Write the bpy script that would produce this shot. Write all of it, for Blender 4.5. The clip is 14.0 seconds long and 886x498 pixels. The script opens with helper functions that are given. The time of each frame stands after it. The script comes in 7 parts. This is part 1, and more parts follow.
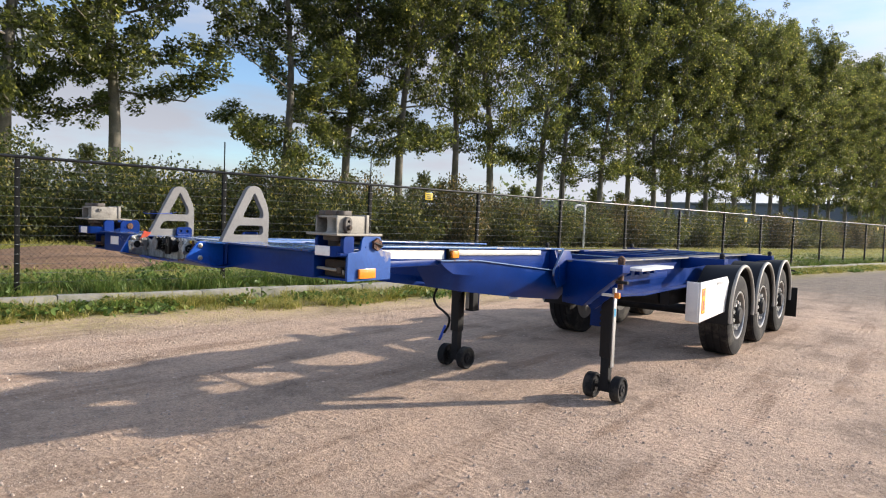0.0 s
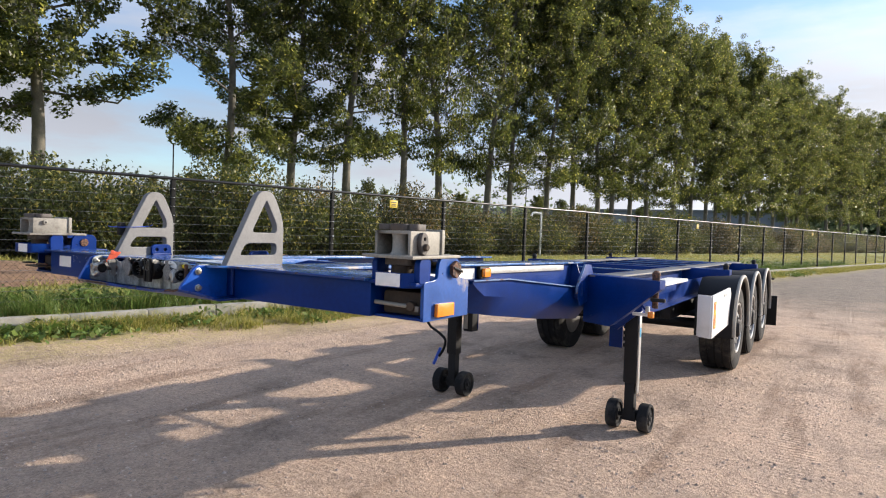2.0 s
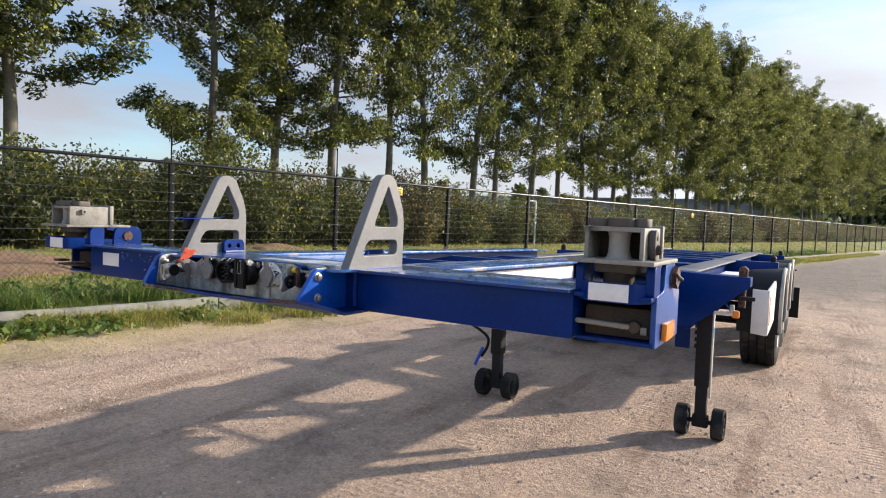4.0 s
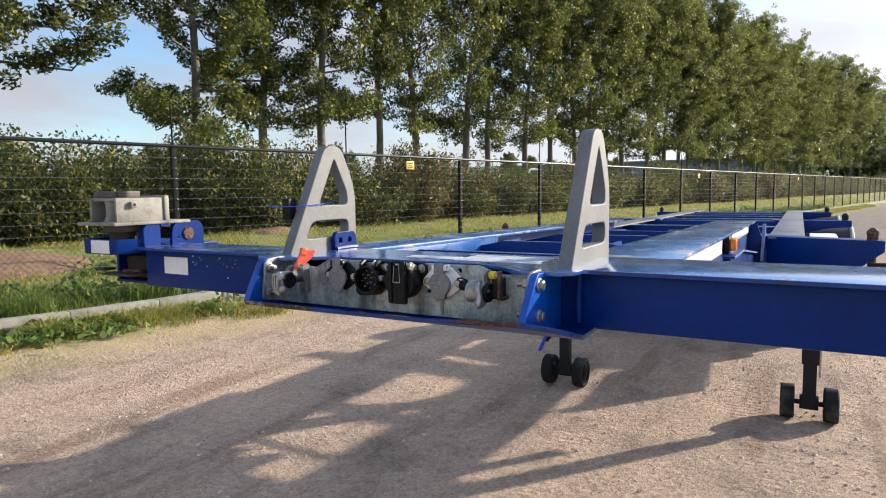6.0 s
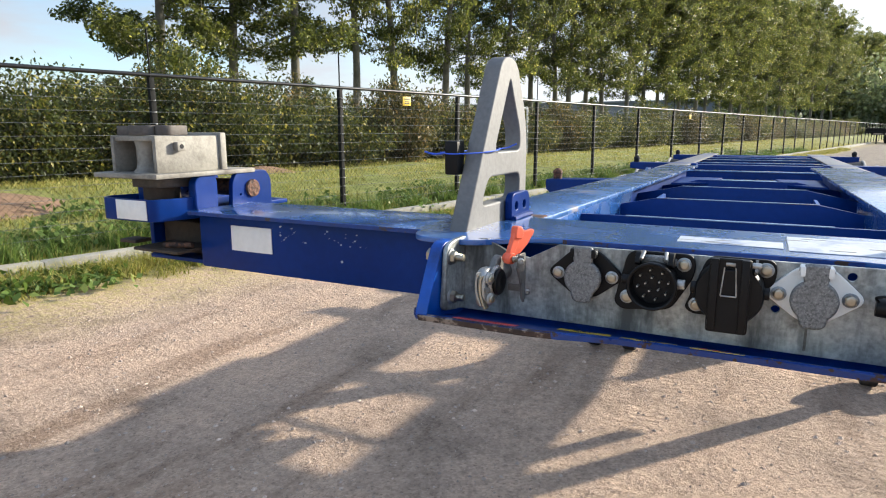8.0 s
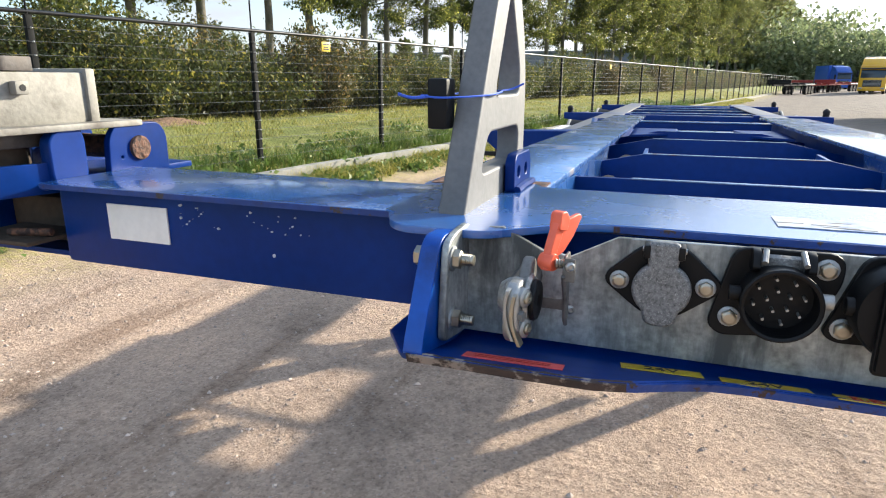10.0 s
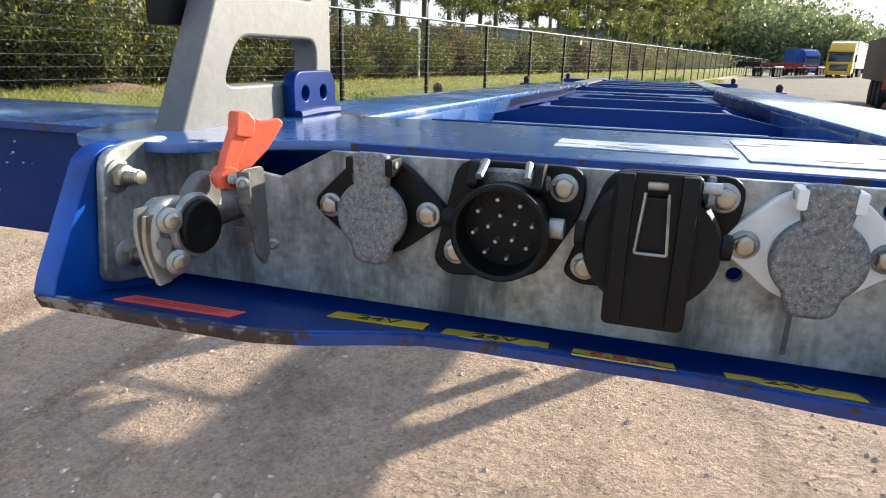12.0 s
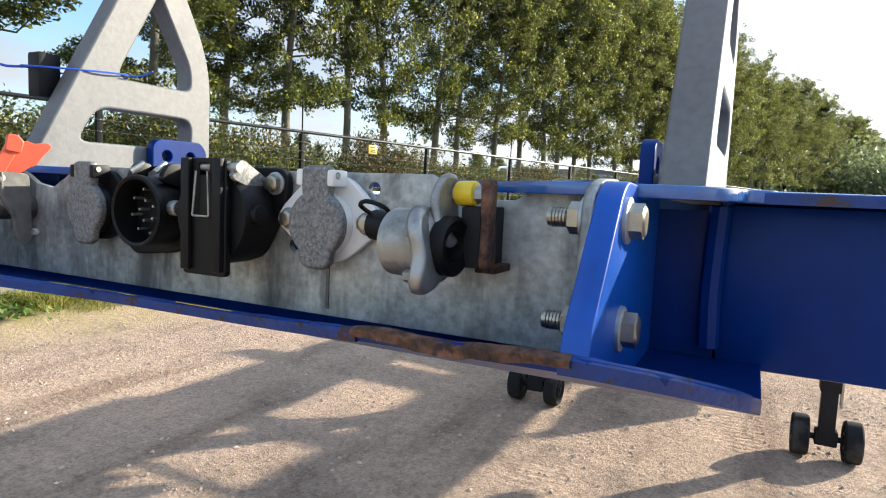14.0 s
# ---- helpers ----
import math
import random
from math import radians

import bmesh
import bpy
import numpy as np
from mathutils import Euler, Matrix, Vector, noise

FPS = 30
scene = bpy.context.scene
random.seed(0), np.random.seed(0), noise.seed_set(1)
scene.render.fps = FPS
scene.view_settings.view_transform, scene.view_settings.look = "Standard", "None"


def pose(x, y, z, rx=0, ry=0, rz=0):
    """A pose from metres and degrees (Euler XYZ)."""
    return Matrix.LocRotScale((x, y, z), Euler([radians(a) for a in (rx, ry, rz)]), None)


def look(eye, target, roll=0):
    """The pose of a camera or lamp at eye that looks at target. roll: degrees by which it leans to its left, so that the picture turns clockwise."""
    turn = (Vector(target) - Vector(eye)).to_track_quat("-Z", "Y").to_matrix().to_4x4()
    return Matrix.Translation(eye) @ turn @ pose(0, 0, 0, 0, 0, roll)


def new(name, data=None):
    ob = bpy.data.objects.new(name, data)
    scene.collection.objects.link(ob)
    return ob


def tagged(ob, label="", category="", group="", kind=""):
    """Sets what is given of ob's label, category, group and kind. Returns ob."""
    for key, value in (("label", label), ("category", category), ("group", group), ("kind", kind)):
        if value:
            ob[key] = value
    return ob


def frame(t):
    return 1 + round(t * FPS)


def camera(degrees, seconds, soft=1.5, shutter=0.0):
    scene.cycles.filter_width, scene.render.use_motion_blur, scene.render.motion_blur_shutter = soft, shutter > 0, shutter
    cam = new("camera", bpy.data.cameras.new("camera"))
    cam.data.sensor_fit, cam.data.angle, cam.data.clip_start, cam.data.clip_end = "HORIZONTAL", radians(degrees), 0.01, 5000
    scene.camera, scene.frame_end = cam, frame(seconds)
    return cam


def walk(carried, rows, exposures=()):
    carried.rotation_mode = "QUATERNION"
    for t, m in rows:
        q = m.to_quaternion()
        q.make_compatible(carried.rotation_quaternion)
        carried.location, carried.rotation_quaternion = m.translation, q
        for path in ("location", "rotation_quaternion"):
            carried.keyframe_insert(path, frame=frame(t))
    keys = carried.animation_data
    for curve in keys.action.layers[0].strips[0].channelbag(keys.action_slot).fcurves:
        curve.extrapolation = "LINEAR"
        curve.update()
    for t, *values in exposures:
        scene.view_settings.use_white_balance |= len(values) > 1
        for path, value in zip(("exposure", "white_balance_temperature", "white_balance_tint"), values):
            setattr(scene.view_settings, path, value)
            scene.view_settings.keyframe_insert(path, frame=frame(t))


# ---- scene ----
cam = camera(71.0, 14.0, soft=1.1)
# seconds, place, tilt, roll, yaw
PATH = [
    (0.0, 3.0983, -1.6253, 1.5289, 87.408, -2.253, 38.602),
    (0.5, 2.8587, -1.5025, 1.5301, 88.532, -0.001, 37.504),
    (1.0, 2.6867, -1.4263, 1.5252, 87.718, -0.480, 36.369),
    (1.5, 2.4683, -1.3818, 1.5194, 87.826, -1.448, 34.709),
    (2.0, 2.2671, -1.3920, 1.5385, 88.293, -1.934, 33.166),
    (2.2, 2.2058, -1.3954, 1.5349, 88.252, -3.167, 33.398),
    (4.3, 1.4005, -1.3068, 1.5397, 86.699, -1.465, 29.759),
    (4.5, 1.3232, -1.3053, 1.5449, 86.178, -1.358, 28.419),
    (5.0, 1.1613, -1.2666, 1.5360, 85.235, -1.363, 27.165),
    (5.5, 0.9613, -1.1635, 1.5361, 85.623, 1.864, 27.414),
    (6.0, 0.7672, -1.0956, 1.5369, 84.786, 0.812, 29.828),
    (6.5, 0.5375, -1.0525, 1.5430, 84.278, 0.361, 27.598),
    (7.0, 0.3742, -1.0095, 1.5409, 82.386, 0.203, 27.720),
    (7.2, 0.3182, -0.9642, 1.5325, 81.871, 0.253, 28.370),
    (9.3, -0.1770, -0.6743, 1.5620, 75.981, -0.561, 24.492),
    (9.5, -0.1693, -0.6568, 1.5516, 76.487, -0.591, 24.161),
    (10.0, -0.1387, -0.5518, 1.5235, 74.821, -0.116, 20.073),
    (10.5, -0.0983, -0.4624, 1.4966, 72.302, 0.660, 17.738),
    (11.0, -0.0614, -0.3973, 1.4786, 71.396, 0.759, 16.981),
    (11.5, -0.0255, -0.3560, 1.4608, 71.218, -0.209, 17.181),
    (12.0, 0.0322, -0.3785, 1.4525, 72.722, -1.415, 17.886),
    (12.5, 0.1379, -0.4353, 1.4575, 73.314, -1.183, 18.836),
    (13.0, 0.2171, -0.4513, 1.4323, 76.978, -4.494, 17.889),
    (13.5, 0.3186, -0.4102, 1.4127, 80.010, -3.914, 21.812),
    (14.0, 0.4194, -0.3724, 1.3771, 84.745, -2.465, 26.779),
]
walk(cam, [(t, pose(x, y, z, rx, ry, rz)) for t, x, y, z, rx, ry, rz in PATH],
     exposures=((0.0, 0.93, 6420, 12), (5.0, 0.9, 6450, 10.5), (6.0, 1.02, 6450, 9.5), (7.2, 1.14, 6450, 8), (9.3, 1.4, 6400, 6), (12.5, 1.39, 6460, 6), (14.0, 1.4, 6460, 6)))

# ---- light ----
SUN_AZIMUTH, SUN_ELEVATION = radians(38.5), radians(19.5)  # clockwise from +y
world = bpy.data.worlds.new("sky")
scene.world = world
world.use_nodes = True
wn, wl = world.node_tree.nodes, world.node_tree.links
wn.clear()
w_out = wn.new("ShaderNodeOutputWorld")
w_bg = wn.new("ShaderNodeBackground")
w_bg.inputs["Strength"].default_value = 0.12
w_sky = wn.new("ShaderNodeTexSky")
w_sky.sky_type, w_sky.sun_disc = "NISHITA", False
w_sky.sun_elevation, w_sky.sun_rotation = SUN_ELEVATION, SUN_AZIMUTH
w_sky.altitude, w_sky.air_density, w_sky.dust_density, w_sky.ozone_density = 0, 1.0, 0.8, 3.0
# broken cloud: streaks that thicken towards the horizon
w_co = wn.new("ShaderNodeTexCoord")
w_map = wn.new("ShaderNodeMapping")
w_map.inputs["Scale"].default_value = (1.0, 1.0, 4.2)
w_noise = wn.new("ShaderNodeTexNoise")
w_noise.inputs["Scale"].default_value, w_noise.inputs["Detail"].default_value = 2.3, 7.0
w_noise.inputs["Roughness"].default_value = 0.55
w_ramp = wn.new("ShaderNodeValToRGB")
w_ramp.color_ramp.elements[0].position, w_ramp.color_ramp.elements[1].position = 0.42, 0.66
w_mix = wn.new("ShaderNodeMix")
w_mix.data_type = "RGBA"
w_grey = wn.new("ShaderNodeRGBToBW")
w_glow = wn.new("ShaderNodeMix")
w_glow.data_type, w_glow.blend_type = "RGBA", "ADD"
w_glow.inputs["Factor"].default_value = 1.0
w_glow.inputs["B"].default_value = (0.8, 0.95, 1.3, 1)
w_half = wn.new("ShaderNodeMath")
w_half.operation = "MULTIPLY"
w_half.inputs[1].default_value = 0.7
wl.new(w_sky.outputs["Color"], w_grey.inputs["Color"])
wl.new(w_grey.outputs["Val"], w_half.inputs[0])
wl.new(w_half.outputs[0], w_glow.inputs["A"])
wl.new(w_co.outputs["Generated"], w_map.inputs["Vector"])
wl.new(w_map.outputs["Vector"], w_noise.inputs["Vector"])
# cover grows towards the horizon
w_sep = wn.new("ShaderNodeSeparateXYZ")
w_low = wn.new("ShaderNodeMapRange")
w_low.inputs["From Min"].default_value, w_low.inputs["From Max"].default_value = 0.34, 0.02
w_low.inputs["To Min"].default_value, w_low.inputs["To Max"].default_value = -0.02, 0.17
w_cover = wn.new("ShaderNodeMath")
w_cover.operation = "ADD"
wl.new(w_co.outputs["Generated"], w_sep.inputs["Vector"])
wl.new(w_sep.outputs["Z"], w_low.inputs["Value"])
wl.new(w_noise.outputs["Fac"], w_cover.inputs[0])
wl.new(w_low.outputs["Result"], w_cover.inputs[1])
wl.new(w_cover.outputs[0], w_ramp.inputs["Fac"])
# cloud is brightened towards the zenith, added to fill the shadows
w_high = wn.new("ShaderNodeMapRange")
w_high.inputs["From Min"].default_value, w_high.inputs["From Max"].default_value = 0.2, 0.95
w_high.inputs["To Min"].default_value, w_high.inputs["To Max"].default_value = 0.8, 4.8
w_lift = wn.new("ShaderNodeVectorMath")
w_lift.operation = "SCALE"
wl.new(w_sep.outputs["Z"], w_high.inputs["Value"])
wl.new(w_glow.outputs["Result"], w_lift.inputs[0])
wl.new(w_high.outputs["Result"], w_lift.inputs["Scale"])
wl.new(w_lift.outputs["Vector"], w_mix.inputs["B"])
wl.new(w_ramp.outputs["Color"], w_mix.inputs["Factor"])
wl.new(w_sky.outputs["Color"], w_mix.inputs["A"])
wl.new(w_mix.outputs["Result"], w_bg.inputs["Color"])
wl.new(w_bg.outputs["Background"], w_out.inputs["Surface"])

sun = new("sun", bpy.data.lights.new("sun", "SUN"))
sun.data.energy, sun.data.angle, sun.data.color = 3.9, radians(0.9), (1.0, 0.89, 0.74)
sun_way = Vector((math.sin(SUN_AZIMUTH) * math.cos(SUN_ELEVATION), math.cos(SUN_AZIMUTH) * math.cos(SUN_ELEVATION), math.sin(SUN_ELEVATION)))
sun.matrix_world = look(sun_way * 50, (0, 0, 0))

# ---- materials ----


def material(name, base, rough=0.6, metal=0.0, spread=0.15, scale=8.0, fine=90.0, bump=0.15, stain=None, stain_at=(0.58, 0.72), stain_scale=3.0,
             stain_rough=None, per_piece=0.0, coat=0.0, spec=0.5, dist=0.01, drip=0.0):
    """A surface with grain and blotches at two scales, and stains of another colour."""
    m = bpy.data.materials.new(name)
    m.use_nodes = True
    n, l = m.node_tree.nodes, m.node_tree.links
    b = n["Principled BSDF"]
    co = n.new("ShaderNodeTexCoord")
    big, small = n.new("ShaderNodeTexNoise"), n.new("ShaderNodeTexNoise")
    big.inputs["Scale"].default_value, big.inputs["Detail"].default_value = scale, 6.0
    small.inputs["Scale"].default_value, small.inputs["Detail"].default_value = fine, 4.0
    for k in (big, small):
        l.new(co.outputs["Object"], k.inputs["Vector"])
    val = n.new("ShaderNodeMath")
    val.operation = "MULTIPLY_ADD"
    l.new(big.outputs["Fac"], val.inputs[0])
    val.inputs[1].default_value, val.inputs[2].default_value = 0.6, 0.2
    add = n.new("ShaderNodeMath")
    add.operation = "MULTIPLY_ADD"
    l.new(small.outputs["Fac"], add.inputs[0])
    add.inputs[1].default_value = 0.4
    l.new(val.outputs[0], add.inputs[2])
    rng = n.new("ShaderNodeMapRange")
    rng.inputs["From Min"].default_value, rng.inputs["From Max"].default_value = 0.45, 0.95
    rng.inputs["To Min"].default_value, rng.inputs["To Max"].default_value = 1 - spread * 1.6, 1 + spread * 1.2
    l.new(add.outputs[0], rng.inputs["Value"])
    tint = n.new("ShaderNodeMix")
    tint.data_type, tint.blend_type = "RGBA", "MULTIPLY"
    tint.inputs["Factor"].default_value = 1.0
    tint.inputs["A"].default_value = (*base, 1)
    l.new(rng.outputs["Result"], tint.inputs["B"])
    colour = tint.outputs["Result"]
    if per_piece:
        info = n.new("ShaderNodeNewGeometry")
        pr = n.new("ShaderNodeMapRange")
        pr.inputs["To Min"].default_value, pr.inputs["To Max"].default_value = 1 - per_piece, 1 + per_piece
        l.new(info.outputs["Random Per Island"], pr.inputs["Value"])
        pm = n.new("ShaderNodeMix")
        pm.data_type, pm.blend_type = "RGBA", "MULTIPLY"
        pm.inputs["Factor"].default_value = 1.0
        l.new(colour, pm.inputs["A"])
        l.new(pr.outputs["Result"], pm.inputs["B"])
        colour = pm.outputs["Result"]
    b.inputs["Roughness"].default_value = rough
    rr = n.new("ShaderNodeMapRange")
    rr.inputs["To Min"].default_value, rr.inputs["To Max"].default_value = max(0.02, rough - 0.14), min(1.0, rough + 0.14)
    l.new(big.outputs["Fac"], rr.inputs["Value"])
    rough_out = rr.outputs["Result"]
    if stain:
        sn = n.new("ShaderNodeTexNoise")
        sn.inputs["Scale"].default_value, sn.inputs["Detail"].default_value, sn.inputs["Roughness"].default_value = stain_scale, 9.0, 0.65
        if drip:
            mp = n.new("ShaderNodeMapping")
            mp.inputs["Scale"].default_value = (1, 1, drip)
            l.new(co.outputs["Object"], mp.inputs["Vector"])
            l.new(mp.outputs["Vector"], sn.inputs["Vector"])
        else:
            l.new(co.outputs["Object"], sn.inputs["Vector"])
        ramp = n.new("ShaderNodeMapRange")
        ramp.inputs["From Min"].default_value, ramp.inputs["From Max"].default_value = stain_at
        l.new(sn.outputs["Fac"], ramp.inputs["Value"])
        mx = n.new("ShaderNodeMix")
        mx.data_type = "RGBA"
        l.new(ramp.outputs["Result"], mx.inputs["Factor"])
        l.new(colour, mx.inputs["A"])
        mx.inputs["B"].default_value = (*stain, 1)
        colour = mx.outputs["Result"]
        if stain_rough is not None:
            rm = n.new("ShaderNodeMix")
            l.new(ramp.outputs["Result"], rm.inputs["Factor"])
            l.new(rough_out, rm.inputs["A"])
            rm.inputs["B"].default_value = stain_rough
            rough_out = rm.outputs["Result"]
    l.new(colour, b.inputs["Base Color"])
    l.new(rough_out, b.inputs["Roughness"])
    b.inputs["Metallic"].default_value = metal
    b.inputs["Specular IOR Level"].default_value = spec
    b.inputs["Coat Weight"].default_value = coat
    b.inputs["Coat Roughness"].default_value = 0.12
    if bump:
        bp = n.new("ShaderNodeBump")
        bp.inputs["Strength"].default_value, bp.inputs["Distance"].default_value = bump, dist
        l.new(add.outputs[0], bp.inputs["Height"])
        l.new(bp.outputs["Normal"], b.inputs["Normal"])
    return m


def leaf_material(name, base, dry, amount, through_light=0.35, upper=(1, 1, 1), under=(1, 1, 1), rough=0.5, spec=0.35):
    """Leaves: two colours by leaf, light shining through."""
    m = bpy.data.materials.new(name)
    m.use_nodes = True
    n, l = m.node_tree.nodes, m.node_tree.links
    b, out = n["Principled BSDF"], n["Material Output"]
    geo = n.new("ShaderNodeNewGeometry")
    ramp = n.new("ShaderNodeValToRGB")
    e = ramp.color_ramp.elements
    e[0].position, e[0].color = 0.0, (base[0] * 0.6, base[1] * 0.62, base[2] * 0.6, 1)
    e[1].position, e[1].color = 1.0, (*dry, 1)
    mid = ramp.color_ramp.elements.new(1 - amount)
    mid.color = (base[0] * 1.3, base[1] * 1.25, base[2] * 1.2, 1)
    l.new(geo.outputs["Random Per Island"], ramp.inputs["Fac"])
    def toned(rgb):
        k = n.new("ShaderNodeMix")
        k.data_type, k.blend_type = "RGBA", "MULTIPLY"
        k.inputs["Factor"].default_value = 1.0
        l.new(ramp.outputs["Color"], k.inputs["A"])
        k.inputs["B"].default_value = (*rgb, 1)
        return k.outputs["Result"]

    l.new(toned(upper), b.inputs["Base Color"])
    b.inputs["Roughness"].default_value = rough
    b.inputs["Specular IOR Level"].default_value = spec
    tr = n.new("ShaderNodeBsdfTranslucent")
    l.new(toned(under), tr.inputs["Color"])
    mix = n.new("ShaderNodeMixShader")
    mix.inputs["Fac"].default_value = through_light
    l.new(b.outputs["BSDF"], mix.inputs[1])
    l.new(tr.outputs["BSDF"], mix.inputs[2])
    l.new(mix.outputs["Shader"], out.inputs["Surface"])
    return m


def ground_material():
    """Packed sandy gravel with damp patches; grass takes over past the verge's uneven edge."""
    m = bpy.data.materials.new("packed_gravel")
    m.use_nodes = True
    n, l = m.node_tree.nodes, m.node_tree.links
    b = n["Principled BSDF"]
    co = n.new("ShaderNodeTexCoord")

    def noise_node(scale, detail=8.0, rough=0.6):
        k = n.new("ShaderNodeTexNoise")
        k.inputs["Scale"].default_value, k.inputs["Detail"].default_value, k.inputs["Roughness"].default_value = scale, detail, rough
        l.new(co.outputs["Object"], k.inputs["Vector"])
        return k

    def ramp(src, stops):
        k = n.new("ShaderNodeValToRGB")
        while len(k.color_ramp.elements) < len(stops):
            k.color_ramp.elements.new(0.5)
        for el, (p, c) in zip(k.color_ramp.elements, stops):
            el.position, el.color = p, (*c, 1)
        l.new(src, k.inputs["Fac"])
        return k.outputs["Color"]

    def mix(fac, a, c, blend="MIX"):
        k = n.new("ShaderNodeMix")
        k.data_type, k.blend_type = "RGBA", blend
        if isinstance(fac, float):
            k.inputs["Factor"].default_value = fac
        else:
            l.new(fac, k.inputs["Factor"])
        for sock, v in (("A", a), ("B", c)):
            if isinstance(v, tuple):
                k.inputs[sock].default_value = (*v, 1)
            else:
                l.new(v, k.inputs[sock])
        return k.outputs["Result"]

    wide, patch, grain, clod = noise_node(0.35), noise_node(2.2), noise_node(15, 12, 0.74), noise_node(26, 8, 0.7)
    dirt = ramp(wide.outputs["Fac"], [(0.3, (0.55, 0.415, 0.31)), (0.5, (0.64, 0.48, 0.36)), (0.7, (0.72, 0.54, 0.4))])
    dirt = mix(0.6, dirt, ramp(patch.outputs["Fac"], [(0.34, (0.36, 0.28, 0.225)), (0.47, (0.62, 0.47, 0.36)), (0.65, (0.78, 0.6, 0.45))]))
    dirt = mix(0.68, dirt, ramp(grain.outputs["Fac"], [(0.33, (0.22, 0.165, 0.13)), (0.45, (0.56, 0.42, 0.325)), (0.6, (0.74, 0.56, 0.43)), (0.72, (0.86, 0.7, 0.56))]))
    dirt = mix(1.0, dirt, ramp(clod.outputs["Fac"], [(0.32, (0.5, 0.48, 0.47)), (0.41, (0.94, 0.94, 0.94)), (0.6, (1.04, 1.04, 1.04)), (0.7, (1.14, 1.13, 1.12))]), "MULTIPLY")
    vor = n.new("ShaderNodeTexVoronoi")
    vor.inputs["Scale"].default_value = 75
    l.new(co.outputs["Object"], vor.inputs["Vector"])
    stones = ramp(vor.outputs["Color"], [(0.15, (0.27, 0.2, 0.16)), (0.5, (0.56, 0.415, 0.315)), (0.85, (0.8, 0.63, 0.5))])
    dirt = mix(0.34, dirt, stones)
    pit = n.new("ShaderNodeTexVoronoi")
    pit.inputs["Scale"].default_value = 34
    pit.inputs["Randomness"].default_value = 1.0
    l.new(co.outputs["Object"], pit.inputs["Vector"])
    dirt = mix(0.5, dirt, mix(1.0, dirt, ramp(pit.outputs["Distance"], [(0.0, (0.42, 0.4, 0.39)), (0.16, (0.55, 0.53, 0.52)), (0.24, (1.08, 1.08, 1.08)), (0.8, (1.08, 1.08, 1.08))]), "MULTIPLY"))
    damp = noise_node(0.8, 9, 0.68)
    dirt = mix(1.0, dirt, ramp(damp.outputs["Fac"], [(0.36, (0.62, 0.62, 0.62)), (0.46, (0.95, 0.95, 0.94)), (0.64, (1.18, 1.15, 1.11))]), "MULTIPLY")
    # streaks along the way that the wheels go, a little darker and browner
    run = n.new("ShaderNodeMapping")
    run.inputs["Rotation"].default_value = (0, 0, radians(8))
    run.inputs["Scale"].default_value = (1.5, 0.22, 1)
    l.new(co.outputs["Object"], run.inputs["Vector"])
    streak = n.new("ShaderNodeTexNoise")
    streak.inputs["Scale"].default_value, streak.inputs["Detail"].default_value, streak.inputs["Roughness"].default_value = 1.6, 7.0, 0.6
    l.new(run.outputs["Vector"], streak.inputs["Vector"])
    dirt = mix(1.0, dirt, ramp(streak.outputs["Fac"], [(0.36, (0.7, 0.66, 0.63)), (0.46, (1.0, 0.99, 0.98)), (0.62, (1.1, 1.09, 1.08))]), "MULTIPLY")
    # the ground turns greyer and darker further up the yard
    up_yard = n.new("ShaderNodeMath")
    up_yard.operation = "MULTIPLY_ADD"
    l.new(wide.outputs["Fac"], up_yard.inputs[0])
    up_yard.inputs[1].default_value = 9.0
    where = n.new("ShaderNodeSeparateXYZ")
    l.new(co.outputs["Object"], where.inputs["Vector"])
    l.new(where.outputs["Y"], up_yard.inputs[2])
    greyed = n.new("ShaderNodeMapRange")
    greyed.inputs["From Min"].default_value, greyed.inputs["From Max"].default_value, greyed.inputs["To Max"].default_value = 16.0, 24.0, 0.85
    l.new(up_yard.outputs[0], greyed.inputs["Value"])
    dirt = mix(greyed.outputs["Result"], dirt, ramp(patch.outputs["Fac"], [(0.35, (0.2, 0.18, 0.155)), (0.65, (0.29, 0.255, 0.21))]))
    dirt = mix(1.0, dirt, (0.79, 0.775, 0.76), "MULTIPLY")
    turf = ramp(patch.outputs["Fac"], [(0.3, (0.145, 0.175, 0.042)), (0.5, (0.24, 0.255, 0.065)), (0.72, (0.38, 0.35, 0.12))])
    turf = mix(0.35, turf, ramp(grain.outputs["Fac"], [(0.35, (0.09, 0.12, 0.03)), (0.65, (0.28, 0.27, 0.085))]))
    # distance from the fence line, wavered by noise
    sep = n.new("ShaderNodeSeparateXYZ")
    l.new(co.outputs["Object"], sep.inputs["Vector"])
    a1 = n.new("ShaderNodeMath")
    a1.operation = "MULTIPLY_ADD"
    l.new(sep.outputs["Y"], a1.inputs[0])
    a1.inputs[1].default_value = 0.2
    l.new(sep.outputs["X"], a1.inputs[2])
    a1.inputs[1].default_value = -0.2
    a2 = n.new("ShaderNodeMath")
    a2.operation = "MULTIPLY_ADD"
    l.new(patch.outputs["Fac"], a2.inputs[0])
    a2.inputs[1].default_value = 1.1
    l.new(a1.outputs[0], a2.inputs[2])
    edge = n.new("ShaderNodeMapRange")
    edge.inputs["From Min"].default_value, edge.inputs["From Max"].default_value = -5.5, -6.3
    l.new(a2.outputs[0], edge.inputs["Value"])
    # yellow moss and dead blades thin out from the verge over the gravel
    moss = n.new("ShaderNodeMapRange")
    moss.inputs["From Min"].default_value, moss.inputs["From Max"].default_value, moss.inputs["To Max"].default_value = -4.3, -5.6, 0.75
    l.new(a2.outputs[0], moss.inputs["Value"])
    flecks = n.new("ShaderNodeMapRange")
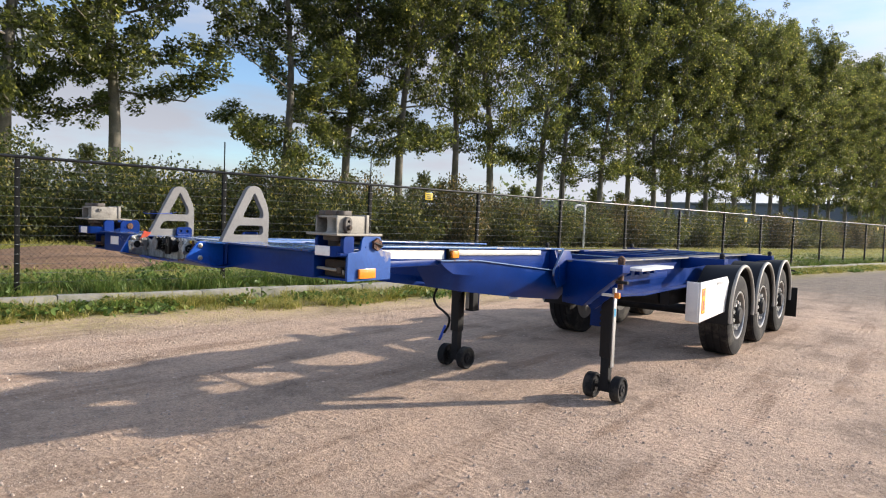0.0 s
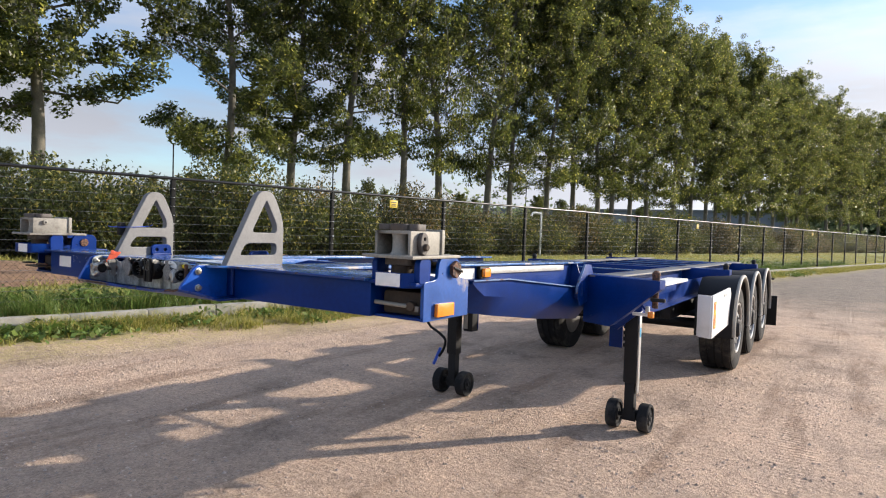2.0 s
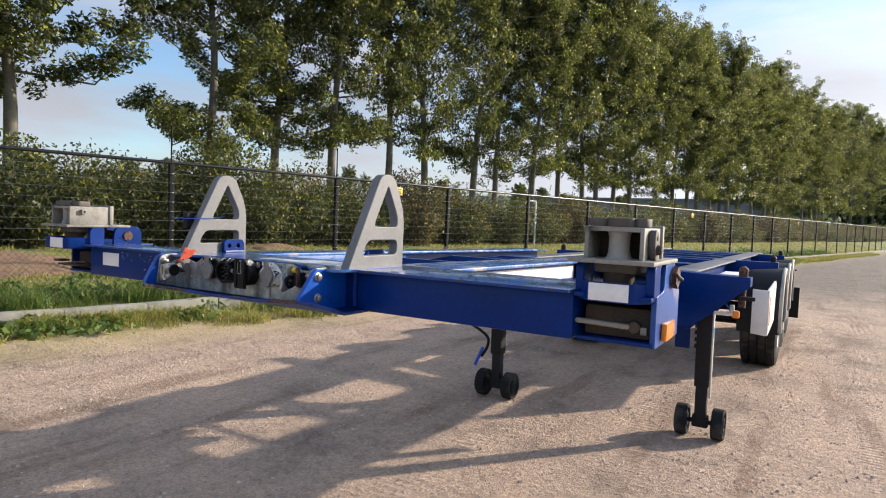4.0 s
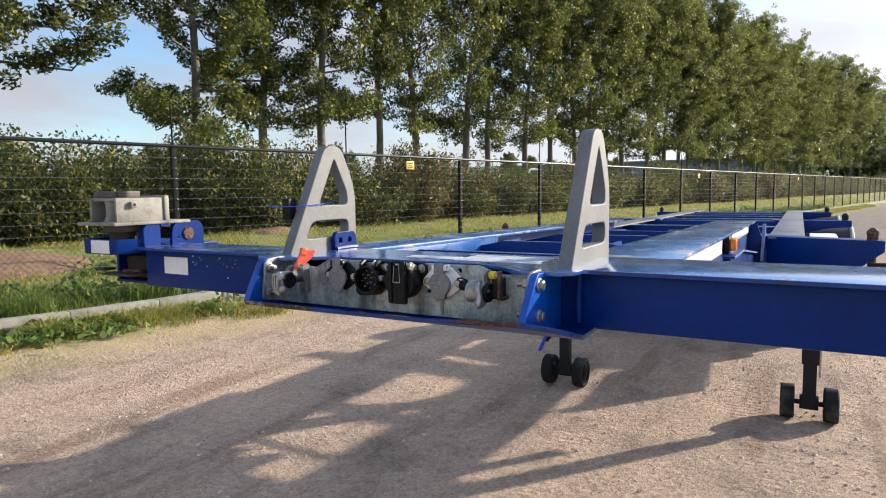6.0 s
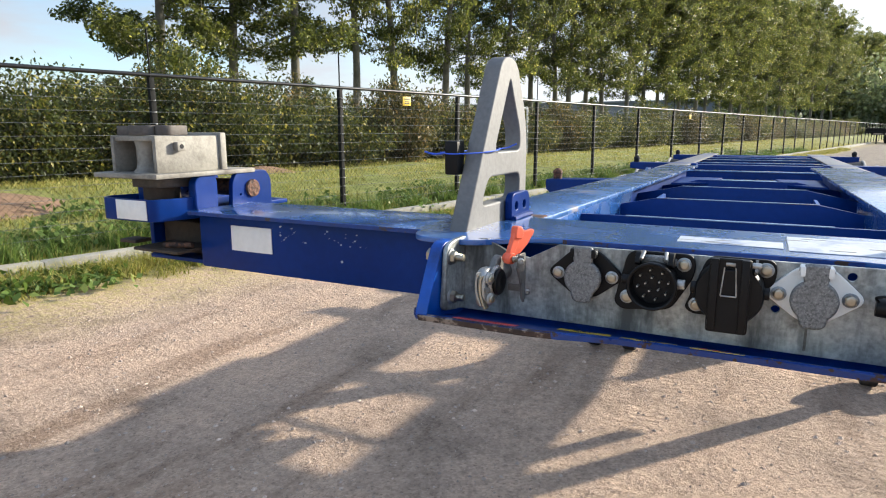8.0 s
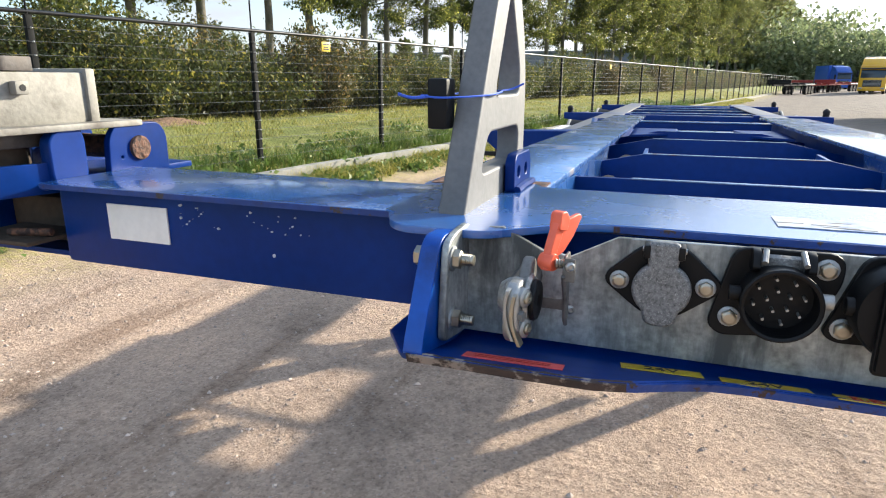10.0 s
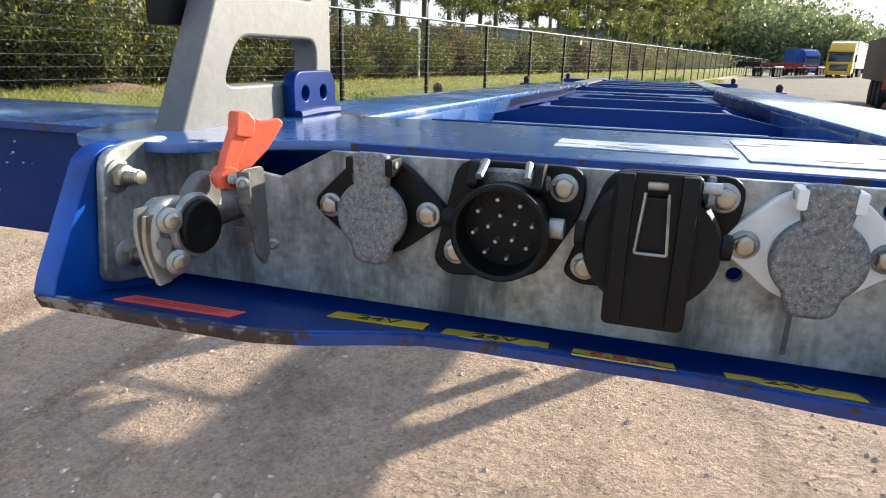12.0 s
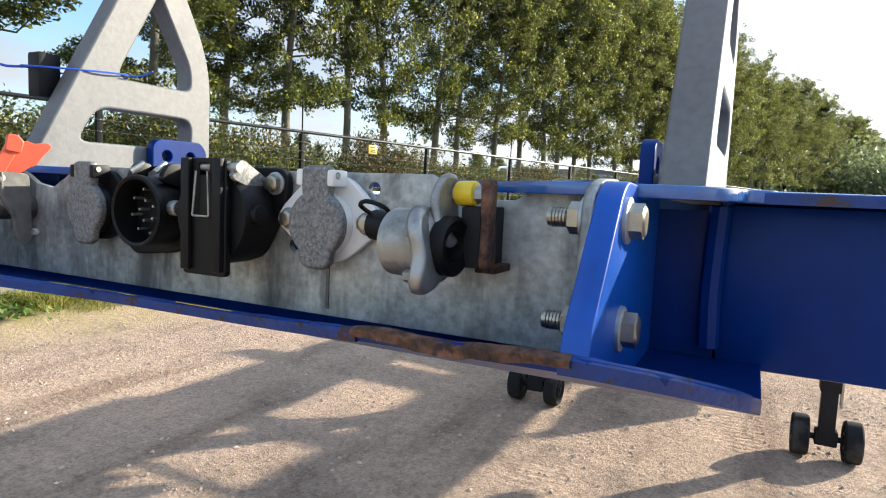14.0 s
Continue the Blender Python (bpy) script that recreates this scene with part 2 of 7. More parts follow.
    flecks.inputs["From Min"].default_value, flecks.inputs["From Max"].default_value = 0.4, 0.56
    l.new(grain.outputs["Fac"], flecks.inputs["Value"])
    mossy = n.new("ShaderNodeMath")
    mossy.operation = "MULTIPLY"
    l.new(moss.outputs["Result"], mossy.inputs[0])
    l.new(flecks.outputs["Result"], mossy.inputs[1])
    dirt = mix(mossy.outputs[0], dirt, (0.4, 0.34, 0.1))
    l.new(mix(edge.outputs["Result"], dirt, turf), b.inputs["Base Color"])
    b.inputs["Roughness"].default_value = 0.92
    b.inputs["Specular IOR Level"].default_value = 0.25
    h = n.new("ShaderNodeMath")
    h.operation = "MULTIPLY_ADD"
    l.new(grain.outputs["Fac"], h.inputs[0])
    h.inputs[1].default_value = 1.6
    l.new(patch.outputs["Fac"], h.inputs[2])
    # tyre tracks along three lines x = start + slope * y: cross bars and grooves, broken by patches

    def calc(op, a_, b_=None, c_=None):
        k = n.new("ShaderNodeMath")
        k.operation = op
        for i, v_ in enumerate((a_, b_, c_)):
            if v_ is None:
                continue
            if isinstance(v_, (int, float)):
                k.inputs[i].default_value = v_
            else:
                l.new(v_, k.inputs[i])
        return k.outputs[0]

    bars, grooves = n.new("ShaderNodeTexWave"), n.new("ShaderNodeTexWave")
    bars.bands_direction, grooves.bands_direction = "Y", "X"
    bars.inputs["Scale"].default_value, grooves.inputs["Scale"].default_value = 5.0, 4.2
    for k in (bars, grooves):
        k.inputs["Distortion"].default_value, k.inputs["Detail"].default_value, k.inputs["Detail Scale"].default_value = 2.2, 3.0, 1.5
        l.new(co.outputs["Object"], k.inputs["Vector"])
    tracks = 0.0
    for start, slope in ((-0.62, 0.066), (-1.25, 0.1), (1.13, -0.17), (-2.6, 0.12), (1.9, 0.03)):
        off = calc("ABSOLUTE", calc("MULTIPLY_ADD", sep.outputs["Y"], -slope, calc("SUBTRACT", sep.outputs["X"], start)))
        near = n.new("ShaderNodeMapRange")
        near.inputs["From Min"].default_value, near.inputs["From Max"].default_value = 0.17, 0.12
        l.new(off, near.inputs["Value"])
        tracks = calc("MAXIMUM", near.outputs["Result"], tracks)
    broken = n.new("ShaderNodeMapRange")
    broken.inputs["From Min"].default_value, broken.inputs["From Max"].default_value, broken.inputs["To Max"].default_value = 0.4, 0.6, 0.65
    l.new(damp.outputs["Fac"], broken.inputs["Value"])
    band_height = calc("MULTIPLY", tracks, broken.outputs["Result"])
    pattern = calc("MULTIPLY_ADD", bars.outputs["Fac"], 0.6, calc("MULTIPLY", grooves.outputs["Fac"], 0.4))
    ridge = n.new("ShaderNodeMath")
    ridge.operation = "MULTIPLY_ADD"
    l.new(pattern, ridge.inputs[0])
    l.new(band_height, ridge.inputs[1])
    l.new(h.outputs[0], ridge.inputs[2])
    h = ridge
    h2 = n.new("ShaderNodeMath")
    h2.operation = "MULTIPLY_ADD"
    l.new(vor.outputs["Distance"], h2.inputs[0])
    h2.inputs[1].default_value = -0.15
    l.new(h.outputs[0], h2.inputs[2])
    bp = n.new("ShaderNodeBump")
    bp.inputs["Strength"].default_value, bp.inputs["Distance"].default_value = 1.0, 0.022
    loose = n.new("ShaderNodeMapRange")
    loose.inputs["From Min"].default_value, loose.inputs["From Max"].default_value = 0.44, 0.62
    l.new(patch.outputs["Fac"], loose.inputs["Value"])
    pebbles = calc("MULTIPLY_ADD", pit.outputs["Distance"], -0.45, calc("MULTIPLY", clod.outputs["Fac"], 1.0))
    rough_h = calc("MULTIPLY_ADD", pebbles, loose.outputs["Result"], h2.outputs[0])
    l.new(rough_h, bp.inputs["Height"])
    l.new(bp.outputs["Normal"], b.inputs["Normal"])
    return m


GRAVEL = ground_material()
STONE = material("gravel_stone", (0.44, 0.35, 0.285), 0.9, spread=0.25, scale=20, per_piece=0.3, bump=0.3)
CLOD = material("crumbled_soil", (0.56, 0.435, 0.34), 0.95, spread=0.3, scale=20, per_piece=0.35, bump=0.4)
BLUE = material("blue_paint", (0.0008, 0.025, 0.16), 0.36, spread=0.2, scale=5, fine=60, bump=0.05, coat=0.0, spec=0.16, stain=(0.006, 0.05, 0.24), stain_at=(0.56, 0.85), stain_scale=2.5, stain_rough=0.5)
# lighter copy of BLUE: sky sheen and sunlight are put into its colour
BLUE_LIT = material("lit_blue_paint", (0.025, 0.115, 0.37), 0.24, spread=0.22, scale=7, fine=90, bump=0.05, coat=0.9, spec=0.5, stain=(0.12, 0.17, 0.33), stain_at=(0.5, 0.8), stain_scale=5, stain_rough=0.45)
BLUE_WORN = material("worn_blue_paint", (0.004, 0.065, 0.29), 0.38, spread=0.25, scale=9, bump=0.08, coat=0.15, spec=0.4, stain=(0.33, 0.29, 0.25), stain_at=(0.59, 0.68), stain_scale=6.0, stain_rough=0.75)
# pale base has sky sheen painted in; the brown stains are scrapes
BLUE_SHEEN_SCRAPED = material("scraped_sheen_blue_paint", (0.06, 0.16, 0.41), 0.26, spread=0.25, scale=9, bump=0.06, coat=0.8, stain=(0.42, 0.36, 0.29), stain_at=(0.57, 0.66), stain_scale=4.5, stain_rough=0.6, drip=1.0)
PALE_EDGE = material("pale_worn_edge", (0.12, 0.2, 0.37), 0.4, spread=0.3, scale=16, bump=0.1, stain=(0.15, 0.09, 0.06), stain_at=(0.56, 0.64), stain_scale=12, stain_rough=0.8)
RUST = material("rust", (0.15, 0.07, 0.04), 0.8, spread=0.7, scale=45, bump=0.8, stain=(0.035, 0.02, 0.016), stain_at=(0.47, 0.58), stain_scale=70)
BRACKET_BLUE = material("bright_blue_paint", (0.002, 0.07, 0.38), 0.34, spread=0.2, scale=14, bump=0.05, spec=0.4, stain=(0.003, 0.03, 0.16), stain_at=(0.55, 0.7), stain_scale=9)
EDGE = material("chipped_edge", (0.003, 0.035, 0.19), 0.5, spread=0.3, scale=18, bump=0.4, stain=(0.06, 0.045, 0.04), stain_at=(0.59, 0.63), stain_scale=48, stain_rough=0.85)
SHELF_EDGE = material("scraped_blue_edge", (0.003, 0.04, 0.22), 0.5, spread=0.3, scale=18, bump=0.4, stain=(0.06, 0.036, 0.028), stain_at=(0.56, 0.6), stain_scale=45, stain_rough=0.85)
WORN_EDGE = material("worn_bare_edge", (0.045, 0.03, 0.026), 0.8, spread=0.6, scale=22, bump=0.6, stain=(0.24, 0.2, 0.17), stain_at=(0.53, 0.6), stain_scale=48)
GALV = material("galvanised_steel", (0.42, 0.44, 0.45), 0.46, metal=0.65, spread=0.3, scale=16, fine=140, bump=0.06, stain=(0.2, 0.21, 0.215), stain_at=(0.5, 0.66), stain_scale=9, stain_rough=0.65)
PANEL = material("water_stained_zinc", (0.42, 0.44, 0.425), 0.46, metal=0.5, spread=0.5, scale=26, fine=180, bump=0.06, stain=(0.1, 0.106, 0.102), stain_at=(0.44, 0.62), stain_scale=17, stain_rough=0.7, drip=0.2)
CAST = material("cast_steel", (0.27, 0.255, 0.22), 0.66, metal=0.2, spread=0.22, scale=7, fine=160, bump=0.15, stain=(0.07, 0.056, 0.043), stain_at=(0.5, 0.7), stain_scale=8)
HORN = material("hot_dip_galvanised_steel", (0.165, 0.163, 0.158), 0.58, metal=0.12, spread=0.22, scale=9, fine=150, bump=0.06, stain=(0.11, 0.11, 0.108), stain_at=(0.5, 0.78), stain_scale=7, stain_rough=0.65)
BARE = material("bare_dark_steel", (0.1, 0.09, 0.082), 0.65, metal=0.3, spread=0.3, scale=14, fine=160, bump=0.15, stain=(0.09, 0.07, 0.055), stain_at=(0.52, 0.7), stain_scale=12)
GREY_PAINT = material("grey_cast_plate", (0.31, 0.295, 0.26), 0.62, spread=0.12, scale=9, fine=150, bump=0.08, stain=(0.22, 0.21, 0.195), stain_at=(0.55, 0.75), stain_scale=6)
DARK = material("dirty_black_steel", (0.012, 0.012, 0.013), 0.65, spread=0.3, bump=0.15, stain=(0.05, 0.042, 0.035), stain_at=(0.58, 0.78), spec=0.3)
# grime brown of the pockets; also paints the shade inside the lock heads
POCKET = material("grimy_and_shaded_brown_steel", (0.055, 0.038, 0.025), 0.8, spread=0.4, scale=12, bump=0.3)
BLACK = material("black_plastic", (0.0055, 0.0055, 0.006), 0.48, spec=0.22, spread=0.15, scale=20, bump=0.06)
RUBBER = material("tyre_rubber", (0.014, 0.014, 0.015), 0.85, spec=0.25, spread=0.3, scale=10, bump=0.25, stain=(0.1, 0.09, 0.075), stain_at=(0.5, 0.75), stain_scale=4)
STEEL = material("zinc_plated_steel", (0.42, 0.39, 0.32), 0.36, metal=1.0, spread=0.25, scale=60, bump=0.05, stain=(0.4, 0.28, 0.12), stain_at=(0.58, 0.75), stain_scale=30)
BRIGHT = material("bright_metal", (0.4, 0.4, 0.385), 0.48, metal=0.85, spread=0.25, scale=40, bump=0.1, stain=(0.2, 0.19, 0.17), stain_at=(0.52, 0.7), stain_scale=35, stain_rough=0.6)
DULL = material("dull_dark_zinc", (0.17, 0.165, 0.155), 0.55, metal=0.45, spread=0.3, scale=30, bump=0.1, stain=(0.05, 0.045, 0.04), stain_at=(0.5, 0.7), stain_scale=25)
CAPMETAL = material("speckled_cast_cap", (0.2, 0.2, 0.195), 0.6, metal=0.3, spread=0.6, scale=380, fine=1500, bump=0.3, dist=0.001, stain=(0.38, 0.38, 0.36), stain_at=(0.57, 0.65), stain_scale=600)
WHITE = material("white_paint", (0.74, 0.73, 0.7), 0.5, spread=0.06, scale=4, bump=0.05, stain=(0.45, 0.42, 0.38), stain_at=(0.62, 0.85), stain_scale=3)
WHITE_PLASTIC = material("white_plastic", (0.8, 0.79, 0.75), 0.5, spread=0.08, scale=20, bump=0.05, stain=(0.4, 0.37, 0.33), stain_at=(0.55, 0.8), stain_scale=18)
WORN_PAPER = material("scuffed_grey_paper", (0.5, 0.53, 0.57), 0.6, spread=0.15, scale=20, bump=0.05, stain=(0.16, 0.22, 0.36), stain_at=(0.5, 0.72), stain_scale=16)
REFLECTOR = material("white_reflective_tape", (0.78, 0.77, 0.74), 0.35, spread=0.08, scale=30, bump=0.03)
ORANGE = material("orange_lens", (0.85, 0.25, 0.015), 0.22, spread=0.1, scale=40, bump=0.1, coat=0.5)
RED = material("red_plastic", (0.78, 0.13, 0.065), 0.42, spread=0.12, scale=30, bump=0.08)
YELLOW = material("yellow_sticker", (0.6, 0.43, 0.02), 0.45, spread=0.15, scale=30, bump=0.03)
YELLOW_CAP = material("yellow_plastic", (0.8, 0.58, 0.03), 0.4, spread=0.12, scale=50, bump=0.06)
BLUE_TIE = material("blue_nylon", (0.03, 0.1, 0.55), 0.4, spread=0.1, scale=30, bump=0.02)
# print black, also used for the painted shade of the rim's holes
INK_AND_HOLE = material("black_ink_and_hole_shade", (0.02, 0.02, 0.02), 0.5, spread=0.05, bump=0.0)
RED_INK = material("red_ink", (0.45, 0.03, 0.02), 0.5, spread=0.05, bump=0.0)
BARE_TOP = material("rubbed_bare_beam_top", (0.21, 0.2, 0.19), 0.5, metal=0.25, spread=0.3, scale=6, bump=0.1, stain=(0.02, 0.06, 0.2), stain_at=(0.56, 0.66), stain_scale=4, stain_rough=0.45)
ALU = material("aluminium_rail", (0.5, 0.5, 0.49), 0.42, metal=0.75, spread=0.15, scale=12, bump=0.05, stain=(0.3, 0.3, 0.29), stain_at=(0.55, 0.75))
WHEEL_NUT = material("polished_wheel_nut", (0.62, 0.62, 0.6), 0.3, metal=0.35, spread=0.15, scale=30, bump=0.05)
RIM = material("brake_dusted_rim", (0.2, 0.197, 0.19), 0.5, metal=0.35, spread=0.3, scale=14, bump=0.1, stain=(0.16, 0.155, 0.15), stain_at=(0.55, 0.75))
CONCRETE = material("concrete_kerb", (0.34, 0.32, 0.275), 0.9, spread=0.3, scale=6, bump=0.35, stain=(0.16, 0.17, 0.1), stain_at=(0.52, 0.7), stain_scale=3)
POSTPAINT = material("black_coated_steel", (0.007, 0.0075, 0.007), 0.7, spread=0.2, bump=0.05, spec=0.2)
RAILPAINT = material("glossy_black_rail", (0.009, 0.009, 0.009), 0.35, spread=0.2, bump=0.05, spec=0.5)
WIRE = material("galvanised_wire", (0.2, 0.205, 0.205), 0.55, metal=0.5, spread=0.2, bump=0.0)
BARK = material("poplar_bark", (0.15, 0.135, 0.11), 0.9, spread=0.4, scale=3.0, fine=30, bump=0.8, dist=0.03, stain=(0.1, 0.1, 0.075), stain_at=(0.48, 0.66), stain_scale=2)
LEAF = leaf_material("poplar_leaf", (0.083, 0.104, 0.044), (0.45, 0.44, 0.19), 0.13, 0.36, (0.34, 0.36, 0.36), (2.8, 2.65, 1.4), 0.42, 0.5)
SHRUB_LEAF = leaf_material("shrub_leaf", (0.076, 0.1, 0.033), (0.5, 0.44, 0.13), 0.19, 0.32, (0.68, 0.68, 0.66), (1.7, 1.55, 0.95))
SHRUB_LEAF_2 = leaf_material("autumn_shrub_leaf", (0.085, 0.09, 0.035), (0.44, 0.31, 0.13), 0.24, 0.32, (0.72, 0.7, 0.66), (1.5, 1.35, 0.95))
GRASS = leaf_material("grass_blade", (0.26, 0.265, 0.055), (0.6, 0.5, 0.19), 0.48, 0.45)
# haze of distance is mixed into this greyer leaf colour
HAZED_LEAF = leaf_material("hazed_leaf", (0.2, 0.24, 0.13), (0.34, 0.33, 0.19), 0.2, 0.45, (0.9, 0.9, 0.95), (1.2, 1.25, 1.1))
WEED = leaf_material("weed_leaf", (0.12, 0.19, 0.04), (0.3, 0.3, 0.09), 0.2, 0.35)
MULCH = material("dry_bark_mulch", (0.24, 0.145, 0.085), 0.95, spread=0.4, scale=12, bump=0.8, dist=0.03)
ROOF = material("grey_cladding", (0.17, 0.19, 0.22), 0.6, spread=0.06, scale=1, bump=0.02)

# ---- making meshes ----


def shaded(mesh, angle=38):
    for p in mesh.polygons:
        p.use_smooth = True
    mesh.set_sharp_from_angle(angle=radians(angle))
    return mesh


def part(name, bm, mat, parent=None, label=""):
    """One mesh object from a bmesh (or a mesh), under a thing or a part."""
    if isinstance(bm, bpy.types.Mesh):
        mesh = bm
    else:
        bmesh.ops.recalc_face_normals(bm, faces=bm.faces)
        mesh = bpy.data.meshes.new(name)
        bm.to_mesh(mesh)
        bm.free()
        shaded(mesh)
    if not mesh.materials:
        mesh.materials.append(mat)
    ob = new(name, mesh)
    if parent is not None:
        ob.parent = parent
        if parent.type == "EMPTY":
            ob.matrix_parent_inverse = Matrix.Translation(-parent.location)
    if label:
        ob["label"] = label
    return ob


def thing(name, at, label, category, group="", kind=""):
    e = new(name)
    e.location = at
    e.empty_display_size = 0.2
    return tagged(e, label, category, group, kind)


def softened(bm, r, seg=2, angle=30):
    if r > 0:
        edges = [e for e in bm.edges if len(e.link_faces) == 2 and e.calc_face_angle(0) > radians(angle)]
        bmesh.ops.bevel(bm, geom=edges, offset=r, segments=seg, affect="EDGES", profile=0.6, clamp_overlap=True)
    return bm


def prism(profile, axis, a, b, r=0.0, into=None):
    """A profile of 2D points pushed along an axis from a to b: x (y, z points), y (x, z points), z (x, y points)."""
    bm = bmesh.new()
    place = {"x": lambda u, v, w: (w, u, v), "y": lambda u, v, w: (u, w, v), "z": lambda u, v, w: (u, v, w)}[axis]
    lo = [bm.verts.new(place(u, v, a)) for u, v in profile]
    hi = [bm.verts.new(place(u, v, b)) for u, v in profile]
    k = len(profile)
    bm.faces.new(lo)
    bm.faces.new(hi[::-1])
    for i in range(k):
        bm.faces.new((lo[i], lo[(i + 1) % k], hi[(i + 1) % k], hi[i]))
    bmesh.ops.recalc_face_normals(bm, faces=bm.faces)
    softened(bm, r)
    return joined(into, bm)


def joined(into, bm):
    """Adds bm to the bmesh into, or gives bm back."""
    if into is None:
        return bm
    tmp = bpy.data.meshes.new("tmp")
    bm.to_mesh(tmp)
    bm.free()
    into.from_mesh(tmp)
    bpy.data.meshes.remove(tmp)
    return into


def box(x0, x1, y0, y1, z0, z1, r=0.0, into=None):
    return prism([(x0, y0), (x1, y0), (x1, y1), (x0, y1)], "z", z0, z1, r, into)


def rod(p, q, r, seg=16, r2=None, bevel=0.0, into=None):
    """A round bar from p to q."""
    p, q = Vector(p), Vector(q)
    bm = bmesh.new()
    bmesh.ops.create_cone(bm, cap_ends=True, segments=seg, radius1=r, radius2=r if r2 is None else r2, depth=(q - p).length)
    if bevel:
        softened(bm, bevel, 2, 50)
    m = Matrix.Translation((p + q) / 2) @ (q - p).to_track_quat("Z", "Y").to_matrix().to_4x4()
    bmesh.ops.transform(bm, matrix=m, verts=bm.verts)
    return joined(into, bm)


def hexagon(p, q, r, into=None):
    return rod(p, q, r, 6, into=into)


def lathe(profile, at, way, seg=28, into=None):
    """Spins (radius, along) points round the axis from at in the direction way."""
    bm = bmesh.new()
    rings = []
    for r, h in profile:
        rings.append([bm.verts.new((r * math.cos(2 * math.pi * k / seg), r * math.sin(2 * math.pi * k / seg), h)) for k in range(seg)])
    for a, b in zip(rings, rings[1:]):
        for k in range(seg):
            bm.faces.new((a[k], a[(k + 1) % seg], b[(k + 1) % seg], b[k]))
    closed = profile[0] == profile[-1]
    if profile[0][0] > 0 and not closed:
        bm.faces.new(rings[0][::-1])
    if profile[-1][0] > 0 and not closed:
        bm.faces.new(rings[-1])
    bmesh.ops.remove_doubles(bm, verts=bm.verts, dist=1e-6)
    m = Matrix.Translation(at) @ Vector(way).to_track_quat("Z", "Y").to_matrix().to_4x4()
    bmesh.ops.transform(bm, matrix=m, verts=bm.verts)
    return joined(into, bm)


def hose(points, r, seg=8, into=None, smooth=4):
    """A round tube along a smooth line through points."""
    pts = [Vector(p) for p in points]
    if smooth > 1 and len(pts) > 2:
        fine = []
        ext = [2 * pts[0] - pts[1]] + pts + [2 * pts[-1] - pts[-2]]
        for a, b, c, d in zip(ext, ext[1:], ext[2:], ext[3:]):
            for k in range(smooth):
                t = k / smooth
                fine.append(0.5 * (2 * b + (c - a) * t + (2 * a - 5 * b + 4 * c - d) * t * t + (3 * b - a - 3 * c + d) * t ** 3))
        pts = fine + [pts[-1]]
    bm = bmesh.new()
    rings, side = [], None
    for i, p in enumerate(pts):
        way = (pts[min(i + 1, len(pts) - 1)] - pts[max(i - 1, 0)]).normalized()
        side = way.orthogonal().normalized() if side is None else (side - way * side.dot(way)).normalized()
        up = way.cross(side)
        rings.append([bm.verts.new(p + r * (math.cos(2 * math.pi * k / seg) * side + math.sin(2 * math.pi * k / seg) * up)) for k in range(seg)])
    for a, b in zip(rings, rings[1:]):
        for k in range(seg):
            bm.faces.new((a[k], a[(k + 1) % seg], b[(k + 1) % seg], b[k]))
    bm.faces.new(rings[0][::-1])
    bm.faces.new(rings[-1])
    return joined(into, bm)


def rounded(points, r, seg=5):
    """Rounds the corners of a polygon; r a number or one a corner."""
    out, k = [], len(points)
    rs = [r] * k if isinstance(r, (int, float)) else r
    for i in range(k):
        a, b, c = (Vector(points[j % k]) for j in (i - 1, i, i + 1))
        u, v = (a - b), (c - b)
        d = min(rs[i], u.length * 0.45, v.length * 0.45)
        if d < 1e-5:
            out.append(tuple(b))
            continue
        p, q = b + u.normalized() * d, b + v.normalized() * d
        for s in range(seg + 1):
            t = s / seg
            out.append(tuple((1 - t) ** 2 * p + 2 * t * (1 - t) * b + t * t * q))
    return out


def plate(outer, holes, thick, m, bevel=0.0):
    """A flat plate with holes as a mesh: outlines in its own plane, pushed both ways, then set by the matrix m."""
    cu = bpy.data.curves.new("plate", "CURVE")
    cu.dimensions, cu.fill_mode = "2D", "BOTH"
    cu.extrude, cu.bevel_depth, cu.bevel_resolution = max(thick / 2 - bevel, 0), bevel, 2
    for loop in (outer, *holes):
        sp = cu.splines.new("POLY")
        sp.points.add(len(loop) - 1)
        for pt, (u, v) in zip(sp.points, loop):
            pt.co = (u, v, 0, 1)
        sp.use_cyclic_u = True
    ob = bpy.data.objects.new("plate", cu)
    mesh = bpy.data.meshes.new_from_object(ob)
    bpy.data.objects.remove(ob)
    bpy.data.curves.remove(cu)
    mesh.transform(m)
    mesh.materials.clear()
    return shaded(mesh)


def disc_loop(cx, cy, r, seg=20):
    return [(cx + r * math.cos(2 * math.pi * k / seg), cy + r * math.sin(2 * math.pi * k / seg)) for k in range(seg)]


YZ = Matrix(((0, 0, 1, 0), (1, 0, 0, 0), (0, 1, 0, 0), (0, 0, 0, 1)))   # plate plane u, v to y, z; pushed along x
XZ = Matrix(((1, 0, 0, 0), (0, 0, -1, 0), (0, 1, 0, 0), (0, 0, 0, 1)))  # u, v to x, z; pushed along y


def at_x(x):
    return Matrix.Translation((x, 0, 0)) @ YZ


def at_y(y):
    return Matrix.Translation((0, y, 0)) @ XZ


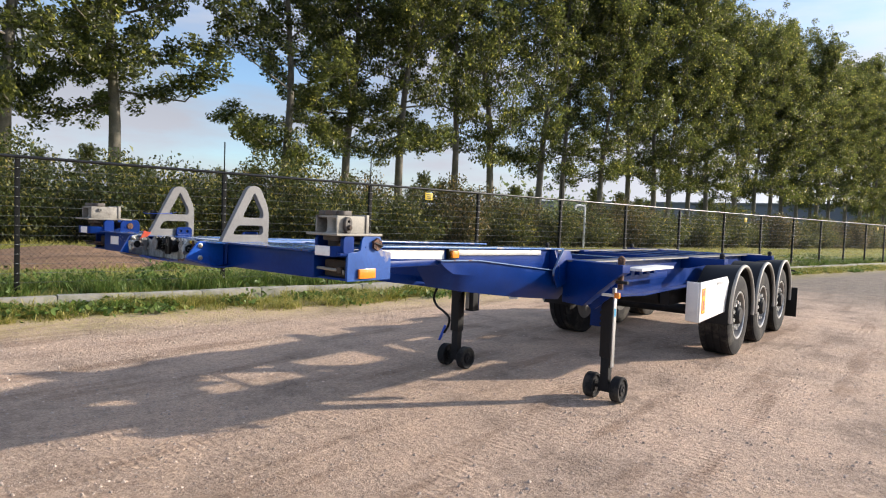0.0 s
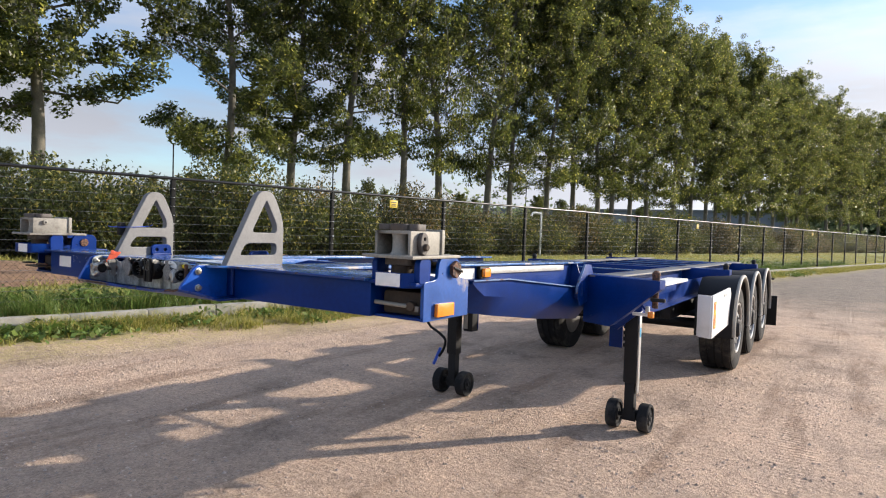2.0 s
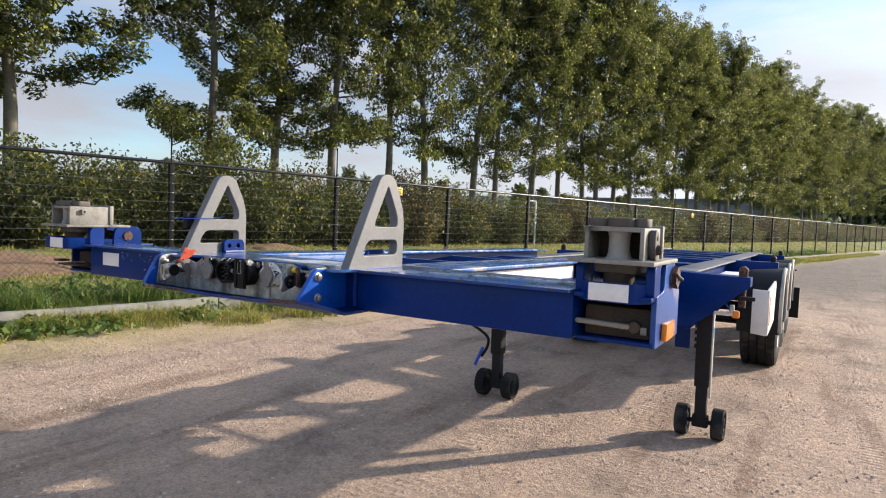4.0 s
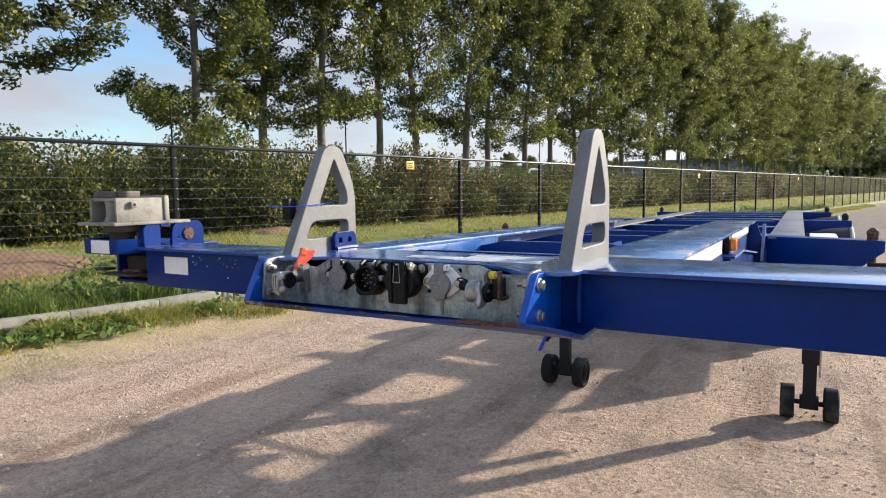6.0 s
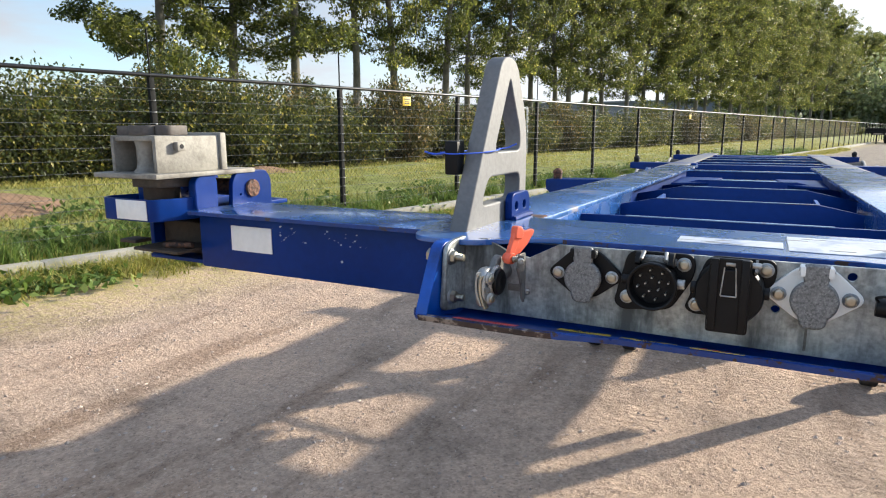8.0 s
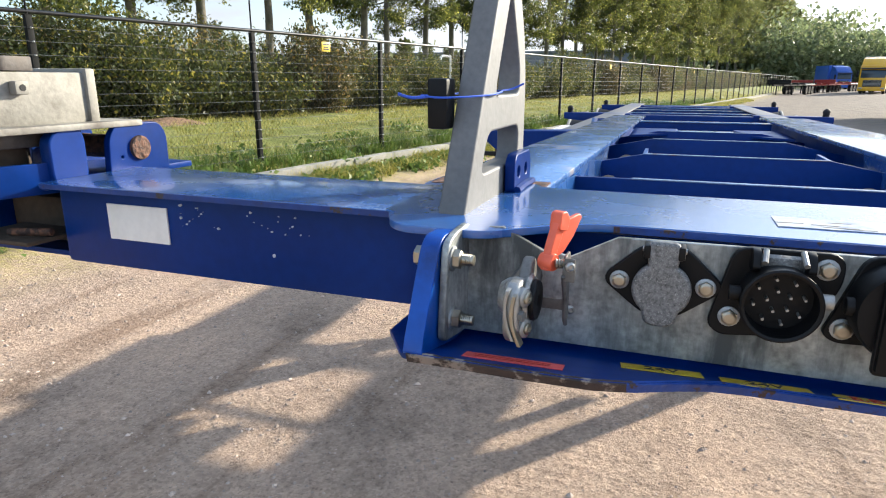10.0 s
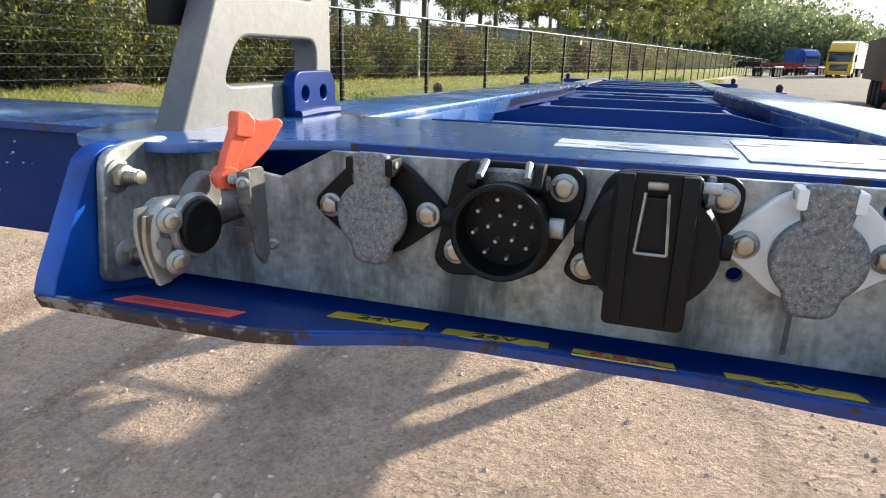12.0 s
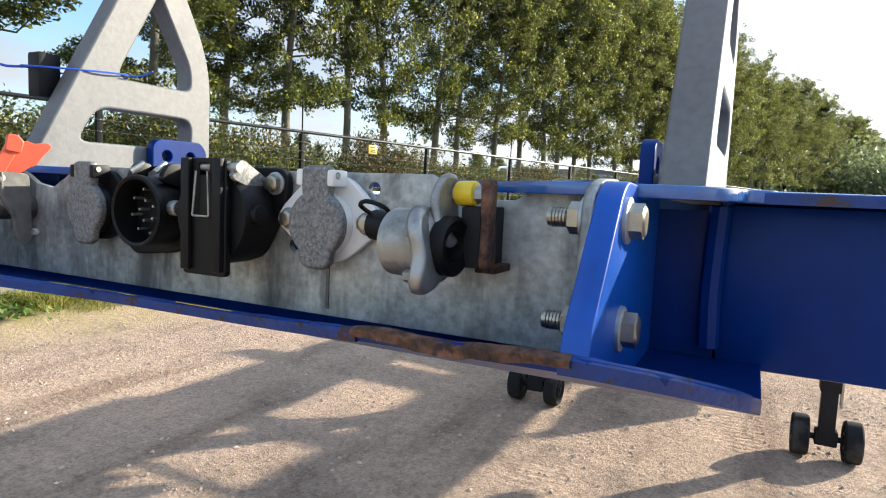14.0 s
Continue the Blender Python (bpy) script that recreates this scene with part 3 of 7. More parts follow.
def raw_mesh(name, verts, faces_per, n_faces, mat):
    """A mesh of n_faces separate polygons with faces_per corners each, from a numpy array of corners."""
    mesh = bpy.data.meshes.new(name)
    v = np.ascontiguousarray(verts, dtype=np.float32).reshape(-1, 3)
    mesh.vertices.add(len(v))
    mesh.vertices.foreach_set("co", v.ravel())
    mesh.loops.add(len(v))
    mesh.loops.foreach_set("vertex_index", np.arange(len(v), dtype=np.int32))
    mesh.polygons.add(n_faces)
    mesh.polygons.foreach_set("loop_start", np.arange(n_faces, dtype=np.int32) * faces_per)
    mesh.update(calc_edges=True)
    mesh.materials.append(mat)
    return mesh

# ---- ground ----
FENCE_A, FENCE_B = -7.41, 0.2135    # the fence runs along x = FENCE_A + FENCE_B * y


def behind(x, y):
    """Metres behind the fence line (negative in the yard)."""
    return (FENCE_A + FENCE_B * y - x) / math.hypot(1, FENCE_B)


def ground_z(x, y):
    q = behind(x, y)
    if q < -1.7:
        z = 0.0
    elif q < -0.5:
        z = 0.09 * (q + 1.7) / 1.2
    elif q < -0.2:
        z = 0.09 + 0.1 * (q + 0.5) / 0.3
    elif q < 4.5:
        z = 0.19 + 0.5 * math.sin((q + 0.2) / 4.7 * math.pi / 2)
    else:
        z = 0.69 - 0.15 * min(1.0, (q - 4.5) / 8)
    if q < -2.0 and y > 25:
        z += min(0.25, 0.004 * (y - 25)) * min(1.0, (-q - 2) / 6)
    if q > 0.3:
        z += 0.05 * noise.noise((x * 0.5, y * 0.5, 3.0)) + 0.03 * noise.noise((x * 1.7, y * 1.7, 0.0))
    elif q > -1.5:
        z += 0.02 * noise.noise((x * 2, y * 2, 1.0))
    else:
        z += 0.006 * noise.noise((x * 1.3, y * 1.3, 5.0)) - 0.003
    return z


def ground_sheet():
    """One sheet from the wheels to the horizon, its rows finer near the trailer, in rows along the fence."""
    qs = [2500, 900, 400, 200, 120, 70, 45, 30, 22, 16, 12, 9, 7, 5.5, 4.5, 3.7, 3, 2.4, 1.8, 1.3, 0.9, 0.6, 0.3, 0.05, -0.2, -0.35, -0.5, -0.8, -1.1, -1.4, -1.7, -2.2]
    qs += [-2.8 - 0.6 * k for k in range(16)] + [-14, -17, -22, -30, -45, -80, -200, -700, -2500]
    ys = [-2500, -800, -300, -120, -60, -30, -18, -12, -9, -7] + [-6 + 0.6 * k for k in range(50)] + [24.5, 26, 28, 30, 33, 36, 40, 45, 50, 58, 68, 80, 100, 130, 180, 260, 400, 800, 2500]
    bm = bmesh.new()
    rows = []
    f = math.hypot(1, FENCE_B)
    for y in ys:
        row = []
        for q in qs:
            x = FENCE_A + FENCE_B * y - q * f
            row.append(bm.verts.new((x, y, ground_z(x, y))))
        rows.append(row)
    for a, b in zip(rows, rows[1:]):
        for k in range(len(qs) - 1):
            bm.faces.new((a[k], a[k + 1], b[k + 1], b[k]))
    return bm


ground = part("ground", ground_sheet(), GRAVEL)
tagged(ground, "packed sandy gravel yard with a grassy bank behind the fence", "ground", kind="structure")


def along_fence(s, q, z=0.0):
    """A place s metres along the fence from its first post and q behind it."""
    f = math.hypot(1, FENCE_B)
    ux, uy = FENCE_B / f, 1 / f
    x0, y0 = FENCE_A + FENCE_B * 4.36, 4.36
    return Vector((x0 + ux * s - uy * q, y0 + uy * s + ux * q, z))


FENCE_YAW = -math.degrees(math.atan(FENCE_B))

# kerb stones, laid end to end
kerb = thing("kerb", along_fence(0, -0.42), "weathered concrete kerb stones along the grass verge", "kerb", kind="structure")
kerb_bm = prism([(-0.08, 0.0), (0.08, 0.0), (0.075, 0.3), (-0.075, 0.305)], "y", -0.495, 0.495, 0.012)
kerb_mesh = bpy.data.meshes.new("kerb_stone")
kerb_bm.to_mesh(kerb_mesh)
kerb_bm.free()
shaded(kerb_mesh)
kerb_mesh.materials.append(CONCRETE)
for k in range(-12, 75):
    st = new("kerb_stone", kerb_mesh)
    st.parent = kerb
    st.matrix_parent_inverse = Matrix.Translation(-kerb.location)
    p = along_fence(k * 1.0, -0.42 + random.uniform(-0.012, 0.012))
    st.matrix_basis = pose(p.x, p.y, -0.04 + random.uniform(-0.012, 0.012), random.uniform(-1, 1), random.uniform(-2, 2), FENCE_YAW + random.uniform(-0.6, 0.6))

# ---- fence ----
BAY, FENCE_TOP = 2.93, 2.2
fence = thing("fence", along_fence(0, 0), "black steel posts with chain link, strained wires and a top rail", "fence", kind="structure")


def fence_post(tall):
    bm = box(-0.032, 0.032, -0.032, 0.032, 0.0, FENCE_TOP - 0.03, 0.004)
    box(-0.036, 0.036, -0.036, 0.036, FENCE_TOP - 0.035, FENCE_TOP - 0.028, 0.0, bm)
    if tall:
        rod((0, 0, FENCE_TOP - 0.05), (0, 0, FENCE_TOP + 0.52), 0.011, 8, into=bm)
    return bm


post_meshes = []
for tall in (False, True):
    b_ = fence_post(tall)
    m_ = bpy.data.meshes.new("post")
    b_.to_mesh(m_)
    b_.free()
    shaded(m_)
    m_.materials.append(POSTPAINT)
    post_meshes.append(m_)
clip_bm = bmesh.new()
wire_heights = [0.42 + 0.135 * k for k in range(13)]
for h in wire_heights:
    rod((0.03, 0, h), (0.07, 0, h), 0.0055, 6, into=clip_bm)
clip_mesh = bpy.data.meshes.new("insulators")
clip_bm.to_mesh(clip_mesh)
clip_bm.free()
clip_mesh.materials.append(WHITE_PLASTIC)
for k in range(-4, 42):
    tall = k in (0, 1, 3, 6, 10, 15, 20)
    p = along_fence(k * BAY, 0)
    for mesh, nm, lb in ((post_meshes[tall], "post", ""), (clip_mesh, "insulators", "pale wire clips")):
        if nm == "insulators" and k > 16:
            continue
        o = new(nm, mesh)
        o.parent = fence
        o.matrix_parent_inverse = Matrix.Translation(-fence.location)
        o.matrix_basis = pose(p.x, p.y, 0.0, random.uniform(-0.5, 0.5), random.uniform(-0.5, 0.5), FENCE_YAW)
        if lb:
            o["label"] = lb
rail_bm = bmesh.new()
for k in range(-4, 41):
    a, b = along_fence(k * BAY, 0, FENCE_TOP), along_fence((k + 1) * BAY, 0, FENCE_TOP)
    rod(a, b, 0.024, 10, into=rail_bm)
part("top_rail", rail_bm, RAILPAINT, fence)
wire_bm = bmesh.new()
for h in wire_heights:
    for k in range(-4, 41, 3):
        a, b = along_fence(k * BAY, -0.07, h), along_fence((k + 3) * BAY, -0.07, h)
        rod(a, b, 0.0019, 4, into=wire_bm)
tagged(part("strained_wires", wire_bm, WIRE, fence, "thin strained wires"), kind="stuff")
# chain link: each wire of the net is one thin ribbon, slanting to one side or the other
quads = []
rise = FENCE_TOP - 0.32
for side in (1, -1):
    s = -4 * BAY - rise
    while s < 22 * BAY:
        a, b = (s, 0.3), (s + rise, FENCE_TOP - 0.02)
        if side < 0:
            a, b = (s + rise, 0.3), (s, FENCE_TOP - 0.02)
        pa, pb = along_fence(a[0], 0.03 * side * 0.2, a[1]), along_fence(b[0], 0.03 * side * 0.2, b[1])
        w = along_fence(a[0] + 0.0017, 0.0) - along_fence(a[0], 0.0)
        quads += [pa - w, pa + w, pb + w, pb - w]
        s += 0.075
net = raw_mesh("chain_link", np.array([tuple(v) for v in quads]), 4, len(quads) // 4, POSTPAINT)
tagged(part("chain_link", net, POSTPAINT, fence, "dark chain link net"), kind="stuff")


def fence_sign(s, z):
    p = along_fence(s, -0.1, z)
    sg = thing("warning_sign", p, "small yellow warning plate wired to the fence", "sign", "signs on the fence")
    bm = box(-0.1, 0.1, -0.004, 0.004, -0.075, 0.075, 0.002)
    bmesh.ops.transform(bm, matrix=pose(p.x, p.y, p.z, 0, 0, FENCE_YAW + 90), verts=bm.verts)
    part("sign_plate", bm, YELLOW, sg)
    for dz, w in ((0.035, 0.07), (-0.01, 0.05), (-0.04, 0.06)):
        bm = box(-w, w, -0.0075, -0.0055, dz - 0.008, dz + 0.008)
        bmesh.ops.transform(bm, matrix=pose(p.x, p.y, p.z, 0, 0, FENCE_YAW + 90), verts=bm.verts)
        part("print", bm, INK_AND_HOLE, sg)


fence_sign(4.35, 2.04)
fence_sign(4.35 + BAY * 5, 2.0)
fence_sign(4.35 + BAY * 10, 2.0)

# ---- plants ----


def leaves(centres, size, flat=0.35, seed=0, stretch=1.5):
    """Folded leaf quads at the centres, turned at random."""
    r = np.random.RandomState(seed)
    n = len(centres)
    yaw, tilt, roll = r.uniform(0, 2 * np.pi, n), r.normal(0, 0.8, n), r.normal(0, 0.8, n)
    s = size * r.uniform(0.6, 1.25, n)
    a = np.stack([np.cos(yaw) * np.cos(tilt), np.sin(yaw) * np.cos(tilt), np.sin(tilt)], 1)
    b = np.stack([-np.sin(yaw) * np.cos(roll), np.cos(yaw) * np.cos(roll), np.sin(roll)], 1)
    a, b = a * (s * stretch / 2)[:, None], b * (s / 2)[:, None]
    lift = np.cross(a, b)
    lift /= np.linalg.norm(lift, axis=1)[:, None] + 1e-9
    lift *= (s * flat * 0.5)[:, None]
    v = np.stack([centres - a, centres - 0.15 * a + b + lift, centres + a, centres - 0.15 * a - b + lift], 1)
    return v


def limb_mesh(lines, mat, name, seg=7):
    """Tapered limbs: each a list of (point, radius)."""
    verts, faces = [], []
    for line in lines:
        start = len(verts)
        for i, (p, r) in enumerate(line):
            way = (line[min(i + 1, len(line) - 1)][0] - line[max(i - 1, 0)][0]).normalized()
            side = way.cross(Vector((0.31, 0.95, 0.05))).normalized()
            up = way.cross(side)
            for k in range(seg):
                a = 2 * math.pi * k / seg
                verts.append(p + r * (math.cos(a) * side + math.sin(a) * up))
        for i in range(len(line) - 1):
            for k in range(seg):
                a, b = start + i * seg + k, start + i * seg + (k + 1) % seg
                faces.append((a, b, b + seg, a + seg))
    mesh = bpy.data.meshes.new(name)
    mesh.from_pydata([tuple(v) for v in verts], [], faces)
    mesh.materials.append(mat)
    return shaded(mesh, 60)


def poplar(seed, height=21.0, first=5.0, spread=2.9, count=52000, leaf=0.116):
    """A tall poplar at the origin: leaning trunk, rising limbs, leaf clumps along them."""
    r = random.Random(seed)
    rn = np.random.RandomState(seed)
    lean = Vector((r.uniform(-0.075, 0.075), r.uniform(-0.075, 0.075), 0))

    def axis(h):
        return Vector((0.25 * math.sin(h * 0.31 + seed), 0.25 * math.cos(h * 0.27 + seed * 2), 0)) * min(1, h / 8) + lean * h + Vector((0, 0, h))

    trunk = [(axis(h * height / 16), max(0.03, 0.27 * (1 - 0.9 * (h / 16) ** 0.8) + (0.09 if h == 0 else 0))) for h in range(17)]
    lines, spots = [trunk], []
    for k in range(46):
        h = first + (height - first - 1.0) * (k / 46) ** 0.92 + r.uniform(-0.3, 0.3)
        u = max(0.0, (h - first) / (height - first))
        wide = spread * (0.62 + 0.5 * math.sin(math.pi * min(1, u * 0.8 + 0.22))) * (1.12 - 0.72 * u ** 2.2) * r.uniform(0.75, 1.2)
        ang = k * 2.4 + r.uniform(-0.5, 0.5)
        rise = r.uniform(0.35, 1.15) * (0.3 + 0.7 * min(1, u * 4)) * (1 + 0.7 * u) - 0.35 * max(0.0, 1 - 9 * u)
        p = axis(h)
        tip = p + Vector((math.cos(ang) * wide, math.sin(ang) * wide, wide * rise))
        mid = (p + tip) / 2 + Vector((math.cos(ang + 0.5) * wide * 0.18, math.sin(ang + 0.5) * wide * 0.18, -wide * 0.18))
        thick = 0.055 * (1 - 0.6 * u)
        lines.append([(p, thick), (mid, thick * 0.6), (tip, thick * 0.2)])
        for s in range(5):
            t = 0.22 + 0.78 * s / 4
            q = (1 - t) ** 2 * p + 2 * t * (1 - t) * mid + t * t * tip
            spots.append((q, 0.36 + 0.26 * t, 1.0))
            for _ in range(2):
                sub = q + Vector((r.gauss(0, 0.62), r.gauss(0, 0.62), r.gauss(0.1, 0.5)))
                spots.append((sub, 0.42, 0.7))
                if r.random() < 0.25:
                    lines.append([(q, thick * 0.35), ((q + sub) / 2, thick * 0.25), (sub, thick * 0.1)])
    for k in range(8):
        spots.append((axis(height - 0.3 - 0.45 * k), 0.5 + 0.05 * k, 0.8))
    weight = np.array([w * s ** 2 for _, s, w in spots])
    pick = rn.choice(len(spots), count, p=weight / weight.sum())
    c = np.array([tuple(s[0]) for s in spots])[pick]
    w = np.array([s[1] for s in spots])[pick]
    off = rn.normal(0, 1, (count, 3))
    off /= np.linalg.norm(off, axis=1)[:, None]
    c = c + off * (w * rn.uniform(0.2, 1.0, count) ** 0.6)[:, None] * np.array([1, 1, 0.85])
    tr = limb_mesh(lines, BARK, "trunk")
    cr = raw_mesh("crown", leaves(c, leaf, seed=seed), 4, count, LEAF)
    return tr, cr


POPLARS = [poplar(11, 21, 4.5, 3.9, 90000), poplar(12, 22.5, 4.2, 4.1, 90000), poplar(13, 20.5, 5.3, 3.3), poplar(14, 22, 5.6, 3.4), poplar(15, 21.5, 5.0, 3.4), poplar(16, 22.5, 5.9, 3.2)]


def plant_tree(x, y, kind, scale=1.0, turn=0.0, label="tall poplar with green and yellowing leaves behind the fence", group="row of poplars"):
    z = ground_z(x, y) - 0.05
    t = thing("poplar_tree", (0, 0, 0), label, "tree", group)
    for mesh, nm in zip(POPLARS[kind], ("trunk", "crown")):
        o = new(nm, mesh)
        o.parent = t
    t.matrix_basis = pose(x, y, z, 0, 0, turn) @ Matrix.Scale(scale, 4)
    return t


ROW = radians(16)
row_u, row_n = Vector((math.sin(ROW), math.cos(ROW))), Vector((-math.cos(ROW), math.sin(ROW)))
row_0 = Vector((1, -1)) + 31 * row_n
tree_at = [-9.0, -4.5, 0.1, 4.2, 12.5, 16.6, 19.9, 24.2, 27.7, 31.5, 35.0, 38.2, 42.3, 45.2, 48.0, 50.9, 53.7, 57.9, 61.9, 65.0, 67.7, 71, 74.6, 78.6, 82.7, 87, 91, 96, 101, 107, 113, 120, 128, 136, 145, 155, 166, 178, 190, 204, 219, 235, 252, 270, 290, 312, 336, 362, 390, 420, 455, 495, 540, 590, 650]
for k, s in enumerate(tree_at):
    p = row_0 + row_u * s + row_n * random.uniform(-0.5, 0.5)
    plant_tree(p.x, p.y, (k * 7 + k // 3) % 2 if s < 18 else 2 + (k * 7 + k // 3) % 4, random.uniform(0.95, 1.06) * (1.25 if s < 10 else 1.1 if s < 35 else 1.04 if s < 60 else 0.99), random.uniform(0, 360))
# a second, looser row behind
for k, s in enumerate([88, 104, 125, 150]):
    p = row_0 + row_u * s + row_n * random.uniform(4.5, 6.5)
    plant_tree(p.x, p.y, 2 + (k * 3 + 1) % 4, random.uniform(0.95, 1.1), random.uniform(0, 360))

# young trees in the field beyond
for k in range(34):
    p = Vector((-26, 22)) + row_n * random.uniform(26, 44) + row_u * (-34 + 4.2 * k + random.uniform(-1.5, 1.5))
    plant_tree(p.x, p.y, (k * 5 + 2) % 4, random.uniform(0.22, 0.34), random.uniform(0, 360), "young poplar in the field beyond the hedge", "young poplars")


def shrub(seed, count=14000, h=1.9, w=1.25, mat=None, leaf=0.058):
    """A leafy shrub at the origin with thin stems."""
    rn = np.random.RandomState(seed)
    lines = []
    tips = []
    for k in range(26):
        a, rad = rn.uniform(0, 2 * np.pi), rn.uniform(0.2, 1.0) ** 0.7 * w
        hh = h * rn.uniform(0.35, 1.05) * (1.1 - 0.35 * rad / w)
        tip = Vector((math.cos(a) * rad, math.sin(a) * rad, hh))
        base = Vector((tip.x * 0.2, tip.y * 0.2, 0))
        lines.append([(base, 0.018), ((base + tip) / 2 + Vector((0, 0, 0.1)), 0.012), (base.lerp(tip, 0.88), 0.004)])
        for t in (0.25, 0.5, 0.75, 1.0):
            tips.append(tuple(base.lerp(tip, t)))
    tips = np.array(tips)
    c = tips[rn.choice(len(tips), count)]
    off = rn.normal(0, 1, (count, 3))
    off /= np.linalg.norm(off, axis=1)[:, None]
    c = c + off * (0.4 * rn.uniform(0, 1, count) ** 0.5)[:, None]
    c[:, 2] = np.abs(c[:, 2])
    return limb_mesh(lines, BARK, "stem", 5), raw_mesh("foliage", leaves(c, leaf, seed=seed), 4, count, mat)


SHRUBS = [shrub(31, mat=SHRUB_LEAF), shrub(32, mat=SHRUB_LEAF_2, h=2.1), shrub(33, mat=SHRUB_LEAF, h=1.6, w=1.4), shrub(34, mat=SHRUB_LEAF_2, h=1.8, leaf=0.06), shrub(35, mat=SHRUB_LEAF, h=2.3, w=1.1)]
SHRUB_WORDS = ["dense green shrub in the hedge on the bank", "shrub with browning autumn leaves in the hedge"]
s = -16.0
k = 0
while s < 110:
    for q0 in (5.2, 6.9):
        q = q0 + random.uniform(-0.4, 0.4)
        p = along_fence(s + random.uniform(-0.5, 0.5) + (q0 - 5.2) * 0.5, q)
        kind = random.randrange(5)
        tall = 0.98 if s < 12 else 0.85
        sh = thing("hedge_shrub", (0, 0, 0), SHRUB_WORDS[kind in (1, 3)], "shrub", "hedge on the bank")
        for mesh, nm in zip(SHRUBS[kind], ("stem", "foliage")):
            o = new(nm, mesh)
            o.parent = sh
        z = random.uniform(0.72, 1.28) * tall
        sh.matrix_basis = pose(p.x, p.y, ground_z(p.x, p.y) - 0.05, 0, 0, random.uniform(0, 360)) @ Matrix.Diagonal((1.05, 1.05, z, 1))
    s += random.uniform(1.35, 1.75) * (1.0 if s < 40 else 1.5)


def blades(n, place, length, width, seed, mat, name, bend=0.5):
    """n grass blades as bent triangles."""
    r = np.random.RandomState(seed)
    base = np.array([place(r) for _ in range(n)])
    tall, base = base[:, 3], base[:, :3]
    a = r.uniform(0, 2 * np.pi, n)
    L = length * tall * r.uniform(0.35, 1.2, n)
    side = np.stack([np.cos(a), np.sin(a), np.zeros(n)], 1) * (width * r.uniform(0.6, 1.3, n))[:, None]
    b = a + np.pi / 2 + r.normal(0, 0.5, n)
    lean = np.stack([np.cos(b), np.sin(b), np.zeros(n)], 1) * (L * r.uniform(0.1, bend * 2, n))[:, None]
    up = np.stack([np.zeros(n), np.zeros(n), L], 1)
    v = np.stack([base - side, base + side, base + 0.55 * up + 0.35 * lean + side * 0.7, base + 0.55 * up + 0.35 * lean - side * 0.7], 1)
    t = np.stack([base + 0.55 * up + 0.35 * lean - side * 0.7, base + 0.55 * up + 0.35 * lean + side * 0.7, base + 0.9 * up + lean + side * 0.1, base + 0.9 * up + lean - side * 0.1], 1)
    allv = np.stack([v, t], 1).reshape(-1, 4, 3)
    return raw_mesh(name, allv, 4, 2 * n, mat)


CLUMPS = []
rc = np.random.RandomState(61)
while len(CLUMPS) < 1500:
    s = -9 + 62 * rc.uniform() ** 1.5
    width = 0.75 + 0.45 * noise.noise((s * 0.35, 3.0, 9.0)) + 0.25 * noise.noise((s * 1.3, 7.0, 1.0))
    CLUMPS.append((s, -0.5 - width * rc.uniform() ** 1.25, rc.uniform(0.04, 0.16), rc.uniform(0.3, 1.35)))


def verge_spot(r):
    s, q, wide, tall = CLUMPS[r.randint(len(CLUMPS))]
    p = along_fence(s + r.normal(0, wide), min(q + r.normal(0, wide * 0.7), -0.48))
    return p.x, p.y, ground_z(p.x, p.y) - 0.01, tall


def bank_spot(r):
    while True:
        s = -12 + 75 * r.uniform(0, 1) ** 1.7
        q = -0.3 + 5.4 * r.uniform(0, 1)
        p = along_fence(s, q)
        if q < 0.6 or noise.noise((p.x * 0.8, p.y * 0.8, 2.0)) > -0.2:
            return p.x, p.y, ground_z(p.x, p.y) - 0.01, 1.0 + 0.5 * noise.noise((p.x * 1.6, p.y * 1.6, 4.0))


o = part("verge_grass", blades(95000, verge_spot, 0.17, 0.0055, 5, GRASS, "verge_grass", 0.95), GRASS)
tagged(o, "rough green and yellow grass on the verge", "grass", kind="stuff")
TUFTS = [(-9 + 50 * rc.uniform() ** 1.5, rc.uniform(-0.25, 0.4), rc.uniform(0.06, 0.2), rc.uniform(0.5, 1.3)) for _ in range(420)]


def tuft_spot(r):
    s, q, wide, tall = TUFTS[r.randint(len(TUFTS))]
    p = along_fence(s + r.normal(0, wide), max(q + r.normal(0, wide * 0.6), -0.32))
    return p.x, p.y, ground_z(p.x, p.y) - 0.01, tall


o = part("fence_grass", blades(34000, tuft_spot, 0.3, 0.007, 15, WEED, "fence_grass", 0.7), WEED)
tagged(o, "long dark green grass drooping behind the kerb", "grass", kind="stuff")
o = part("bank_grass", blades(80000, bank_spot, 0.12, 0.006, 6, GRASS, "bank_grass"), GRASS)
tagged(o, "mown grass on the bank behind the fence", "grass", kind="stuff")
# broad-leaved weeds in clumps at the foot of the fence
rw = np.random.RandomState(8)
spots = []
for k in range(150):
    s, q = -9 + 40 * rw.uniform() ** 1.3, rw.normal(0.55, 0.5)
    if k >= 45:
        q = -0.55 - abs(rw.normal(0, 0.3))
    p = along_fence(s, max(q, -0.1) if k < 45 else q)
    c = np.array([p.x, p.y, ground_z(p.x, p.y) + 0.08])
    spots.append(c - np.array([0, 0, 0.03]) * (k >= 45) + rw.normal(0, 1, (130, 3)) * (np.array([0.22, 0.22, 0.06]) if k < 45 else np.array([0.16, 0.16, 0.03])))
c = np.concatenate(spots)
o = part("fence_weeds", raw_mesh("fence_weeds", leaves(c, 0.065, seed=3), 4, len(c), WEED), WEED)
tagged(o, "clumps of broad-leaved weeds at the foot of the fence", "weeds", kind="stuff")

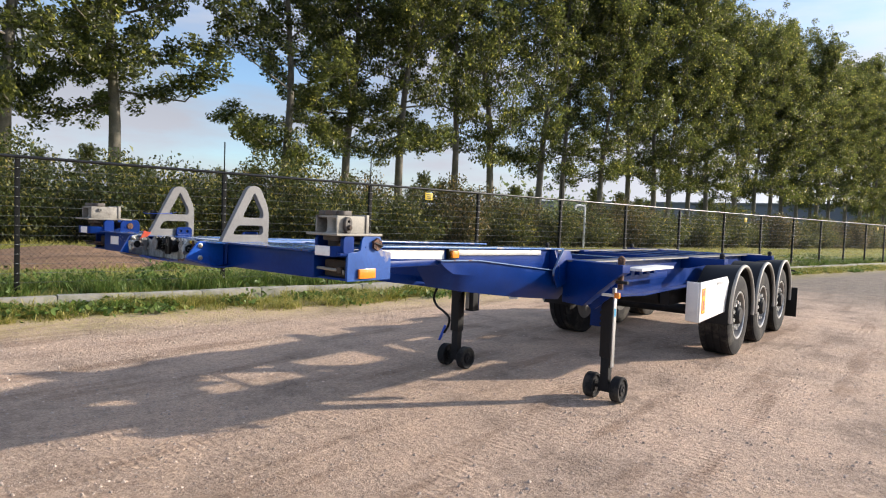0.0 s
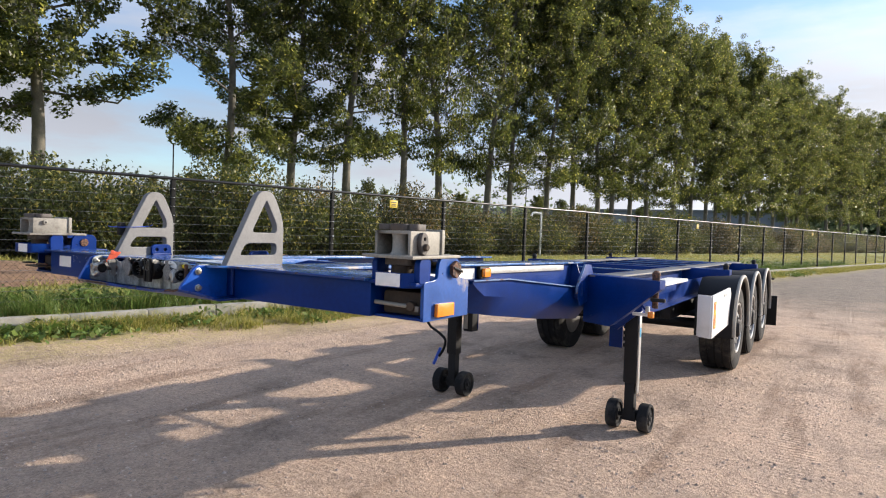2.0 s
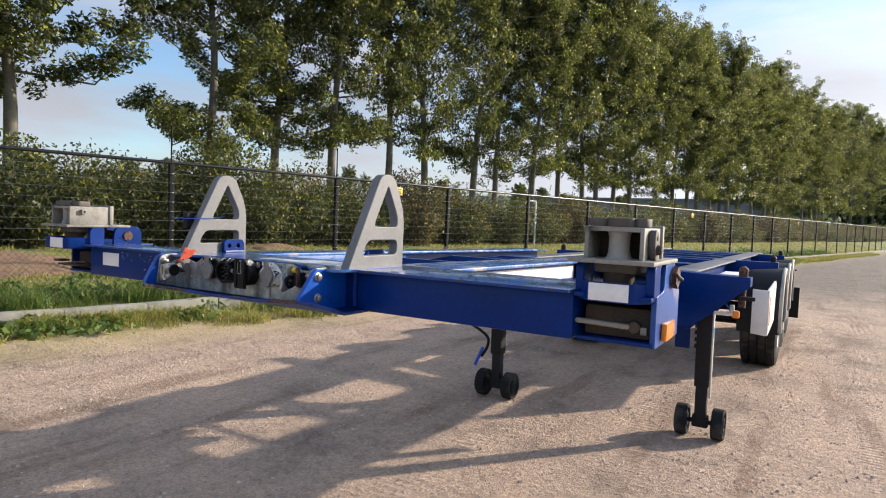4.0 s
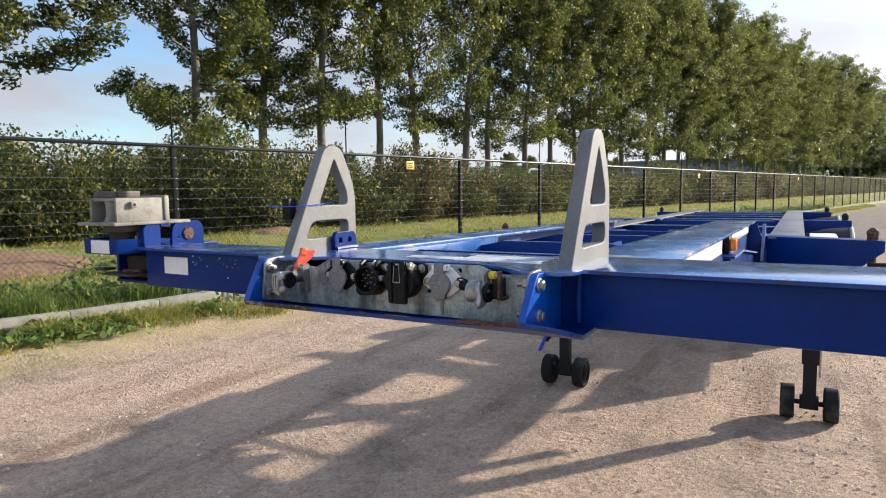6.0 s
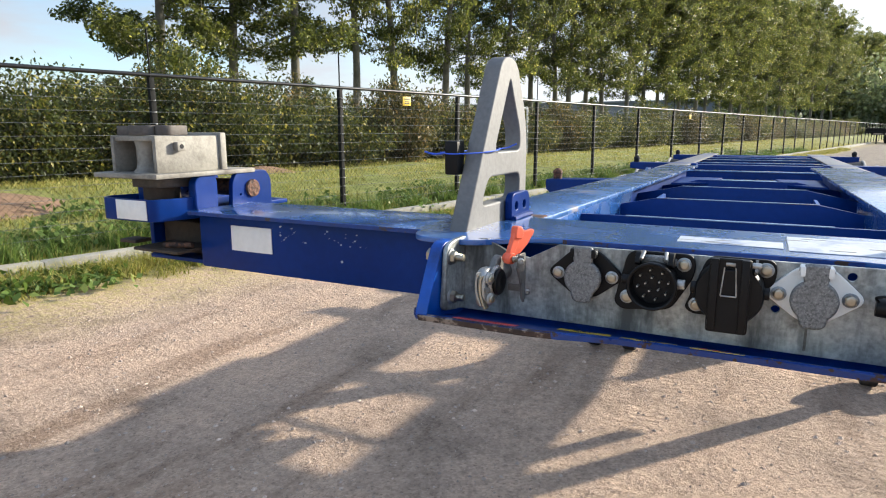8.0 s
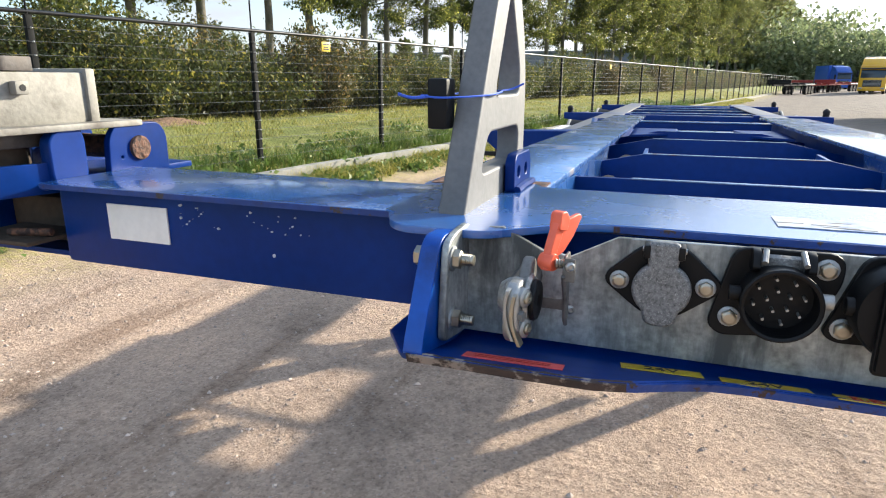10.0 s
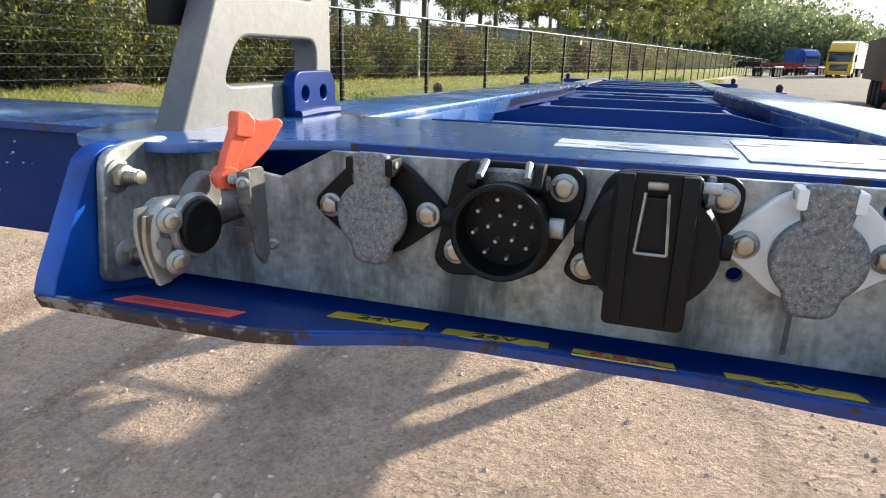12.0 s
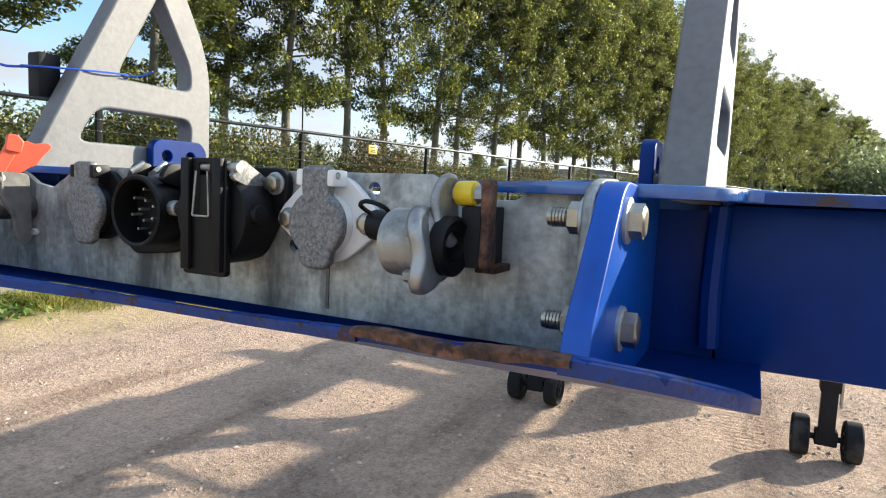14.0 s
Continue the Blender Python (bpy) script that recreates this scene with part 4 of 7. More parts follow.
# ---- distance ----
hall = thing("warehouse", (-75, 180, 0), "long low grey industrial hall in the distance", "building")
bm = box(-110, -10, 170, 200, 0, 8.6, 0.0)
part("wall", bm, ROOF, hall)
bm = box(-110.4, -9.6, 169.6, 200.4, 8.6, 9.1, 0.0)
part("roof", bm, material("dark_roof_edge", (0.16, 0.17, 0.18), 0.6, bump=0.02), hall)
for k in range(8):
    part("door", box(-100 + k * 11.5, -95.5 + k * 11.5, 169.9, 170.05, 0, 4.5), ROOF, hall)

far = []
rf = np.random.RandomState(77)
for k in range(2600):
    az = rf.uniform(-1.55, 0.05)
    d = rf.uniform(110, 190)
    h = rf.uniform(3, 9) * (0.7 + 0.5 * math.sin(az * 9))
    c0 = np.array([d * math.sin(az), d * math.cos(az), 0.0])
    far.append(c0 + np.stack([rf.normal(0, 1.4, 16), rf.normal(0, 1.4, 16), np.abs(rf.normal(0, 1, 16)) * h * 0.45], 1))
for k in range(3600):
    az = rf.uniform(-0.05, 0.31)
    d = rf.uniform(150, 240)
    h = rf.uniform(7, 17) * (1 - 0.55 * max(0.0, az - 0.2) / 0.11)
    c0 = np.array([d * math.sin(az), d * math.cos(az), 0.0])
    far.append(c0 + np.stack([rf.normal(0, 1.6, 22), rf.normal(0, 1.6, 22), rf.uniform(0, 1, 22) * h], 1))
c = np.concatenate(far)
o = part("far_woods", raw_mesh("far_woods", leaves(c, 0.75, seed=9), 4, len(c), HAZED_LEAF), HAZED_LEAF)
tagged(o, "low line of distant woods with haze put into the leaf colour", "woods", kind="stuff")

# bent white pipe standing behind the hedge
vp = thing("vent_pipe", (0, 0, 0), "white bent vent pipe standing behind the hedge", "pipe")
part("pipe", hose([(-7.5, 20.3, 0.5), (-7.5, 20.3, 2.2), (-7.53, 20.25, 2.29), (-7.62, 20.1, 2.32), (-7.7, 19.95, 2.29), (-7.72, 19.9, 2.15)], 0.04, 10), WHITE, vp)

# ---- trailer (x across, y to the rear, couplings at y = 0) ----
trailer = thing("container_trailer", (0, 4.5, 0), "blue gooseneck container chassis trailer parked on its landing legs", "trailer")


def tp(name, bm, mat, label="", parent=None):
    return part(name, bm, mat, parent or trailer, label)


def hex_bolt(at, way, r, parent, length=0.0, name="bolt"):
    """A hexagon head with a washer, and a threaded end where length is given."""
    at, way = Vector(at), Vector(way).normalized()
    tp("washer", lathe([(r * 0.6, 0.0), (r * 1.36, 0.0), (r * 1.36, r * 0.2), (r * 1.25, r * 0.26), (r * 0.6, r * 0.26)], at, way, 18), GALV, parent=parent)
    bm = hexagon(at + way * r * 0.25, at + way * r * 1.0, r * 1.05)
    lathe([(r * 0.92, r * 1.0), (r * 0.8, r * 1.1), (r * 0.5, r * 1.13), (0.0, r * 1.1)], at, way, 18, into=bm)
    if length:
        rod(at, at + way * length, r * 0.6, 10, bevel=r * 0.1, into=bm)
        for k in range(int((length - r * 1.2) / (r * 0.22))):
            h = r * 1.15 + k * r * 0.22
            lathe([(r * 0.55, h), (r * 0.68, h + r * 0.07), (r * 0.55, h + r * 0.14)], at, way, 10, into=bm)
    return tp(name, bm, STEEL, parent=parent)


# front beams beside the coupling panel
FRONT_Z0, FRONT_Z1 = 1.266, 1.386
for x0, x1, yb in ((-0.957, -0.352, 0.238), (0.4, 1.045, 0.312)):
    fb = tp("front_beam", box(x0, x1, 0.084, yb - 0.01, FRONT_Z0, FRONT_Z1 - 0.008, 0.008), BLUE)
    # the paler blue stands in for sky reflected off the flange
    tp("top_flange", box(x0, x1, 0.056, yb, FRONT_Z1 - 0.008, FRONT_Z1, 0.002), BLUE_LIT, "blue top flange with sky sheen put into its colour", fb)
    e = box(x0 + 0.004, x1 - 0.004, 0.0548, 0.0562, FRONT_Z1 - 0.0078, FRONT_Z1 - 0.001)
    tp("chipped_edge", e, EDGE, "chipped rusty plate edge", fb)
    if x0 < 0:
        tp("sticker", box(-0.865, -0.761, 0.0815, 0.0838, 1.309, 1.359, 0.0005), REFLECTOR, "white reflective sticker", fb)
        r_ = random.Random(4)
        e = bmesh.new()
        for k in range(34):
            a, b, w = -0.74 + 0.2 * r_.random() ** 1.6, r_.uniform(1.335, 1.366), 0.0006 + 0.0022 * r_.random() ** 3
            if k == 0:
                a, b, w = -0.597, 1.309, 0.0036
            flake = [(a + w * r_.uniform(0.5, 1.1) * math.cos(t_ * 1.05), b + w * r_.uniform(0.4, 0.9) * math.sin(t_ * 1.05)) for t_ in range(6)]
            prism(flake, "y", 0.0828, 0.0839, into=e)
        tagged(tp("paint_chips", e, WORN_PAPER, "bare chips in the paint", fb), kind="stuff")

# middle: web behind the panel, top plate reaching forward at the horns, shelf below
tp("middle_web", box(-0.4, 0.4, 0.088, 0.1, 1.268, 1.372), BLUE)
half = [(0.275, 0.262), (0.3, 0.27), (0.305, 0.286), (0.43, 0.286), (0.43, 0.058), (0.412, 0.052), (0.408, 0.02), (0.385, -0.004), (0.3, -0.006), (0.27, 0.02), (0.235, 0.052), (0.19, 0.068)]
outline = half + [(-x, y) for x, y in half[::-1]]
# top plate has the same sky sheen painted into its blue
mid_plate = tp("top_plate", plate(rounded(outline, 0.03, 4), [], 0.008, Matrix.Translation((0, 0, FRONT_Z1 - 0.0035)), 0.001), BLUE_LIT)
r_ = random.Random(9)
e = box(-0.185, 0.185, 0.0648, 0.0665, FRONT_Z1 - 0.0072, FRONT_Z1 - 0.0005)
tp("chipped_edge", e, SHELF_EDGE, "chipped rusty plate edge", mid_plate)
for x0, x1, y0, y1 in ((-0.034, 0.1, 0.114, 0.165), (0.106, 0.302, 0.102, 0.225)):
    loop = []
    for (xa, ya), (xb_, yb_) in zip(((x0, y0), (x1, y0), (x1, y1), (x0, y1)), ((x1, y0), (x1, y1), (x0, y1), (x0, y0))):
        for k in range(14):
            u = k / 14
            torn = 0.0035 * abs(noise.noise((xa * 30 + u * 6, ya * 30, 4.0))) * (1 if 0 < k else 0)
            loop.append((xa + (xb_ - xa) * u + torn * (0.4 if xa < xb_ else -0.4), ya + (yb_ - ya) * u + torn * (1 if ya == y0 else -1)))
    tp("paper_label", plate(loop, [], 0.0008, Matrix.Translation((0, 0, FRONT_Z1 + 0.0011))), WORN_PAPER, "scuffed white paper label", mid_plate)
    for k in range(5):
        a, b = r_.uniform(x0 + 0.004, x1 - 0.04), r_.uniform(y0 + 0.003, y1 - 0.01)
        scar = [(a + r_.uniform(0.006, 0.02) * math.cos(t_ * 0.7), b + r_.uniform(0.0006, 0.0022) * math.sin(t_ * 0.7)) for t_ in range(9)]
        tp("torn_scar", plate(scar, [], 0.0006, Matrix.Translation((0, 0, FRONT_Z1 + 0.0016))), GREY_PAINT, parent=mid_plate)

SHELF_FRONT = [(-0.398, -0.004), (-0.385, -0.026), (-0.352, -0.084), (-0.343, -0.094), (-0.3, -0.093), (-0.24, -0.094), (-0.18, -0.09), (-0.15, -0.076), (-0.12, -0.05), (-0.09, -0.03), (-0.06, -0.024),
               (0.06, -0.025), (0.09, -0.028), (0.15, -0.046), (0.21, -0.058), (0.27, -0.078), (0.3, -0.088), (0.335, -0.104), (0.358, -0.108), (0.39, -0.088), (0.42, -0.04), (0.43, -0.01)]


def shelf_front(x):
    """How far forward the shelf plate reaches at x."""
    return float(np.interp(x, [p[0] for p in SHELF_FRONT], [p[1] for p in SHELF_FRONT]))


def shelf_slope(x):
    return 0.285 + 0.045 * max(-1.0, min(1.0, (x - 0.05) / 0.15))


def shelf_top(x, y):
    """The shelf's upper face: level under the panel, bent upwards in front of it."""
    return 1.2715 - shelf_slope(x) * min(y, 0.0)


def shelf_stations(a, b, step=0.012):
    n_ = max(2, int((b - a) / step))
    return [a + (b - a) * k / n_ for k in range(n_ + 1)]


bm = bmesh.new()
rows_ = []
for x in shelf_stations(-0.398, 0.43, 0.01):
    yf = shelf_front(x)
    zt = shelf_top(x, yf)
    rows_.append([bm.verts.new(v) for v in ((x, 0.1, 1.2715), (x, 0.0, 1.2715), (x, yf + 0.0015, zt), (x, yf, zt - 0.0015), (x, yf + 0.004, zt - 0.0085), (x, 0.0, 1.2635), (x, 0.1, 1.2635))])
for a, b in zip(rows_, rows_[1:]):
    for k in range(7):
        bm.faces.new((a[k], a[(k + 1) % 7], b[(k + 1) % 7], b[k]))
bm.faces.new(rows_[0])
bm.faces.new(rows_[-1][::-1])
shelf = tp("shelf_plate", bm, BLUE)
for name_, mat_, label_, x_lo, x_hi in (("worn_edge", WORN_EDGE, "edge worn to bare and rusty metal", -0.34, -0.155), ("painted_edge", SHELF_EDGE, "blue plate edge with chips", -0.155, 0.202), ("blue_edge", EDGE, "blue plate edge", 0.345, 0.425)):
    e = bmesh.new()
    rows_ = []
    for x in shelf_stations(x_lo, x_hi, 0.008):
        yf = shelf_front(x)
        zt = shelf_top(x, yf)
        w = 0.0008 + 0.0005 * noise.noise((x * 60, 0.0, 2.0))
        rows_.append([e.verts.new(v) for v in ((x, yf + 0.004 + 0.003 * noise.noise((x * 90, 5.0, 0.0)), zt + 0.0005), (x, yf - w, zt - 0.001), (x, yf + 0.0032 - w, zt - 0.0092), (x, yf + 0.009, zt - 0.009))])
    for a, b in zip(rows_, rows_[1:]):
        for k in range(3):
            e.faces.new((a[k], a[k + 1], b[k + 1], b[k]))
    tp(name_, e, mat_, label_, shelf)
# bent, rusted stretch of the shelf's lip
e = bmesh.new()
rows_ = []
for k in range(37):
    u = k / 36
    x = 0.2 + 0.152 * u
    yb = shelf_front(x)
    zt = shelf_top(x, yb) + 0.002 * math.sin(u * 9) * (1 - u)
    dz = 0.0004 * math.sin(u * 31) + 0.001 * noise.noise((x * 120, 1.0, 1.0))
    full = 0.35 + 0.65 * math.sin(math.pi * min(1.0, 0.1 + 0.9 * u)) ** 0.8
    inward = 0.004 + 0.012 * full * max(0.0, 1 - 1.3 * u) + 0.003 * noise.noise((x * 70, 3.0, 1.0))
    rows_.append([e.verts.new(v) for v in ((x, yb + inward, shelf_top(x, yb + inward) + 0.0006), (x, yb + 0.003, zt + 0.0012 + dz * 0.4), (x, yb - 0.0025, zt - 0.001 + dz), (x, yb - 0.0015 + 0.0008 * math.sin(u * 23), zt - 0.001 - 0.0065 * full + dz), (x, yb + 0.008, zt - 0.0085))])
for a, b in zip(rows_, rows_[1:]):
    for k in range(4):
        e.faces.new((a[k], a[k + 1], b[k + 1], b[k]))
tp("bent_lip", e, RUST, "bent lip rusted brown", shelf)


def lettering(text, size, m, mat, parent):
    cu = bpy.data.curves.new("lettering", "FONT")
    cu.body, cu.size, cu.align_x, cu.align_y, cu.extrude = text, size, "CENTER", "CENTER", 0.0002
    ob = bpy.data.objects.new("lettering", cu)
    mesh = bpy.data.meshes.new_from_object(ob)
    bpy.data.objects.remove(ob)
    mesh.transform(m)
    mesh.materials.clear()
    return tp("lettering", mesh, mat, parent=parent)


def shelf_sticker(x0, x1, y, turn, mat, text="", ink=INK_AND_HOLE):
    xm = (x0 + x1) / 2
    m = Matrix.Translation((xm, y, shelf_top(xm, y) + 0.0009)) @ Matrix.Rotation(-math.atan(shelf_slope(xm)), 4, "X") @ Matrix.Rotation(radians(turn), 4, "Z")
    w = (x1 - x0) / 2
    bm = box(-w, w, -0.0105, 0.0105, -0.0004, 0.0003)
    bmesh.ops.transform(bm, matrix=m, verts=bm.verts)
    s_ = tp("sticker", bm, mat, "printed marking sticker", shelf)
    if text:
        lettering(text, 0.019, m @ Matrix.Translation((0, 0, 0.0005)), ink, shelf)
    else:
        for dy in (-0.003, 0.003):
            bm = box(-w * 0.8, w * 0.75, dy - 0.001, dy + 0.001, 0.0004, 0.0006)
            bmesh.ops.transform(bm, matrix=m, verts=bm.verts)
            tp("print", bm, RED_INK, parent=shelf)


RED_STICKER = material("red_sticker", (0.75, 0.1, 0.09), 0.45, spread=0.1, scale=40, bump=0.02)
shelf_sticker(-0.296, -0.208, -0.062, 3, RED_STICKER)
shelf_sticker(-0.164, -0.095, -0.0095, 6, YELLOW, "24V")
shelf_sticker(-0.081, -0.011, -0.0105, 4, YELLOW, "24V")
shelf_sticker(0.005, 0.066, -0.0135, 0, YELLOW, "E.B.S.", RED_INK)
shelf_sticker(0.094, 0.164, -0.0165, -3, YELLOW, "24V")
shelf_sticker(0.21, 0.252, -0.016, 2, YELLOW)

# bolted ends of the panel: blue bracket plates, flanges, bolts
for sx, xb, foot_y in ((-1, -0.333, -0.092), (1, 0.352, -0.102)):
    foot_z = shelf_top(xb, foot_y)
    prof = rounded([(0.086, 1.2725), (0.0, 1.2725), (foot_y, foot_z), (foot_y + 0.004, foot_z + 0.011), (-0.047, 1.379), (-0.034, 1.386), (0.086, 1.38)], [0, 0, 0.002, 0.006, 0.006, 0.006, 0], 3)
    thick = 0.018 if sx < 0 else 0.0135
    br = tp("bracket_plate", plate(prof, [], thick, at_x(xb + sx * (thick / 2 - 0.007)), 0.0012), BRACKET_BLUE)
    prof = rounded([(0.02, 1.28), (-0.056, 1.2925), (-0.044, 1.381), (-0.02, 1.387), (0.02, 1.388)], 0.01, 4)
    xf = xb - sx * 0.0115
    fl = tp("panel_flange", plate(prof, [], 0.007, at_x(xf), 0.0015), PANEL)
    for z in (1.366, 1.308):
        hex_bolt((xf - sx * 0.0035, -0.035, z), (-sx, 0, 0), 0.0086, fl, 0.021, "nut")
        hex_bolt((xb + sx * (thick - 0.007), -0.035, z), (sx, 0, 0), 0.0092, br)
    tp("weld_bead", hose([(xb + sx * 0.045, 0.08, 1.28), (xb + sx * 0.044, 0.08, 1.32), (xb + sx * 0.046, 0.08, 1.375)], 0.007, 8), BLUE, parent=br)

# galvanised coupling panel
PANEL_Y = 0.017
outline = [(-0.326, 1.278), (0.341, 1.278), (0.341, 1.388), (0.304, 1.388), (0.278, 1.373), (0.252, 1.373), (0.214, 1.3885), (-0.176, 1.386), (-0.218, 1.364), (-0.246, 1.368), (-0.284, 1.387), (-0.326, 1.384)]
holes = [disc_loop(0.168, 1.377, 0.0056), disc_loop(-0.155, 1.328, 0.0052), disc_loop(0.094, 1.33, 0.0052), disc_loop(0.26, 1.362, 0.003), disc_loop(-0.076, 1.376, 0.0045)]
panel = tp("coupling_panel", plate(outline, holes, 0.006, at_y(PANEL_Y), 0.0005), PANEL, "galvanised panel with coupling sockets")
# wet streak on the panel, added as a thin grey strip
tp("panel_streak", box(0.1265, 0.1295, PANEL_Y - 0.0038, PANEL_Y - 0.0028, 1.283, 1.328, 0.0004), DULL, "grey wet streak down the panel", panel)
FACE = PANEL_Y - 0.003


def flange_socket(cx, cz, mat, label):
    """A seven-pole socket: rhombic flange, round body, hinged cast cap, two bolts."""
    out = rounded([(cx - 0.052, cz), (cx - 0.017, cz + 0.033), (cx + 0.017, cz + 0.033), (cx + 0.052, cz), (cx + 0.013, cz - 0.03), (cx - 0.013, cz - 0.03)], [0.011, 0.01, 0.01, 0.011, 0.01, 0.01], 5)
    so = tp("socket", plate(out, [], 0.007, at_y(FACE - 0.0035), 0.0012), mat, label)
    tp("socket_body", lathe([(0.0235, 0.0), (0.0235, 0.008), (0.022, 0.01), (0.0, 0.01)], (cx, FACE - 0.006, cz - 0.002), (0, -1, 0)), mat, parent=so)
    cap = [(cx + 0.0218 * math.sin(a), cz - 0.002 + 0.0218 * math.cos(a)) for a in np.linspace(0.42, 2 * math.pi - 0.42, 30)]
    low = [i for i, c_ in enumerate(cap) if c_[1] < cz - 0.02]
    cap[low[0]:low[-1] + 1] = [(cx + 0.0115, cz - 0.0235), (cx + 0.0105, cz - 0.03), (cx + 0.006, cz - 0.0325), (cx - 0.006, cz - 0.0325), (cx - 0.0105, cz - 0.03), (cx - 0.0115, cz - 0.0235)]
    cap += [(cx - 0.0105, cz + 0.028), (cx - 0.0105, cz + 0.038), (cx + 0.0105, cz + 0.038), (cx + 0.0105, cz + 0.028)]
    tp("cap", plate(rounded(cap, 0.003, 2), [], 0.009, at_y(FACE - 0.019), 0.003), CAPMETAL, "speckled cast metal cap", so)
    for sx in (-1, 1):
        bm = box(cx + sx * 0.014 - 0.003, cx + sx * 0.014 + 0.003, FACE - 0.024, FACE - 0.006, cz + 0.026, cz + 0.038, 0.002)
        tp("hinge_lug", bm, mat, parent=so)
        hex_bolt((cx + sx * 0.0362, FACE - 0.007, cz), (0, -1, 0), 0.0063, so)
    tp("hinge_pin", rod((cx - 0.018, FACE - 0.019, cz + 0.034), (cx + 0.018, FACE - 0.019, cz + 0.034), 0.0025, 10), BRIGHT, parent=so)


flange_socket(-0.136, 1.35, BLACK, "black seven-pole socket with grey cap")
flange_socket(0.1315, 1.3515, WHITE_PLASTIC, "white seven-pole socket with grey cap")

# open fifteen-pole socket
cx, cz = -0.045, 1.35
out = rounded([(cx - 0.05, cz - 0.032), (cx - 0.034, cz + 0.038), (cx + 0.046, cz + 0.038), (cx + 0.046, cz + 0.012), (cx + 0.02, cz - 0.034), (cx - 0.04, cz - 0.04)], 0.012, 4)
so = tp("socket", plate(out, [], 0.007, at_y(FACE - 0.0035), 0.0012), BLACK, "black many-pole socket with open lid")
tp("socket_body", lathe([(0.029, 0.0), (0.0295, 0.026), (0.0305, 0.027), (0.0305, 0.031), (0.029, 0.032), (0.0268, 0.031), (0.026, 0.01), (0.0, 0.01)], (cx, FACE - 0.006, cz), (0, -1, 0), 40), BLACK, parent=so)
bm = bmesh.new()
for ring, n_, ph in ((0.019, 8, 0.2), (0.009, 5, 0.5)):
    for k in range(n_):
        a = 2 * math.pi * k / n_ + ph
        px_, pz_ = cx + ring * math.cos(a), cz + ring * math.sin(a)
        rod((px_, FACE - 0.016, pz_), (px_, FACE - 0.026, pz_), 0.0012, 8, into=bm)
tp("contact_pins", bm, BRIGHT, "bright contact pins", so)
for sx in (-1, 1):
    tp("side_lug", rod((cx + sx * 0.029, FACE - 0.024, cz + 0.004), (cx + sx * 0.038, FACE - 0.024, cz + 0.004), 0.0065, 12, bevel=0.001), BRIGHT if sx > 0 else BLACK, parent=so)
    bm = prism(rounded([(FACE - 0.03, cz + 0.026), (FACE - 0.006, cz + 0.02), (FACE - 0.006, cz + 0.041), (FACE - 0.022, cz + 0.041)], 0.006, 3), "x", cx + sx * 0.02 - 0.003, cx + sx * 0.02 + 0.003, 0.0008)
    tp("hinge_lug", bm, BLACK, parent=so)
tp("lid", lathe([(0.0, 0.0), (0.03, 0.0), (0.032, 0.004), (0.032, 0.009), (0.028, 0.012), (0.0, 0.012)], (cx + 0.002, FACE + 0.012, cz + 0.018), (0, 0.25, 1), 26), CAPMETAL, parent=so)
for sx in (-1, 1):
    tp("lid_spring", rod((cx + sx * 0.015, FACE - 0.03, cz + 0.033), (cx + sx * 0.0135, FACE - 0.018, cz + 0.041), 0.0024, 8), BRIGHT, parent=so)
hex_bolt((-0.011, FACE - 0.007, 1.376), (0, -1, 0), 0.0066, so)
hex_bolt((-0.079, FACE - 0.007, 1.327), (0, -1, 0), 0.0066, so)

# lidded socket with a wire bail
cx, cz = 0.043, 1.351
out = rounded([(cx - 0.05, cz - 0.03), (cx - 0.026, cz + 0.038), (cx + 0.048, cz + 0.038), (cx + 0.048, cz + 0.014), (cx + 0.02, cz - 0.034), (cx - 0.04, cz - 0.036)], 0.012, 4)
so = tp("socket", plate(out, [], 0.007, at_y(FACE - 0.0035), 0.0012), BLACK, "black socket with closed lid and wire clip")
tp("socket_body", lathe([(0.038, 0.0), (0.038, 0.028), (0.036, 0.032), (0.0, 0.033)], (cx, FACE - 0.006, cz), (0, -1, 0), 36), BLACK, parent=so)
lid = rounded([(cx - 0.0215, cz - 0.0445), (cx + 0.0215, cz - 0.0445), (cx + 0.0215, cz + 0.043), (cx - 0.0215, cz + 0.043)], 0.003, 3)
tp("lid", plate(lid, [rounded([(cx - 0.0065, cz + 0.03), (cx + 0.0065, cz + 0.03), (cx + 0.0065, cz + 0.041), (cx - 0.0065, cz + 0.041)], 0.002, 2)], 0.006, at_y(FACE - 0.0415), 0.0012), BLACK, parent=so)
for sx in (-1, 1):
    tp("lid_rib", box(cx + sx * 0.0165 - 0.0045, cx + sx * 0.0165 + 0.0045, FACE - 0.0485, FACE - 0.043, cz - 0.042, cz + 0.044, 0.0015), BLACK, parent=so)
    tp("side_lug", rod((cx + sx * 0.037, FACE - 0.028, cz + 0.003), (cx + sx * 0.043, FACE - 0.028, cz + 0.003), 0.0075, 12, bevel=0.001), BLACK, parent=so)
tp("wire_clip", hose([(cx - 0.006, FACE - 0.0465, cz + 0.034), (cx - 0.0085, FACE - 0.0475, cz + 0.0005), (cx - 0.008, FACE - 0.0475, cz), (cx + 0.008, FACE - 0.0475, cz), (cx + 0.0085, FACE - 0.0475, cz + 0.0005), (cx + 0.006, FACE - 0.0465, cz + 0.034)], 0.0009, 6, smooth=1), BRIGHT, parent=so)
tp("hinge_pin", rod((cx - 0.02, FACE - 0.04, cz + 0.0375), (cx + 0.032, FACE - 0.04, cz + 0.0375), 0.0035, 12), BRIGHT, parent=so)
